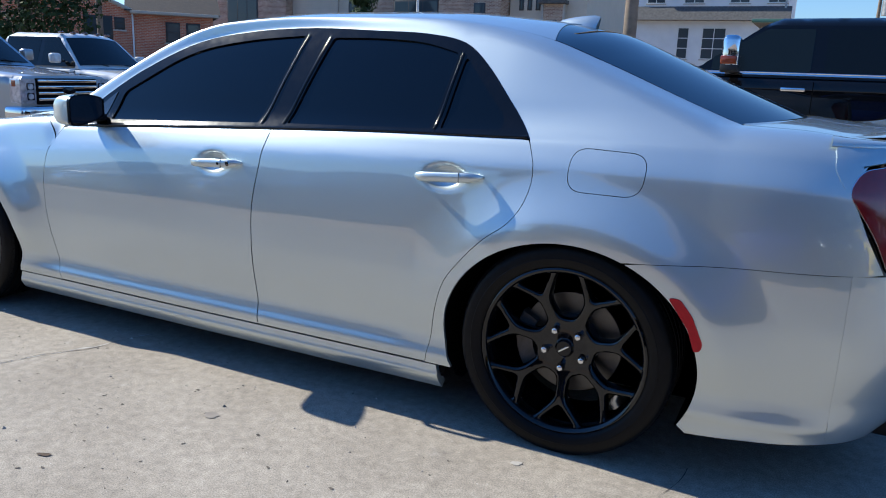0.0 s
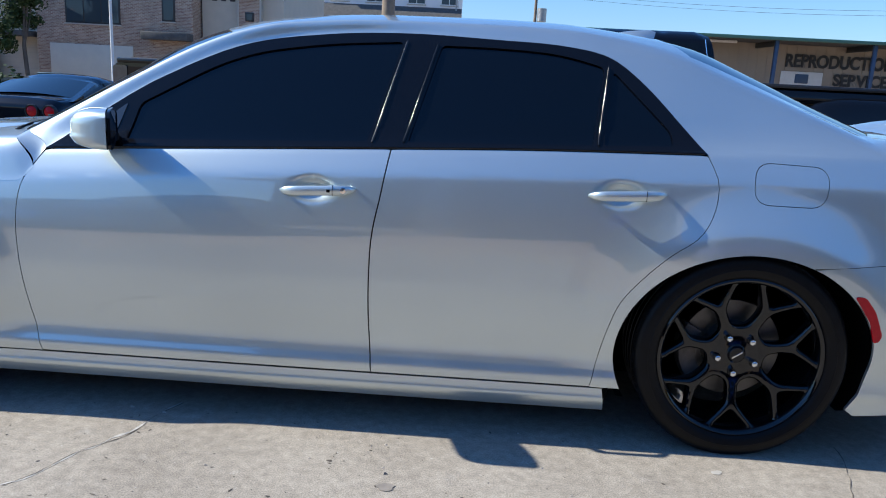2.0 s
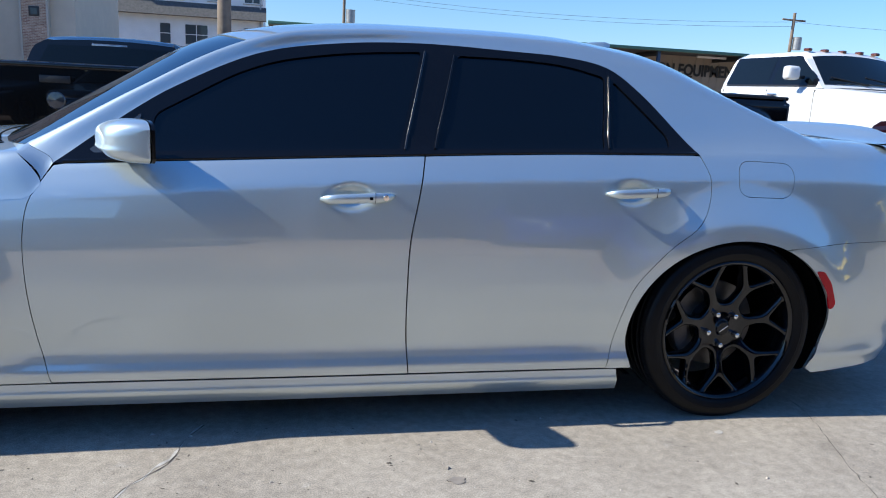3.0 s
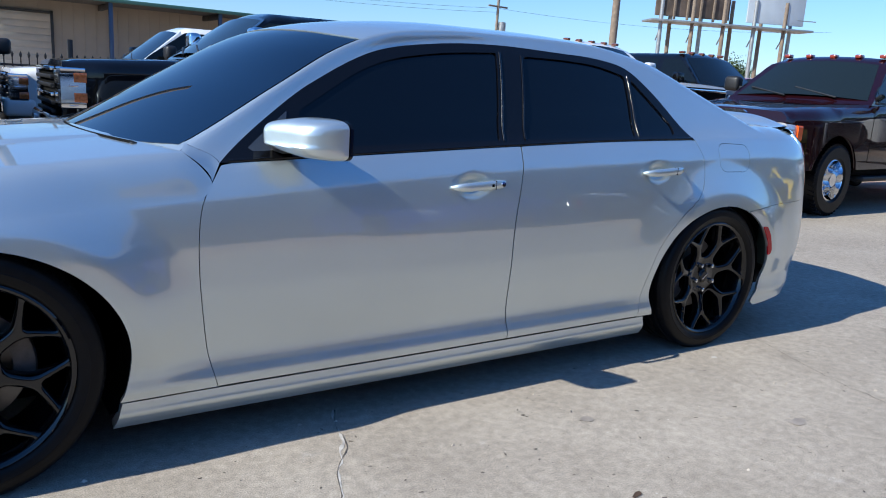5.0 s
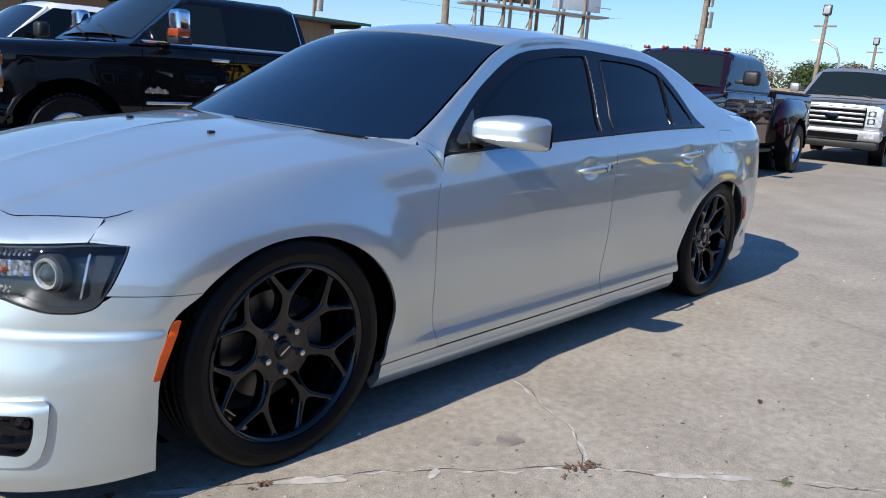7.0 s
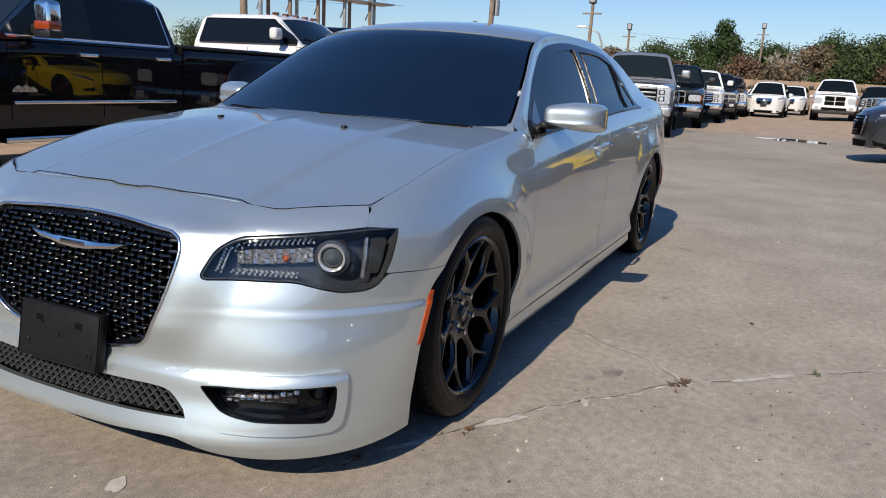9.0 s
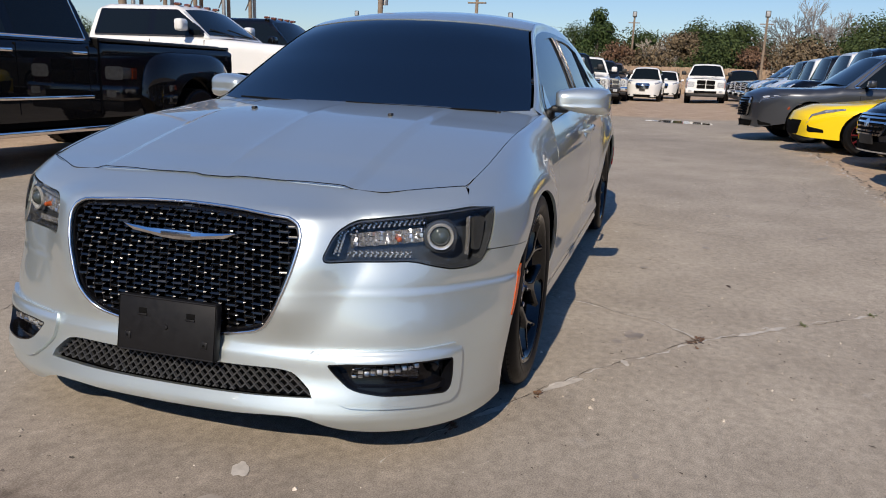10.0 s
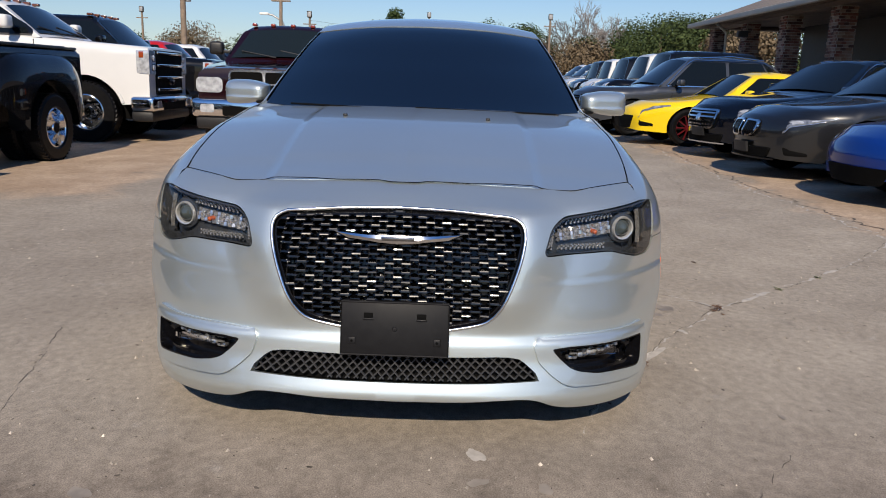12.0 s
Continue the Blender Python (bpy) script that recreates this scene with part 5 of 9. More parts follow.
for sd in (1, -1):
    tl = rounded([(0.805, 0.712), (1.030, 0.702), (1.085, 0.80), (1.180, 0.925), (1.135, 0.982), (0.98, 1.003), (0.805, 1.0)], 0.03, 0.02)
    lamp = panel("tail_lamp", tl, tail, RED_LENS, sedan, sd, 0.03, gap=0.002, rim=0.012, off=0.003, label="dark red upright tail lamp")
    panel("tail_lamp_rim", tl, tail, CHROME, lamp, sd, 0.02, gap=0, holes=[inset(tl, 0.012)], rim=0.01, off=0.001)
    panel("reverse_lamp", rounded([(0.94, 0.706), (1.028, 0.704), (1.044, 0.735), (0.95, 0.735)], 0.01, 0.02), tail, LAMP_WHITE, lamp, sd, 0.02, gap=0, rim=0.01, off=0.005)
    panel("tail_corner", rounded([(0.80, 1.007), (1.0, 1.010), (1.14, 0.992), (1.19, 0.935), (1.215, 0.985), (1.20, 1.040), (1.0, 1.052), (0.80, 1.056)], 0.008, 0.02), tail, SILVER, boot, sd, 0.03, gap=0, rim=0.01, off=0.0004)
    # shoulder between the tail's corner and the boot lid
    pc = np.linspace(1.215, 0.72, 18)
    ca = tail(pc, np.full(18, 1.040))
    cb = np.stack([ip(ca[:, 0], [2.2, 2.42, 2.50, 2.56], [2.2, 2.42, 2.485, 2.51]), ip(ca[:, 0], [2.2, 2.42, 2.50, 2.56], [-0.632, -0.610, -0.555, -0.47])], 1)
    cb = deck(cb[:, 0], cb[:, 1]) - np.array([0, 0, 0.001])
    far = np.linalg.norm(ca - cb, axis=1)[:, None]
    inward = cb - ca
    inward[:, 2] = 0
    strip("boot_shoulder", ca, np.array([0, 0, 1.0]) * far * 0.8, cb, inward / np.linalg.norm(inward, axis=1)[:, None] * far, SILVER, boot, sd, 8, flip=True)
# lip on the boot lid
yy = np.linspace(-0.60, 0.60, 41)
prof = [(2.36, 0.0), (2.42, 0.012), (2.49, 0.036), (2.535, 0.052), (2.545, 0.048), (2.54, 0.030), (2.50, -0.01)]
V = []
for y in yy:
    e = 1 - abs(y / 0.60) ** 3
    for x, h in prof:
        xx = x - 0.13 * abs(y / 0.60) ** 2.2
        V.append((xx, y, float(deck(min(xx, 2.5), y)[2]) + h * (0.35 + 0.65 * e) - 0.003))
n = len(prof)
F = [(i * n + j, (i + 1) * n + j, (i + 1) * n + j + 1, i * n + j + 1) for i in range(len(yy) - 1) for j in range(n - 1)]
part("boot_spoiler", mesh_of("boot_spoiler", V, F, SILVER), boot)

# roof fin
bm = bmesh.new()
sec = []
for t in np.linspace(0, 1, 9):
    x = 1.150 + 0.165 * t
    h = 0.050 * (t ** 0.6) if t < 0.97 else 0.043
    w_ = 0.026 * math.sin(math.pi * min(1, 0.12 + 0.62 * t)) + 0.004
    z = float(upper(np.array(x), np.array(0.0))[2]) - 0.004
    sec.append([bm.verts.new((x + 0.012 * (q[1]) * t, q[0] * w_, z + q[1] * h)) for q in ((-1, 0), (-0.72, 0.45), (-0.3, 0.92), (0, 1), (0.3, 0.92), (0.72, 0.45), (1, 0))])
for a, b in zip(sec, sec[1:]):
    for i in range(6):
        bm.faces.new((a[i], b[i], b[i + 1], a[i + 1]))
bm.faces.new(sec[-1])
bm.faces.new(sec[0][::-1])
part("roof_antenna", bm_mesh("roof_antenna", bm, SILVER, 50), sedan, "silver shark-fin antenna")

# cowl, wipers, washer jets
cw = np.concatenate([spline(hrear, 0.04), [(-0.80, 0.70), (-0.95, 0.3), (-0.98, 0.0), (-0.95, -0.3), (-0.80, -0.70)]])
panel("cowl", cw, lambda x, y: hood(x, y) - np.array([0, 0, 0.028]), BLACK_PLASTIC, sedan, 1, 0.06, gap=0, rim=0)
for y0, y1 in ((-0.62, 0.02), (-0.02, 0.60)):
    P = []
    for u in np.linspace(0, 1, 8):
        y = y0 + (y1 - y0) * u
        x = -1.172 + 0.03 * u + 0.175 * (y / 0.7) ** 2
        P.append((x, y, float(upper(np.array(x + 0.008), np.array(y))[2]) + 0.003))
    wp = part("wiper", tube("wiper", P, [0.008, 0.007, 0.0065, 0.006, 0.006, 0.0055, 0.005, 0.004], DARK_VOID, 6), sedan)
    part("wiper_pivot", lathe("wiper_pivot", [(0.0005, 0.006), (0.011, 0.004), (0.013, -0.02)], BLACK_PLASTIC, 14, "z"), wp, "", Matrix.Translation(P[0]))
for y in (-0.29, 0.29):
    z = float(hood(np.array(-1.43), np.array(y))[2])
    part("washer_jet", box_mesh("washer_jet", (-1.445, -1.420, y - 0.008, y + 0.008, z - 0.002, z + 0.009), BLACK_PLASTIC, 0.003), bonnet)

# painted corner between hood, windscreen and pillar
for sd in (1, -1):
    u = np.linspace(0, 1, 10)
    ly = -(0.50 + 0.275 * u)
    lx = ip(-ly, [0.30, 0.58, 0.775], [-1.09, -1.012, -0.935])
    wy = -(0.50 + 0.262 * u)
    wx_ = -1.17 + 0.24 * (wy / 0.735) ** 2 + 0.006
    L0, L1 = hood(lx, ly) - np.array([0.004, 0, 0.003]), upper(wx_, np.maximum(wy, -rail_y(wx_))) + np.array([0.012, 0, 0.001])
    V = [tuple(q * [1, sd, 1]) for k in np.linspace(0, 1, 4) for q in L0 + (L1 - L0) * k]
    F = [(j * 10 + i, j * 10 + i + 1, (j + 1) * 10 + i + 1, (j + 1) * 10 + i)[::-sd] for j in range(3) for i in range(9)]
    part("cowl_corner", mesh_of("cowl_corner", V, F, SILVER), sedan)

# door handles and mirrors
for sd in (1, -1):
    for door, x0, zc_ in ((door_left[0] if sd > 0 else door_right[0], -0.018, 0.822), (door_left[1] if sd > 0 else door_right[1], 0.978, 0.861)):
        V, F = [], []
        m = 10
        us = np.linspace(0, 1, 15)
        for u in us:
            x = x0 + 0.248 * u
            z = zc_ + 0.014 * u
            lift = 0.030 * (1 - (2 * u - 1) ** 6) + 0.002
            hw = 0.0165 * (1 - 0.75 * abs(2 * u - 1) ** 7)
            y = float(side_y(np.array(x0 + 0.124 + (x - x0 - 0.124) * 1.35), np.array(z)))
            y0 = float(side_y(np.array(x0 - 0.05), np.array(zc_)))
            y = y0 + lift
            for k in range(m):
                a = 2 * math.pi * k / m
                ca, sa = math.cos(a), math.sin(a)
                V.append((x, -sd * (y + 0.009 * math.copysign(abs(ca) ** 0.7, ca)), z + hw * math.copysign(abs(sa) ** 0.7, sa)))
        for i in range(len(us) - 1):
            for k in range(m):
                F.append((i * m + k, i * m + (k + 1) % m, (i + 1) * m + (k + 1) % m, (i + 1) * m + k))
        F += [tuple(range(m)), tuple(range((len(us) - 1) * m, len(us) * m))]
        me = mesh_of("door_handle", V, F, SILVER)
        bm = bmesh.new()
        bm.from_mesh(me)
        bmesh.ops.recalc_face_normals(bm, faces=bm.faces)
        bm.to_mesh(me)
        bm.free()
        h = part("door_handle", sharp(me, 60), door, "silver pull handle")
        part("handle_joint", box_mesh("handle_joint", (x0 + 0.177, x0 + 0.1784, -sd * (y0 + 0.022), -sd * (y0 + 0.0412), zc_ - 0.006, zc_ + 0.026), DARK_VOID), h)
        if x0 < 0:
            part("lock", lathe("lock", [(0.0005, -0.003), (0.009, -0.0028), (0.0105, 0.0)], CHROME, 20), h, "", Matrix.Translation((x0 + 0.212, -sd * (y0 + 0.0395), zc_ + 0.012)) @ Matrix.Rotation(0 if sd > 0 else math.pi, 4, "Z"))
            part("handle_button", box_mesh("handle_button", (x0 + 0.158, x0 + 0.170, -sd * (y0 + 0.034), -sd * (y0 + 0.0412), zc_ + 0.004, zc_ + 0.014), DARK_VOID, 0.001), h)
    # wing mirror: a shell with a bevelled top and a rib, dark glass side, foot
    nv, nw, mxb, mcy, mcz = 27, 33, -0.556, 0.918, 0.996
    vs_ = np.sin(np.linspace(-math.pi / 2, math.pi / 2, nv))
    ws_ = np.sin(np.linspace(-math.pi / 2, math.pi / 2, nw))
    vv, ww = np.meshgrid(vs_, ws_, indexing="ij")
    zt = ip(vv, [-1, -0.8, -0.4, 0, 0.5, 0.8, 0.94, 1], [0.036, 0.047, 0.056, 0.062, 0.061, 0.056, 0.048, 0.036])
    zl = ip(vv, [-1, -0.8, -0.4, 0, 0.5, 0.8, 0.94, 1], [-0.026, -0.038, -0.049, -0.058, -0.063, -0.062, -0.056, -0.046])
    zz_ = zl + (zt - zl) * (ww + 1) / 2
    bulge = (1 - np.abs(vv) ** 6.0) ** 0.5 * (1 - np.abs(ww) ** 5.0) ** 0.5
    xx_ = mxb - 0.012 + 0.046 * vv - 0.104 * bulge
    xx_ = xx_ + 0.014 * np.clip((zz_ - 0.016) / 0.04, 0, 1) * bulge - 0.0065 * np.clip(1 - np.abs(zz_ + 0.027) / 0.010, 0, 1) * bulge
    G = np.stack([xx_, -sd * (mcy + 0.120 * vv), mcz + zz_], -1)
    V = [tuple(q) for q in G.reshape(-1, 3)]
    F = [(i * nw + k, i * nw + k + 1, (i + 1) * nw + k + 1, (i + 1) * nw + k) for i in range(nv - 1) for k in range(nw - 1)]
    loop = [k for k in range(nw)] + [i * nw + nw - 1 for i in range(1, nv)] + [(nv - 1) * nw + k for k in range(nw - 2, -1, -1)] + [i * nw for i in range(nv - 2, 0, -1)]
    V += [tuple(Vector(V[i]) + Vector((0.014, 0, 0))) for i in loop]
    k0, m = nv * nw, len(loop)
    F += [(loop[i], loop[(i + 1) % m], k0 + (i + 1) % m, k0 + i) for i in range(m)]
    me = mesh_of("mirror_shell", V, F, SILVER)
    bm = bmesh.new()
    bm.from_mesh(me)
    bmesh.ops.remove_doubles(bm, verts=bm.verts, dist=1e-5)
    bmesh.ops.recalc_face_normals(bm, faces=bm.faces)
    bm.to_mesh(me)
    bm.free()
    mir = part("wing_mirror", sharp(me, 32), sedan, "silver wing mirror with black back")
    ring = V[-m:]
    bez = [Vector(v) + Vector((0.004, 0, 0)) for v in ring] + [Vector(v) * 1.0 + Vector((0.014, 0, 0)) for v in ring]
    c = sum((Vector(v) for v in ring), Vector()) / m
    bez += [c + (Vector(v) - c) * 0.90 + Vector((0.010, 0, 0)) for v in ring]
    F = [(i * m + k, i * m + (k + 1) % m, (i + 1) * m + (k + 1) % m, (i + 1) * m + k) for i in range(2) for k in range(m)]
    me = mesh_of("mirror_bezel", bez, F, GLOSS_BLACK)
    bm = bmesh.new()
    bm.from_mesh(me)
    bmesh.ops.recalc_face_normals(bm, faces=bm.faces)
    bm.to_mesh(me)
    bm.free()
    part("mirror_bezel", sharp(me, 40), mir)
    gl = [c + (Vector(v) - c) * 0.91 + Vector((0.011, 0, 0)) for v in ring]
    part("mirror_glass", mesh_of("mirror_glass", gl, [tuple(range(m))], plain("mirror_glass", (0.75, 0.77, 0.80), 0.02, 1.0, 0.01, 5), False), mir)
    part("mirror_foot", box_mesh("mirror_foot", (-0.655, -0.585, -sd * 0.78, -sd * 0.86, 0.940, 0.972), BLACK_PLASTIC, 0.012, 3), mir)

# wheels: seven Y-shaped spokes
TYRE_R, RIM_R = 0.353, 0.272


tyre_profile = [(RIM_R - 0.006, -0.100), (RIM_R + 0.004, -0.114), (RIM_R + 0.016, -0.121), (RIM_R + 0.034, -0.125), (RIM_R + 0.036, -0.1235), (RIM_R + 0.055, -0.1225), (0.338, -0.1175), (0.3465, -0.108), (0.3505, -0.094)]
for g in (-0.066, -0.022, 0.022, 0.066):
    tyre_profile += [(TYRE_R, g - 0.006), (TYRE_R - 0.007, g - 0.004), (TYRE_R - 0.007, g + 0.004), (TYRE_R, g + 0.006)]
tyre_profile += [(0.3505, 0.090), (0.336, 0.115), (RIM_R + 0.02, 0.12), (RIM_R - 0.006, 0.10)]
tyre_me = lathe("tyre", tyre_profile, RUBBER, 96, angle=30)
bm = bmesh.new()
for i in range(84):
    a = 2 * math.pi * i / 84
    for s in (-1, 1):
        bmesh.ops.create_cube(bm, size=1, matrix=Matrix.Rotation(-a, 4, "Y") @ Matrix.Translation((0.3452, s * 0.098, 0)) @ Matrix.Rotation(radians(s * 28), 4, "Z") @ Matrix.Diagonal((0.0075, 0.022, 0.020, 1)))
tread_me = bm_mesh("tread_blocks", bm, RUBBER)
barrel_me = lathe("rim", [(RIM_R - 0.004, -0.108), (RIM_R + 0.002, -0.114), (RIM_R - 0.003, -0.117), (RIM_R - 0.010, -0.114), (RIM_R - 0.016, -0.104), (RIM_R - 0.024, -0.060), (RIM_R - 0.030, 0.02), (RIM_R - 0.030, 0.10)], SATIN_BLACK, 96)


def wheel_face():
    """The cast face of the wheel: seven forked spokes left between rounded openings, with rolled edges."""
    def at(r, ang, off=0.0):
        return (r * math.cos(ang) - off * math.sin(ang), r * math.sin(ang) + off * math.cos(ang))
    holes, pitch = [], 2 * math.pi / 7
    for i in range(7):
        a0, a1 = i * pitch, (i + 1) * pitch
        mid = (a0 + a1) / 2
        big = [at(0.098, a0, 0.0215), at(0.135, a0, 0.0165), at(0.172, a0, 0.0190), at(0.222, a0 + 0.248), at(0.2555, a0 + 0.326), at(0.2575, mid),
               at(0.2555, a1 - 0.326), at(0.222, a1 - 0.248), at(0.172, a1, -0.0190), at(0.135, a1, -0.0165), at(0.098, a1, -0.0215)]
        holes.append(rounded(big, [0.022, 0.03, 0.03, 0.03, 0.012, 0.02, 0.012, 0.03, 0.03, 0.03, 0.022], 0.006))
        small = [at(0.190, a0), at(0.222, a0 - 0.135), at(0.2555, a0 - 0.232), at(0.2585, a0), at(0.2555, a0 + 0.232), at(0.222, a0 + 0.135)]
        holes.append(rounded(small, [0.014, 0.03, 0.009, 0.02, 0.009, 0.03], 0.006))
    disc = np.array([at(0.2655, 2 * math.pi * i / 120) for i in range(120)])
    V, F, loops = triangulate(disc, 0.0062, holes)
    r = np.hypot(V[:, 0], V[:, 1])
    depth = ip(r, [0.0, 0.045, 0.08, 0.115, 0.14, 0.172, 0.208, 0.236, 0.266], [-0.058, -0.060, -0.065, -0.074, -0.081, -0.088, -0.094, -0.099, -0.107])
    dist = np.full(len(V), 1.0)
    for L in loops[1:]:
        P = np.concatenate([V[L], V[L[:1]]])
        sub = np.where(np.hypot(*(V - V[L].mean(0)).T) < 0.11)[0]
        q, pa, pb = V[sub][:, None], P[None, :-1], P[None, 1:]
        ab = pb - pa
        t = np.clip(np.sum((q - pa) * ab, 2) / np.maximum(1e-12, np.sum(ab * ab, 2)), 0, 1)
        dist[sub] = np.minimum(dist[sub], np.linalg.norm(q - pa - ab * t[..., None], axis=2).min(1))
    e = np.clip(1 - dist / 0.0115, 0, 1)
    y = depth + 0.0115 * (1 - np.sqrt(1 - 0.93 * e * e))
    verts = [(p[0], yy, p[1]) for p, yy in zip(V, y)]
    faces = [tuple(f) for f in F]
    for L in loops[1:]:
        k = len(verts)
        verts += [(V[i][0], y[i] + 0.034, V[i][1]) for i in L]
        faces += [(L[i], L[(i + 1) % len(L)], k + (i + 1) % len(L), k + i) for i in range(len(L))]
    me = mesh_of("spokes", verts, faces, SATIN_BLACK)
    bm = bmesh.new()
    bm.from_mesh(me)
    bmesh.ops.recalc_face_normals(bm, faces=bm.faces)
    bm.to_mesh(me)
    bm.free()
    return sharp(me, 60)


spokes_me = wheel_face()
hub_me = lathe("hub", [(0.0005, -0.070), (0.028, -0.070), (0.030, -0.066), (0.034, -0.064), (0.088, -0.064), (0.097, -0.056), (0.100, 0.02)], SATIN_BLACK, 48)
cap_me = lathe("centre_cap", [(0.0005, -0.078), (0.024, -0.0765), (0.0275, -0.073), (0.029, -0.066)], GLOSS_BLACK, 32)
bm = bmesh.new()
bmesh.ops.create_cone(bm, cap_ends=True, segments=6, radius1=0.0108, radius2=0.0098, depth=0.024, matrix=Matrix.Translation((0, -0.072, 0)) @ Matrix.Rotation(radians(90), 4, "X"))
bmesh.ops.create_uvsphere(bm, u_segments=10, v_segments=6, radius=0.0088, matrix=Matrix.Translation((0, -0.083, 0)) @ Matrix.Diagonal((1, 0.45, 1, 1)))
nut_me = bm_mesh("lug_nut", bm, CHROME, 30)
nut_seat = lathe("nut_seat", [(0.0115, -0.0645), (0.0135, -0.0645), (0.0145, -0.060)], DARK_VOID, 16)
badge_me = box_mesh("cap_badge", (-0.020, 0.020, -0.0795, -0.076, -0.0028, 0.0028), CHROME, 0.0012)
disc_me = lathe("brake_disc", [(0.06, 0.000), (0.062, -0.012), (0.085, -0.012), (0.087, 0.004), (0.168, 0.004), (0.170, 0.006), (0.170, 0.026), (0.05, 0.028)], STEEL, 64)
bm = bmesh.new()
ca = [(0.125, 0.0), (0.180, 0.0), (0.186, 0.010), (0.186, 0.050), (0.125, 0.050)]
rows = []
for a in np.radians(np.linspace(-32, 32, 9)):
    rows.append([bm.verts.new((r * math.cos(a), y - 0.025, r * math.sin(a))) for r, y in ca])
for p_, q_ in zip(rows, rows[1:]):
    for i in range(5):
        j = (i + 1) % 5
        bm.faces.new((p_[i], p_[j], q_[j], q_[i]))
bm.faces.new(rows[0])
bm.faces.new(rows[-1][::-1])
caliper_me = bm_mesh("brake_caliper", bm, CAST, 30)
for ax, turn in ((FRONT_AXLE, -13), (REAR_AXLE, 13)):
    for sd in (1, -1):
        w = new("wheel")
        w.parent = sedan
        w["label"] = "black alloy wheel with seven Y-shaped spokes"
        w.matrix_basis = pose(ax, -0.775 * sd, HUB, 0, 0, 0 if sd > 0 else 180)
        part("tyre", tyre_me, w)
        part("tread", tread_me, w)["kind"] = "stuff"
        part("rim", barrel_me, w)
        tm = Matrix.Rotation(radians(-turn), 4, "Y")
        part("spokes", spokes_me, w, "", tm)
        part("hub", hub_me, w)
        part("centre_cap", cap_me, w)
        part("cap_badge", badge_me, w, "", Matrix.Rotation(radians(-35), 4, "Y"))
        for i in range(5):
            a = radians(120 + i * 72 + (0 if ax > 0 else 6))
            nm = Matrix.Translation((0.0655 * math.cos(a), 0, 0.0655 * math.sin(a)))
            part("nut_seat", nut_seat, w, "", nm)
            part("lug_nut", nut_me, w, "", nm)
        part("brake_disc", disc_me, w)
        part("brake_caliper", caliper_me, w, "", Matrix.Rotation(radians(-8 if ax < 0 else 176), 4, "Y"))

# ---- parked vehicles (each built with its nose towards -x, its front axle over the origin) ----
def paint(name, col, metal=0.3, rough=0.35):
    return car_paint(name, col, metal, rough)


P_BLACK = paint("black_paint", (0.003, 0.003, 0.0035), 0.0)
P_WHITE = paint("white_paint", (0.66, 0.66, 0.65), 0.0)
P_SILVER = paint("bright_silver_paint", (0.40, 0.405, 0.415), 0.7)
P_MAROON = paint("maroon_paint", (0.011, 0.0020, 0.0034), 0.0)
P_GREY = paint("dark_grey_paint", (0.060, 0.065, 0.075), 0.65)
P_YELLOW = paint("yellow_paint", (0.80, 0.56, 0.01), 0.0)
P_NAVY = paint("navy_paint", (0.0022, 0.0035, 0.008), 0.0)
P_CHARCOAL = paint("charcoal_paint", (0.0075, 0.008, 0.009), 0.1)
P_BLUE = paint("blue_paint", (0.003, 0.028, 0.19), 0.0)
P_RED = paint("red_paint", (0.42, 0.012, 0.016), 0.0)
P_BROWN = paint("bronze_paint", (0.10, 0.075, 0.055), 0.4)
GLASS_CAR = tinted_glass("parked_car_glass", (0.005, 0.007, 0.008), 0.02, ior=1.36)
GLASS_CLEAR = tinted_glass("lightly_tinted_glass", (0.010, 0.015, 0.017), 0.02, ior=1.34)
ALLOY = plain("alloy_wheel", (0.45, 0.45, 0.46), 0.25, 0.9, 0.1, 30)
ROOF_LAMP = plain("dark_amber_lens", (0.11, 0.032, 0.012), 0.2, 0, 0.1, 40, coat=1)
LAMP_SMOKE = plain("smoked_lamp_glass", (0.06, 0.064, 0.072), 0.10, 0.4, 0.3, 14, coat=1.0)
LAMP_CLEAR = plain("clear_lamp_glass", (0.26, 0.27, 0.29), 0.10, 0.5, 0.45, 22, coat=1.0)
HEADLAMP = plain("headlamp_glass", (0.55, 0.57, 0.60), 0.10, 0.35, 0.35, 14, coat=1.0)


def fill_sheet(outline, step):
    V, F, loops = triangulate(np.asarray(outline, float), step)
    return V, F, loops[0]


def edge_dist(P, Q):
    a, b = P[None, :-1], P[None, 1:]
    q = Q[:, None]
    ab = b - a
    t = np.clip(np.sum((q - a) * ab, 2) / np.maximum(1e-12, np.sum(ab * ab, 2)), 0, 1)
    return np.linalg.norm(q - a - ab * t[..., None], axis=2).min(1)


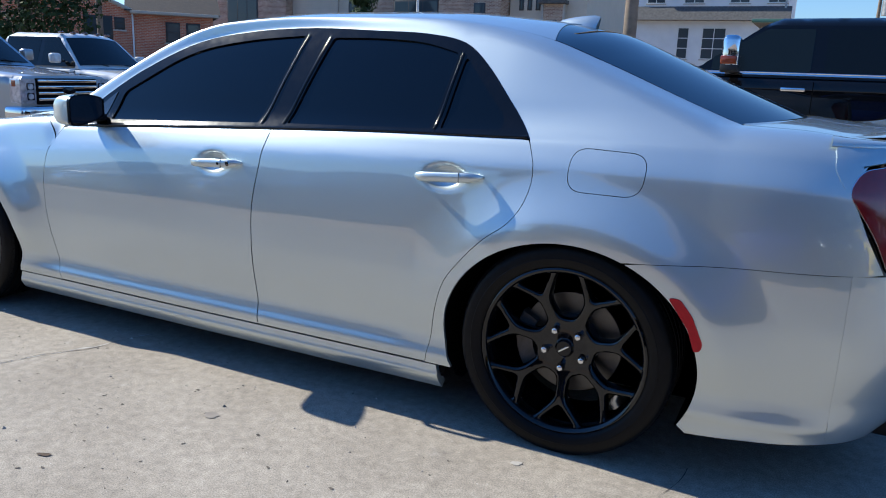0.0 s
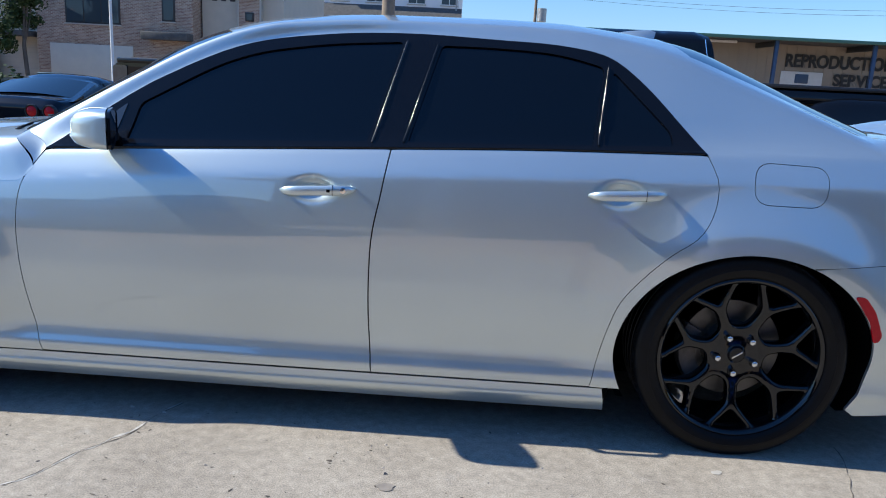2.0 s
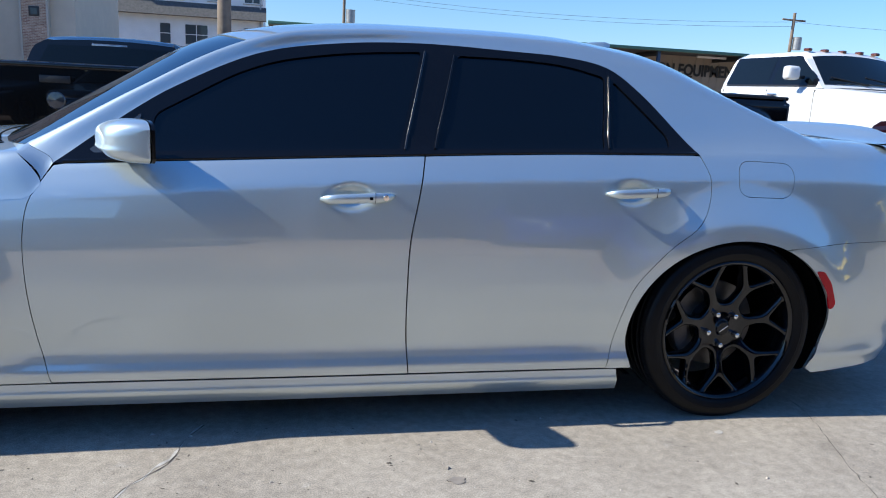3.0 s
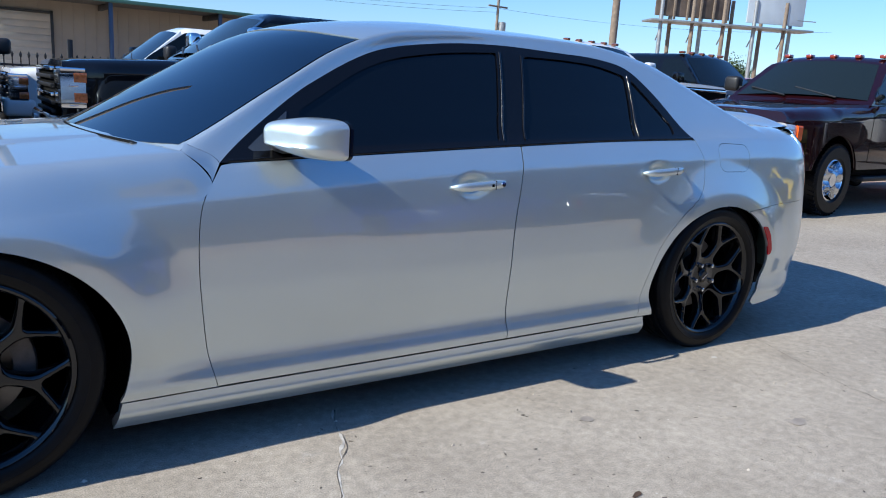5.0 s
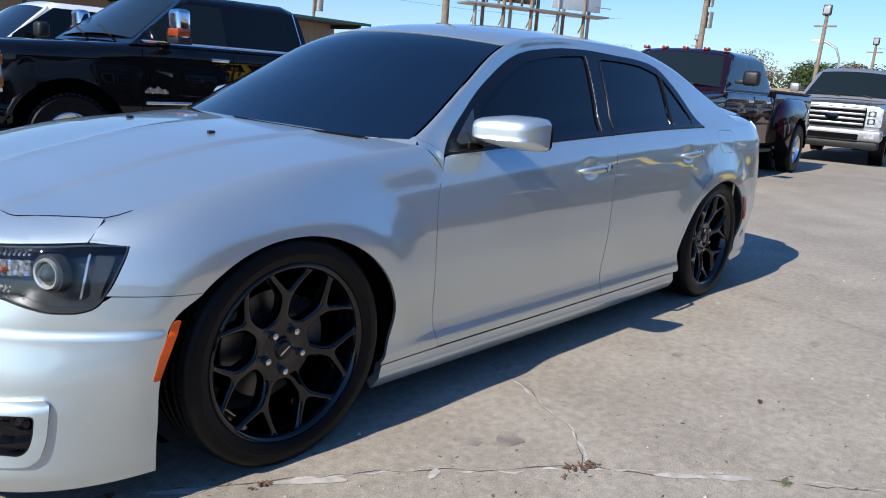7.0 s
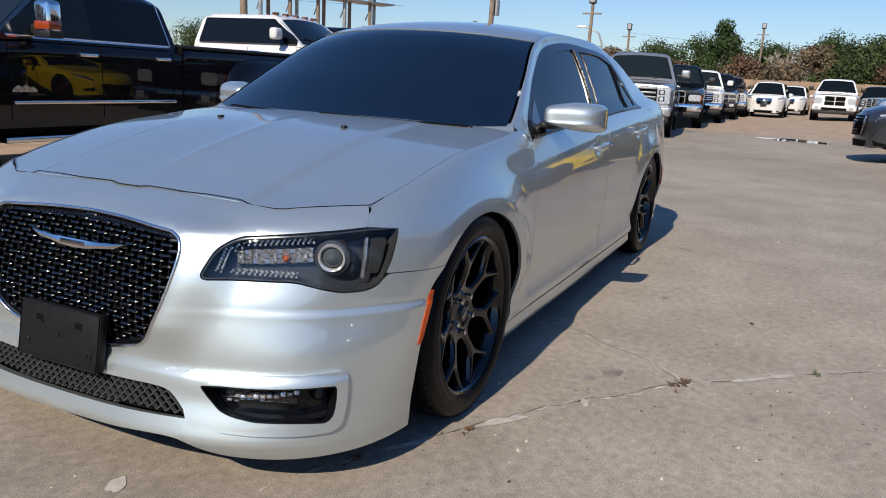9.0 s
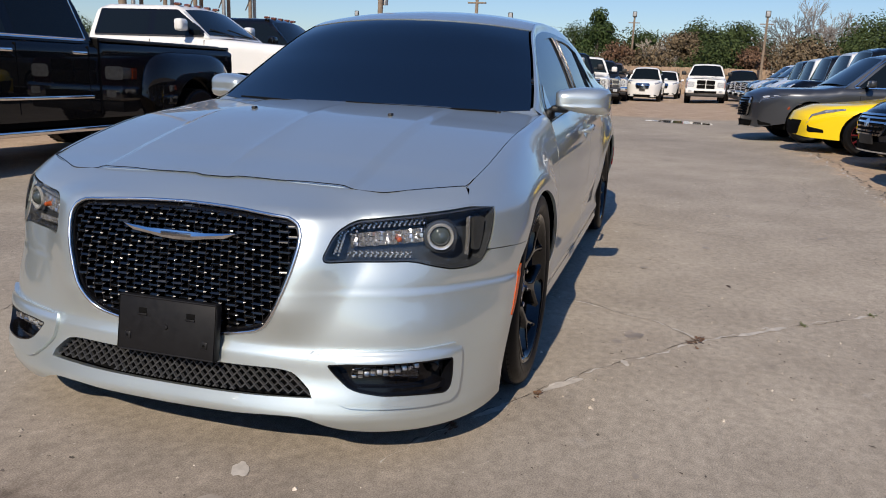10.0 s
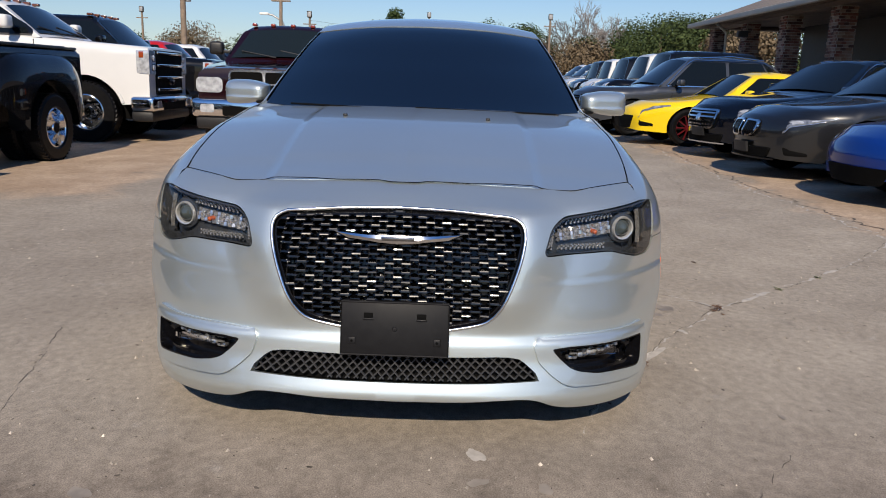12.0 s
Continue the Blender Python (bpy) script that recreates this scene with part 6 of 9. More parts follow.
def pillow(name, outline, width, soft_line, radius, mat, parent, step=0.12, lean=0.0, z0=0.0, crown=0.0, label="", waist=0.0, pinch=None, bow=None):
    """A body from its side outline: both sides, rounded towards soft_line, and the skin across between them."""
    V, F, loop = fill_sheet(outline, step)
    d = edge_dist(np.asarray(soft_line, float), V)
    t = np.clip(1 - d / radius, 0, 1)
    y = width - radius * 0.75 * (1 - np.sqrt(np.maximum(0, 1 - t * t))) - lean * np.maximum(0, V[:, 1] - z0)
    y = y - waist * np.maximum(0, 0.75 - V[:, 1]) ** 1.5
    if pinch is not None:
        y = y - pinch(V[:, 0])
    n = len(V)
    L = np.stack([V[:, 0], -y, V[:, 1]], 1)
    R = L * [1, -1, 1]
    verts = list(L) + list(R)
    fn = np.cross(L[F[:, 1]] - L[F[:, 0]], L[F[:, 2]] - L[F[:, 0]])
    bad = fn[:, 1] > 0
    F[bad] = F[bad][:, ::-1]
    faces = [tuple(f) for f in F] + [(f[0] + n, f[2] + n, f[1] + n) for f in F]
    m = len(loop)
    cuts = 10 if bow else 6
    grid = [[i for i in loop]]
    for k in range(1, cuts):
        u = k / cuts
        row = []
        for i in loop:
            p = L[i] * (1 - u) + R[i] * u
            p = p + [-bow(L[i][0]) * (1 - (2 * u - 1) ** 2) if bow else 0.0, 0, crown * (1 - (2 * u - 1) ** 2)]
            row.append(len(verts))
            verts.append(p)
        grid.append(row)
    grid.append([i + n for i in loop])
    s = 1 if area2(V[loop]) > 0 else -1
    for k in range(cuts):
        for i in range(m):
            j = (i + 1) % m
            f = (grid[k][i], grid[k][j], grid[k + 1][j], grid[k + 1][i])
            faces.append(f if s < 0 else f[::-1])
    me = mesh_of(name, verts, faces, mat)
    bm = bmesh.new()
    bm.from_mesh(me)
    bmesh.ops.recalc_face_normals(bm, faces=bm.faces)
    bm.to_mesh(me)
    bm.free()
    sharp(me, 52)
    return part(name, me, parent, label)


def arc(cx, cz, r, a0, a1, n=14):
    a = np.radians(np.linspace(a0, a1, n))
    return [(cx + r * math.cos(q), cz + r * math.sin(q)) for q in a]


def plate(name, y0, y1, z0, z1, x, depth, mat, parent, r=0.03, label="", lean=0.0):
    """A flat rounded piece facing ahead or back at x."""
    o = rounded([(y0, z0), (y1, z0), (y1, z1), (y0, z1)], r, 0.06)
    n = len(o)
    V = [(x + lean * (q[1] - z0), q[0], q[1]) for q in o] + [(x + depth + lean * (q[1] - z0), q[0], q[1]) for q in o]
    F = [tuple(range(n)), tuple(range(2 * n - 1, n - 1, -1))] + [(i, n + i, n + (i + 1) % n, (i + 1) % n) for i in range(n)]
    me = mesh_of(name, V, F, mat, False)
    bm = bmesh.new()
    bm.from_mesh(me)
    bmesh.ops.recalc_face_normals(bm, faces=bm.faces)
    bm.to_mesh(me)
    bm.free()
    return part(name, sharp(me, 30), parent, label)


def side_sheet(name, pts, width, lean, z0, mat, parent, side, out=0.006, thick=0.02, label="", r=0.02):
    """A pane or trim on the cabin's side."""
    o = rounded(pts, r, 0.08)
    n = len(o)
    V = []
    for k in (out, out - thick):
        for x, z in o:
            V.append((x, -side * (width - lean * max(0, z - z0) + k), z))
    F = [tuple(range(n)), tuple(range(2 * n - 1, n - 1, -1))] + [(i, n + i, n + (i + 1) % n, (i + 1) % n) for i in range(n)]
    me = mesh_of(name, V, F, mat, False)
    bm = bmesh.new()
    bm.from_mesh(me)
    bmesh.ops.recalc_face_normals(bm, faces=bm.faces)
    bm.to_mesh(me)
    bm.free()
    return part(name, me, parent, label)


def slanted(name, a, b, wa, wb, mat, parent, out=0.008, bulge=0.05, n=9, label=""):
    """A windscreen or rear pane between two heights of the cabin: a, b are (x, z), wa, wb the half widths."""
    V, F = [], []
    d = Vector((b[0] - a[0], 0, b[1] - a[1])).normalized()
    nv = Vector((-d.z, 0, d.x))
    if nv.z < 0:
        nv = -nv
    for x, z, w in ((a[0], a[1], wa), (b[0], b[1], wb)):
        for i in range(n):
            u = -1 + 2 * i / (n - 1)
            p = Vector((x, u * w, z)) + nv * (out + bulge * (1 - u * u))
            V.append(p)
    F = [(i, i + 1, n + i + 1, n + i) for i in range(n - 1)]
    me = mesh_of(name, V, F, mat)
    return part(name, me, parent, label)


SIDE_AMBER = plain("amber_side_lens", (0.40, 0.115, 0.030), 0.14, 0.1, 0.45, 45, coat=0.8)
MIRROR_AMBER = plain("dark_amber_lamp", (0.26, 0.045, 0.012), 0.15, 0, 0.15, 30, coat=0.6)
wheel_cache = {}


def wheel(parent, x, y, hub, r, width, rim_mat, side, style="spoke", rim_share=0.66):
    key = (round(r, 3), round(width, 3), rim_mat.name, style, rim_share)
    if key not in wheel_cache:
        h = width / 2
        q = r * rim_share
        ty = lathe("tyre", [(q, -h * 0.86), (q + 0.02, -h), (r - 0.035, -h), (r, -h * 0.72), (r, h * 0.72), (r - 0.035, h), (q, h * 0.86)], RUBBER, 40)
        rim = lathe("rim", [(q, -h * 0.86), (q - 0.012, -h * 0.9), (q - 0.03, -h * 0.4), (q - 0.04, h * 0.2), (0.06, h * 0.25)], DARK_VOID if style != "dish" else rim_mat, 40)
        bm = bmesh.new()
        if style == "dish":
            bmesh.ops.create_cone(bm, cap_ends=True, segments=24, radius1=q * 0.45, radius2=q * 0.30, depth=h * 0.9, matrix=Matrix.Translation((0, -h * 0.45, 0)) @ Matrix.Rotation(radians(90), 4, "X"))
            for k in range(8):
                a = 2 * math.pi * k / 8
                bmesh.ops.create_cone(bm, cap_ends=True, segments=10, radius1=q * 0.075, radius2=q * 0.06, depth=0.03, matrix=Matrix.Translation((q * 0.62 * math.cos(a), h * 0.1, q * 0.62 * math.sin(a))) @ Matrix.Rotation(radians(90), 4, "X"))
        else:
            ns = 5 if style == "five" else 6 if style == "spoke" else 10
            for k in range(ns):
                m = Matrix.Rotation(2 * math.pi * k / ns, 4, "Y")
                wd = 0.16 if ns < 8 else 0.09
                bmesh.ops.create_cube(bm, size=1, matrix=m @ Matrix.Translation((q * 0.54, -h * 0.55, 0)) @ Matrix.Diagonal((q * 0.86, h * 0.25, q * wd, 1)))
            bmesh.ops.create_cone(bm, cap_ends=True, segments=20, radius1=q * 0.24, radius2=q * 0.2, depth=h * 0.4, matrix=Matrix.Translation((0, -h * 0.55, 0)) @ Matrix.Rotation(radians(90), 4, "X"))
            bmesh.ops.create_cone(bm, cap_ends=False, segments=40, radius1=q * 1.0, radius2=q * 0.93, depth=h * 0.12, matrix=Matrix.Translation((0, -h * 0.84, 0)) @ Matrix.Rotation(radians(90), 4, "X"))
        tb_ = bmesh.new()
        for k in range(44 if r >= 0.40 else 0):
            for sg in (-1, 1):
                bmesh.ops.create_cube(tb_, size=1, matrix=Matrix.Rotation(2 * math.pi * (k + 0.25 * sg) / 44, 4, "Y") @ Matrix.Translation((r - 0.003, sg * h * 0.62, 0)) @ Matrix.Rotation(radians(sg * 22), 4, "X") @ Matrix.Diagonal((0.022, h * 0.52, r * 0.085, 1)))
        wheel_cache[key] = (ty, rim, bm_mesh("spokes", bm, rim_mat), bm_mesh("tread", tb_, RUBBER))
    ty, rim, sp, tread = wheel_cache[key]
    w = new("wheel")
    w.parent = parent
    w.matrix_basis = pose(x, -side * y, hub, 0, 0, 0 if side > 0 else 180)
    part("tyre", ty, w)
    part("rim", rim, w)
    part("spokes", sp, w)
    if len(tread.polygons):
        part("tread", tread, w)["kind"] = "stuff"
    return w


def mirror_pair(car, x, y, z, size, cap, arm=True):
    sx, sy, sz = size
    for s in (1, -1):
        me = box_mesh("mirror", (x - sx / 2, x + sx / 2, -s * (y + 0.06), -s * (y + 0.06 + sy), z - sz / 2, z + sz / 2), cap, min(size) * 0.3, 3)
        mo = part("mirror", me, car)
        if arm:
            if cap is CHROME:
                part("mirror_lamp", box_mesh("mirror_lamp", (x - sx / 2 - 0.004, x + sx / 2 - 0.02, -s * (y + 0.075), -s * (y + 0.06 + sy + 0.004), z - sz * 0.30, z - sz * 0.06), MIRROR_AMBER, 0.012), mo)
                part("mirror_skirt", box_mesh("mirror_skirt", (x - sx / 2 - 0.002, x + sx / 2 + 0.003, -s * (y + 0.058), -s * (y + 0.06 + sy + 0.002), z - sz * 0.52, z - sz * 0.30), BLACK_PLASTIC, 0.012), mo)
            part("mirror_arm", box_mesh("mirror_arm", (x - 0.03, x + 0.05, -s * (y - 0.05), -s * (y + 0.1), z - sz * 0.4, z - sz * 0.15), BLACK_PLASTIC, 0.01), mo)


def pickup(name_label, m, col, wb=3.99, w=1.0, hub=0.40, tr=0.41, front=0.98, rear=1.20, cab_end=3.05, hood_z=(1.14, 1.27), roof=1.93,
           face="ford", dually=False, lamps=None, chrome=CHROME, rim=None, bed_z=1.36, sill=0.52, glass=None, trim=None, style="dish", group="", low=None, quad=False):
    """A pickup truck with crew cab and open bed."""
    car = empty("pickup_truck", m, name_label, "pickup truck", group)
    glass = glass or GLASS_CAR
    rim = rim or ALLOY
    low = low or col
    ar = tr + (0.15 if dually and trim else 0.10)
    hz0, hz1 = hood_z
    belt = hz1 + 0.03
    xr = wb + rear
    soft = [(-front + 0.02, hz0 - 0.02), (-front + 0.16, hz0), (0.62, hz1), (0.9, belt), (cab_end, belt), (cab_end + 0.02, bed_z), (xr, bed_z)]
    a_f = math.degrees(math.asin((sill - hub) / ar))
    body = [(-front, 0.62), (-front - 0.01, hz0 - 0.12)] + soft + [(xr, 0.62), (wb + ar + 0.06, sill + 0.02)]
    body += arc(wb, hub, ar, a_f, 180 - a_f) + arc(0, hub, ar, a_f, 180 - a_f) + [(-front + 0.05, sill + 0.02)]
    pillow("body", body, w, soft, 0.11, col, car, 0.07, 0.0, crown=0.02, pinch=lambda x: 0.10 * sstep(x, -0.35, -front))
    # bed: its floor lies deep between the rails
    part("bed_liner", box_mesh("bed_liner", (cab_end + 0.10, xr - 0.08, -w + 0.14, w - 0.14, bed_z - 0.05, bed_z + 0.024), BLACK_PLASTIC, 0.01), car)
    for s in (1, -1):
        part("bed_rail", box_mesh("bed_rail", (cab_end + 0.04, xr - 0.02, -s * (w - 0.02), -s * (w - 0.12), bed_z - 0.02, bed_z + 0.010), BLACK_PLASTIC, 0.006), car)
        part("cab_gap", box_mesh("cab_gap", (cab_end + 0.012, cab_end + 0.04, -s * (w - 0.2), -s * (w + 0.003), sill + 0.05, bed_z), DARK_VOID), car)
        for x in (0.72, 1.78 if not quad else 1.95, cab_end - 0.14):
            part("door_gap", box_mesh("door_gap", (x, x + 0.008, -s * (w - 0.05), -s * (w + 0.002), sill + 0.08, belt - 0.06), DARK_VOID), car)
        for x in (1.50 if not quad else 1.66, 2.52):
            h = part("door_handle", box_mesh("door_handle", (x, x + 0.22, -s * (w - 0.01), -s * (w + 0.035), belt - 0.155, belt - 0.115), chrome, 0.014), car)
        if trim:
            peaks = [(0.74, 0.86), (1.00, 0.86), (1.00, 0.885), (0.955, 0.915), (0.93, 0.90), (0.885, 0.938), (0.85, 0.905), (0.80, 0.93), (0.74, 0.885)]
            V_ = [(x_, -s * (w + q_), z_) for q_ in (0.012, 0.0) for x_, z_ in peaks]
            part("emblem", mesh_of("emblem", V_, [tuple(range(9)), tuple(range(17, 8, -1))] + [(i, (i + 1) % 9, 9 + (i + 1) % 9, 9 + i) for i in range(9)], ALLOY, False), car, "silver emblem shaped like mountain peaks")
            part("side_moulding", box_mesh("side_moulding", (0.75, cab_end - 0.1, -s * (w - 0.01), -s * (w + 0.018), 0.745, 0.78), trim, 0.008), car)
        part("running_board", box_mesh("running_board", (0.62, cab_end + 0.15, -s * (w - 0.16), -s * (w + 0.04), sill - 0.14, sill - 0.08), trim or BLACK_PLASTIC, 0.02), car)
    part("chassis", box_mesh("chassis", (-front + 0.2, xr - 0.1, -w + 0.34, w - 0.34, 0.36, 0.98), DARK_VOID), car)
    part("floor_pan", box_mesh("floor_pan", (ar + 0.05, wb - ar - 0.05, -w + 0.06, w - 0.06, sill - 0.06, sill + 0.2), DARK_VOID), car)
    # cabin
    lean = 0.36
    ce = cab_end - 0.02
    wx = 0.62 if not quad else 0.70
    rx = wx + 0.82
    cab = [(wx, belt - 0.03), (rx - 0.12, roof - 0.06), (rx, roof - 0.012), (ce - 0.25, roof), (ce - 0.10, roof - 0.045), (ce, belt - 0.03)]
    pillow("cabin", cab, w - 0.05, cab[1:5], 0.13, col, car, 0.07, lean, belt, crown=0.03)
    z0, z1 = belt + 0.03, roof - 0.12
    k = (z1 - z0) / (roof - 0.06 - belt + 0.03) * (rx - 0.12 - wx)
    bx = 1.80 if not quad else 1.95
    for s in (1, -1):
        side_sheet("window", [(wx + 0.22, z0), (bx - 0.06, z0), (bx - 0.06, z1), (wx + 0.16 + k, z1), (wx + 0.22, z0 + 0.12)], w - 0.05, lean, belt, glass, car, s)
        side_sheet("window", [(bx + 0.06, z0), (ce - 0.16, z0), (ce - 0.22, z1), (bx + 0.06, z1)], w - 0.05, lean, belt, GLASS_CAR, car, s)
        side_sheet("belt_moulding", [(wx + 0.14, z0 - 0.035), (ce - 0.12, z0 - 0.035), (ce - 0.12, z0 - 0.012), (wx + 0.14, z0 - 0.012)], w - 0.05, lean, belt, chrome if trim else BLACK_PLASTIC, car, s, 0.008, 0.02, r=0.003)
        edge = [(wx + 0.12, z0 - 0.012), (ce - 0.10, z0 - 0.012), (ce - 0.165, z1 + 0.035), (wx + 0.19 + k, z1 + 0.035), (wx + 0.14, z0 + 0.06)]
        side_sheet("window_surround", edge, w - 0.05, lean, belt, GLOSS_BLACK, car, s, 0.0035, 0.02, r=0.03)
        if trim:
            part("window_trim", tube("window_trim", [(q[0], -s * (w - 0.05 - lean * max(0, q[1] - belt) + 0.008), q[1]) for q in edge[:3]], 0.007, CHROME, 6), car)
        for ax_ in (0, wb):
            if not (dually and ax_):
                part("wheel_arch", tube("wheel_arch", [(q[0], -s * (w - 0.012 - (0.025 if ax_ == 0 else 0)), q[1]) for q in arc(ax_, hub, ar + 0.02, a_f + 2, 178 - a_f, 22)], 0.030, col, 8), car)
    dz = roof - 0.06 - belt + 0.03
    f = lambda t: (wx + (rx - 0.12 - wx) * t, belt - 0.03 + dz * t)
    slanted("windscreen", f(0.10), f(0.93), w - 0.13, w - 0.33, glass, car)
    g = lambda t: (ce - 0.10 * t, belt - 0.03 + (roof - 0.045 - belt + 0.03) * t)
    slanted("rear_window", g(0.22), g(0.88), w - 0.2, w - 0.33, GLASS_CAR, car, 0.006, 0.02)
    part("wiper", tube("wiper", [(wx + 0.02, -0.5, belt + 0.05), (wx + 0.16, 0.1, belt + 0.16)], 0.012, BLACK_PLASTIC, 6), car)
    part("wiper", tube("wiper", [(wx + 0.02, 0.15, belt + 0.05), (wx + 0.16, 0.7, belt + 0.14)], 0.012, BLACK_PLASTIC, 6), car)
    if lamps:
        for yy in (-0.62, -0.32, 0.0, 0.32, 0.62):
            part("roof_lamp", box_mesh("roof_lamp", (rx - 0.06, rx + 0.06, yy - 0.038, yy + 0.038, roof - 0.005, roof + 0.042), lamps, 0.016, 2), car)
    # nose
    fx = -front
    if face == "ford":
        gr = plate("grille", -0.62, 0.62, 0.76, hz0 - 0.04, fx - 0.035, 0.08, DARK_VOID, car, 0.04)
        for i in range(4):
            zz = 0.84 + i * (hz0 - 0.92) / 3
            part("grille_bar", box_mesh("grille_bar", (fx - 0.06, fx - 0.02, -0.60, 0.60, zz - 0.022, zz + 0.022), chrome, 0.01), gr)
        part("badge", lathe("badge", [(0.001, -0.02), (0.10, -0.012), (0.11, 0.0)], P_NAVY, 24), gr, "", Matrix.Translation((fx - 0.06, 0, 0.97)) @ Matrix.Rotation(radians(-90), 4, "Z") @ Matrix.Diagonal((1.25, 1, 0.55, 1)))
        for s in (1, -1):
            h = plate("headlamp", s * 0.63, s * 0.92, hz0 - 0.42, hz0 - 0.05, fx - 0.025, 0.20, HEADLAMP, car, 0.03)
            for zz in (hz0 - 0.37, hz0 - 0.22):
                plate("lamp_cell", s * 0.66, s * 0.80, zz, zz + 0.11, fx - 0.030, 0.03, LAMP_SMOKE, h, 0.02)
                part("lens", lathe("lens", [(0.0005, -0.03), (0.03, -0.018), (0.042, -0.02), (0.05, 0.0)], HEADLAMP, 16), h, "", Matrix.Translation((fx - 0.026, s * 0.73, zz + 0.055)) @ Matrix.Rotation(radians(-90), 4, "Z"))
            plate("side_lamp", s * 0.890, s * 0.926, hz0 - 0.17, hz0 - 0.07, fx + 0.06, 0.07, MIRROR_AMBER, h, 0.015)
    elif face == "gm":
        gr = plate("grille", -0.60, 0.60, 0.74, hz0 - 0.06, fx - 0.03, 0.08, DARK_VOID, car, 0.04)
        for i in range(6):
            zz = 0.77 + i * (hz0 - 0.86) / 5
            part("grille_bar", box_mesh("grille_bar", (fx - 0.07, fx - 0.02, -0.60, 0.60, zz - 0.02, zz + 0.02), chrome if i in (2, 5) else BLACK_PLASTIC, 0.012), gr)
        for s in (1, -1):
            h = plate("headlamp", s * 0.60, s * 0.955, hz0 - 0.46, hz0 - 0.07, fx - 0.02, 0.22, chrome, car, 0.02)
            for zz in (hz0 - 0.42, hz0 - 0.23):
                plate("side_lamp", s * 0.885, s * 0.961, zz + 0.015, zz + 0.115, fx + 0.095, 0.115, SIDE_AMBER, h, 0.02)
                plate("lamp_bezel", s * 0.60, s * 0.958, zz - 0.022, zz - 0.006, fx + 0.05, 0.085, chrome, h, 0.006)
                plate("lens", s * 0.62, s * 0.90, zz, zz + 0.135, fx - 0.034, 0.10, LAMP_SMOKE, h, 0.02)
    else:
        gr = plate("grille", -0.47, 0.47, 0.72, hz0 - 0.02, fx - 0.06, 0.10, chrome, car, 0.10)
        for a in (-1, 1):
            for z0_, z1_ in ((0.75, 0.935), (0.955, hz0 - 0.05)):
                plate("grille_mesh", a * 0.018, a * 0.44, z0_, z1_, fx - 0.066, 0.02, DARK_VOID, gr, 0.04)
        for s in (1, -1):
            h = plate("headlamp", s * 0.56, s * 0.91, 0.82, hz0 - 0.13, fx - 0.01, 0.25, HEADLAMP, car, 0.07)
            plate("lens", s * 0.585, s * 0.83, 0.84, hz0 - 0.15, fx - 0.016, 0.05, HEADLAMP, h, 0.05)
            plate("side_lamp", s * 0.84, s * 0.93, 0.83, hz0 - 0.15, fx + 0.17, 0.09, AMBER_LENS, h, 0.03)
    bp = part("front_bumper", box_mesh("front_bumper", (fx - 0.10, fx + 0.30, -0.97, 0.97, 0.50, 0.74), chrome if face != "gm" else low, 0.06, 3), car)
    part("valance", box_mesh("valance", (fx - 0.05, fx + 0.30, -0.92, 0.92, 0.34, 0.51), BLACK_PLASTIC, 0.04, 2), bp)
    plate("air_intake", -0.55, 0.55, 0.52, 0.64, fx - 0.104, 0.02, DARK_VOID, bp, 0.03)
    for s in (1, -1):
        plate("fog_lamp", s * 0.66, s * 0.84, 0.56, 0.67, fx - 0.106, 0.02, HEADLAMP, bp, 0.03)
    # tail
    tg = plate("tailgate", -w + 0.17, w - 0.17, 0.70, bed_z - 0.01, xr, 0.025, col, car, 0.04)
    part("tailgate_handle", box_mesh("tailgate_handle", (xr + 0.02, xr + 0.04, -0.14, 0.14, bed_z - 0.17, bed_z - 0.10), BLACK_PLASTIC, 0.008), tg)
    part("tailgate_cap", box_mesh("tailgate_cap", (xr - 0.06, xr + 0.055, -w + 0.06, w - 0.06, bed_z - 0.035, bed_z + 0.014), col, 0.016, 3), tg)
    part("tailgate_emblem", lathe("tailgate_emblem", [(0.001, -0.016), (0.075, -0.010), (0.085, 0.0)], SATIN_CHROME if col is not P_BLACK else LAMP_SMOKE, 20), tg, "", Matrix.Translation((xr + 0.026, 0, bed_z - 0.33)) @ Matrix.Rotation(radians(90), 4, "Z"))
    part("stop_lamp", box_mesh("stop_lamp", (ce - 0.16, ce - 0.085, -0.20, 0.20, roof - 0.10, roof - 0.055), LAMP_CLEAR, 0.008), car)
    for s in (1, -1):
        plate("tail_lamp", s * (w - 0.16), s * (w - 0.005), 0.88, bed_z - 0.06, xr - 0.12, 0.15, RED_LENS if col is not P_BLACK else LAMP_SMOKE, car, 0.03)
    part("rear_bumper", box_mesh("rear_bumper", (xr - 0.04, xr + 0.16, -w + 0.04, w - 0.04, 0.48, 0.66), chrome, 0.04, 3), car)
    mirror_pair(car, wx + 0.42, w, belt + 0.18, (0.16, 0.22, 0.34 if trim else 0.20), chrome if trim else (col if face == "ford" else BLACK_PLASTIC))
    # wheels
    for x in (0, wb):
        for s in (1, -1):
            wide = 0.28
            if dually and x:
                wheel(car, x, w + 0.06, hub, tr, 0.24, rim, s, "dish", 0.58)
                wheel(car, x, w - 0.26, hub, tr, 0.24, rim, s, "dish", 0.58)
            else:
                wheel(car, x, w - 0.13, hub, tr, wide, rim, s, style, 0.58 if style == "dish" else 0.62)
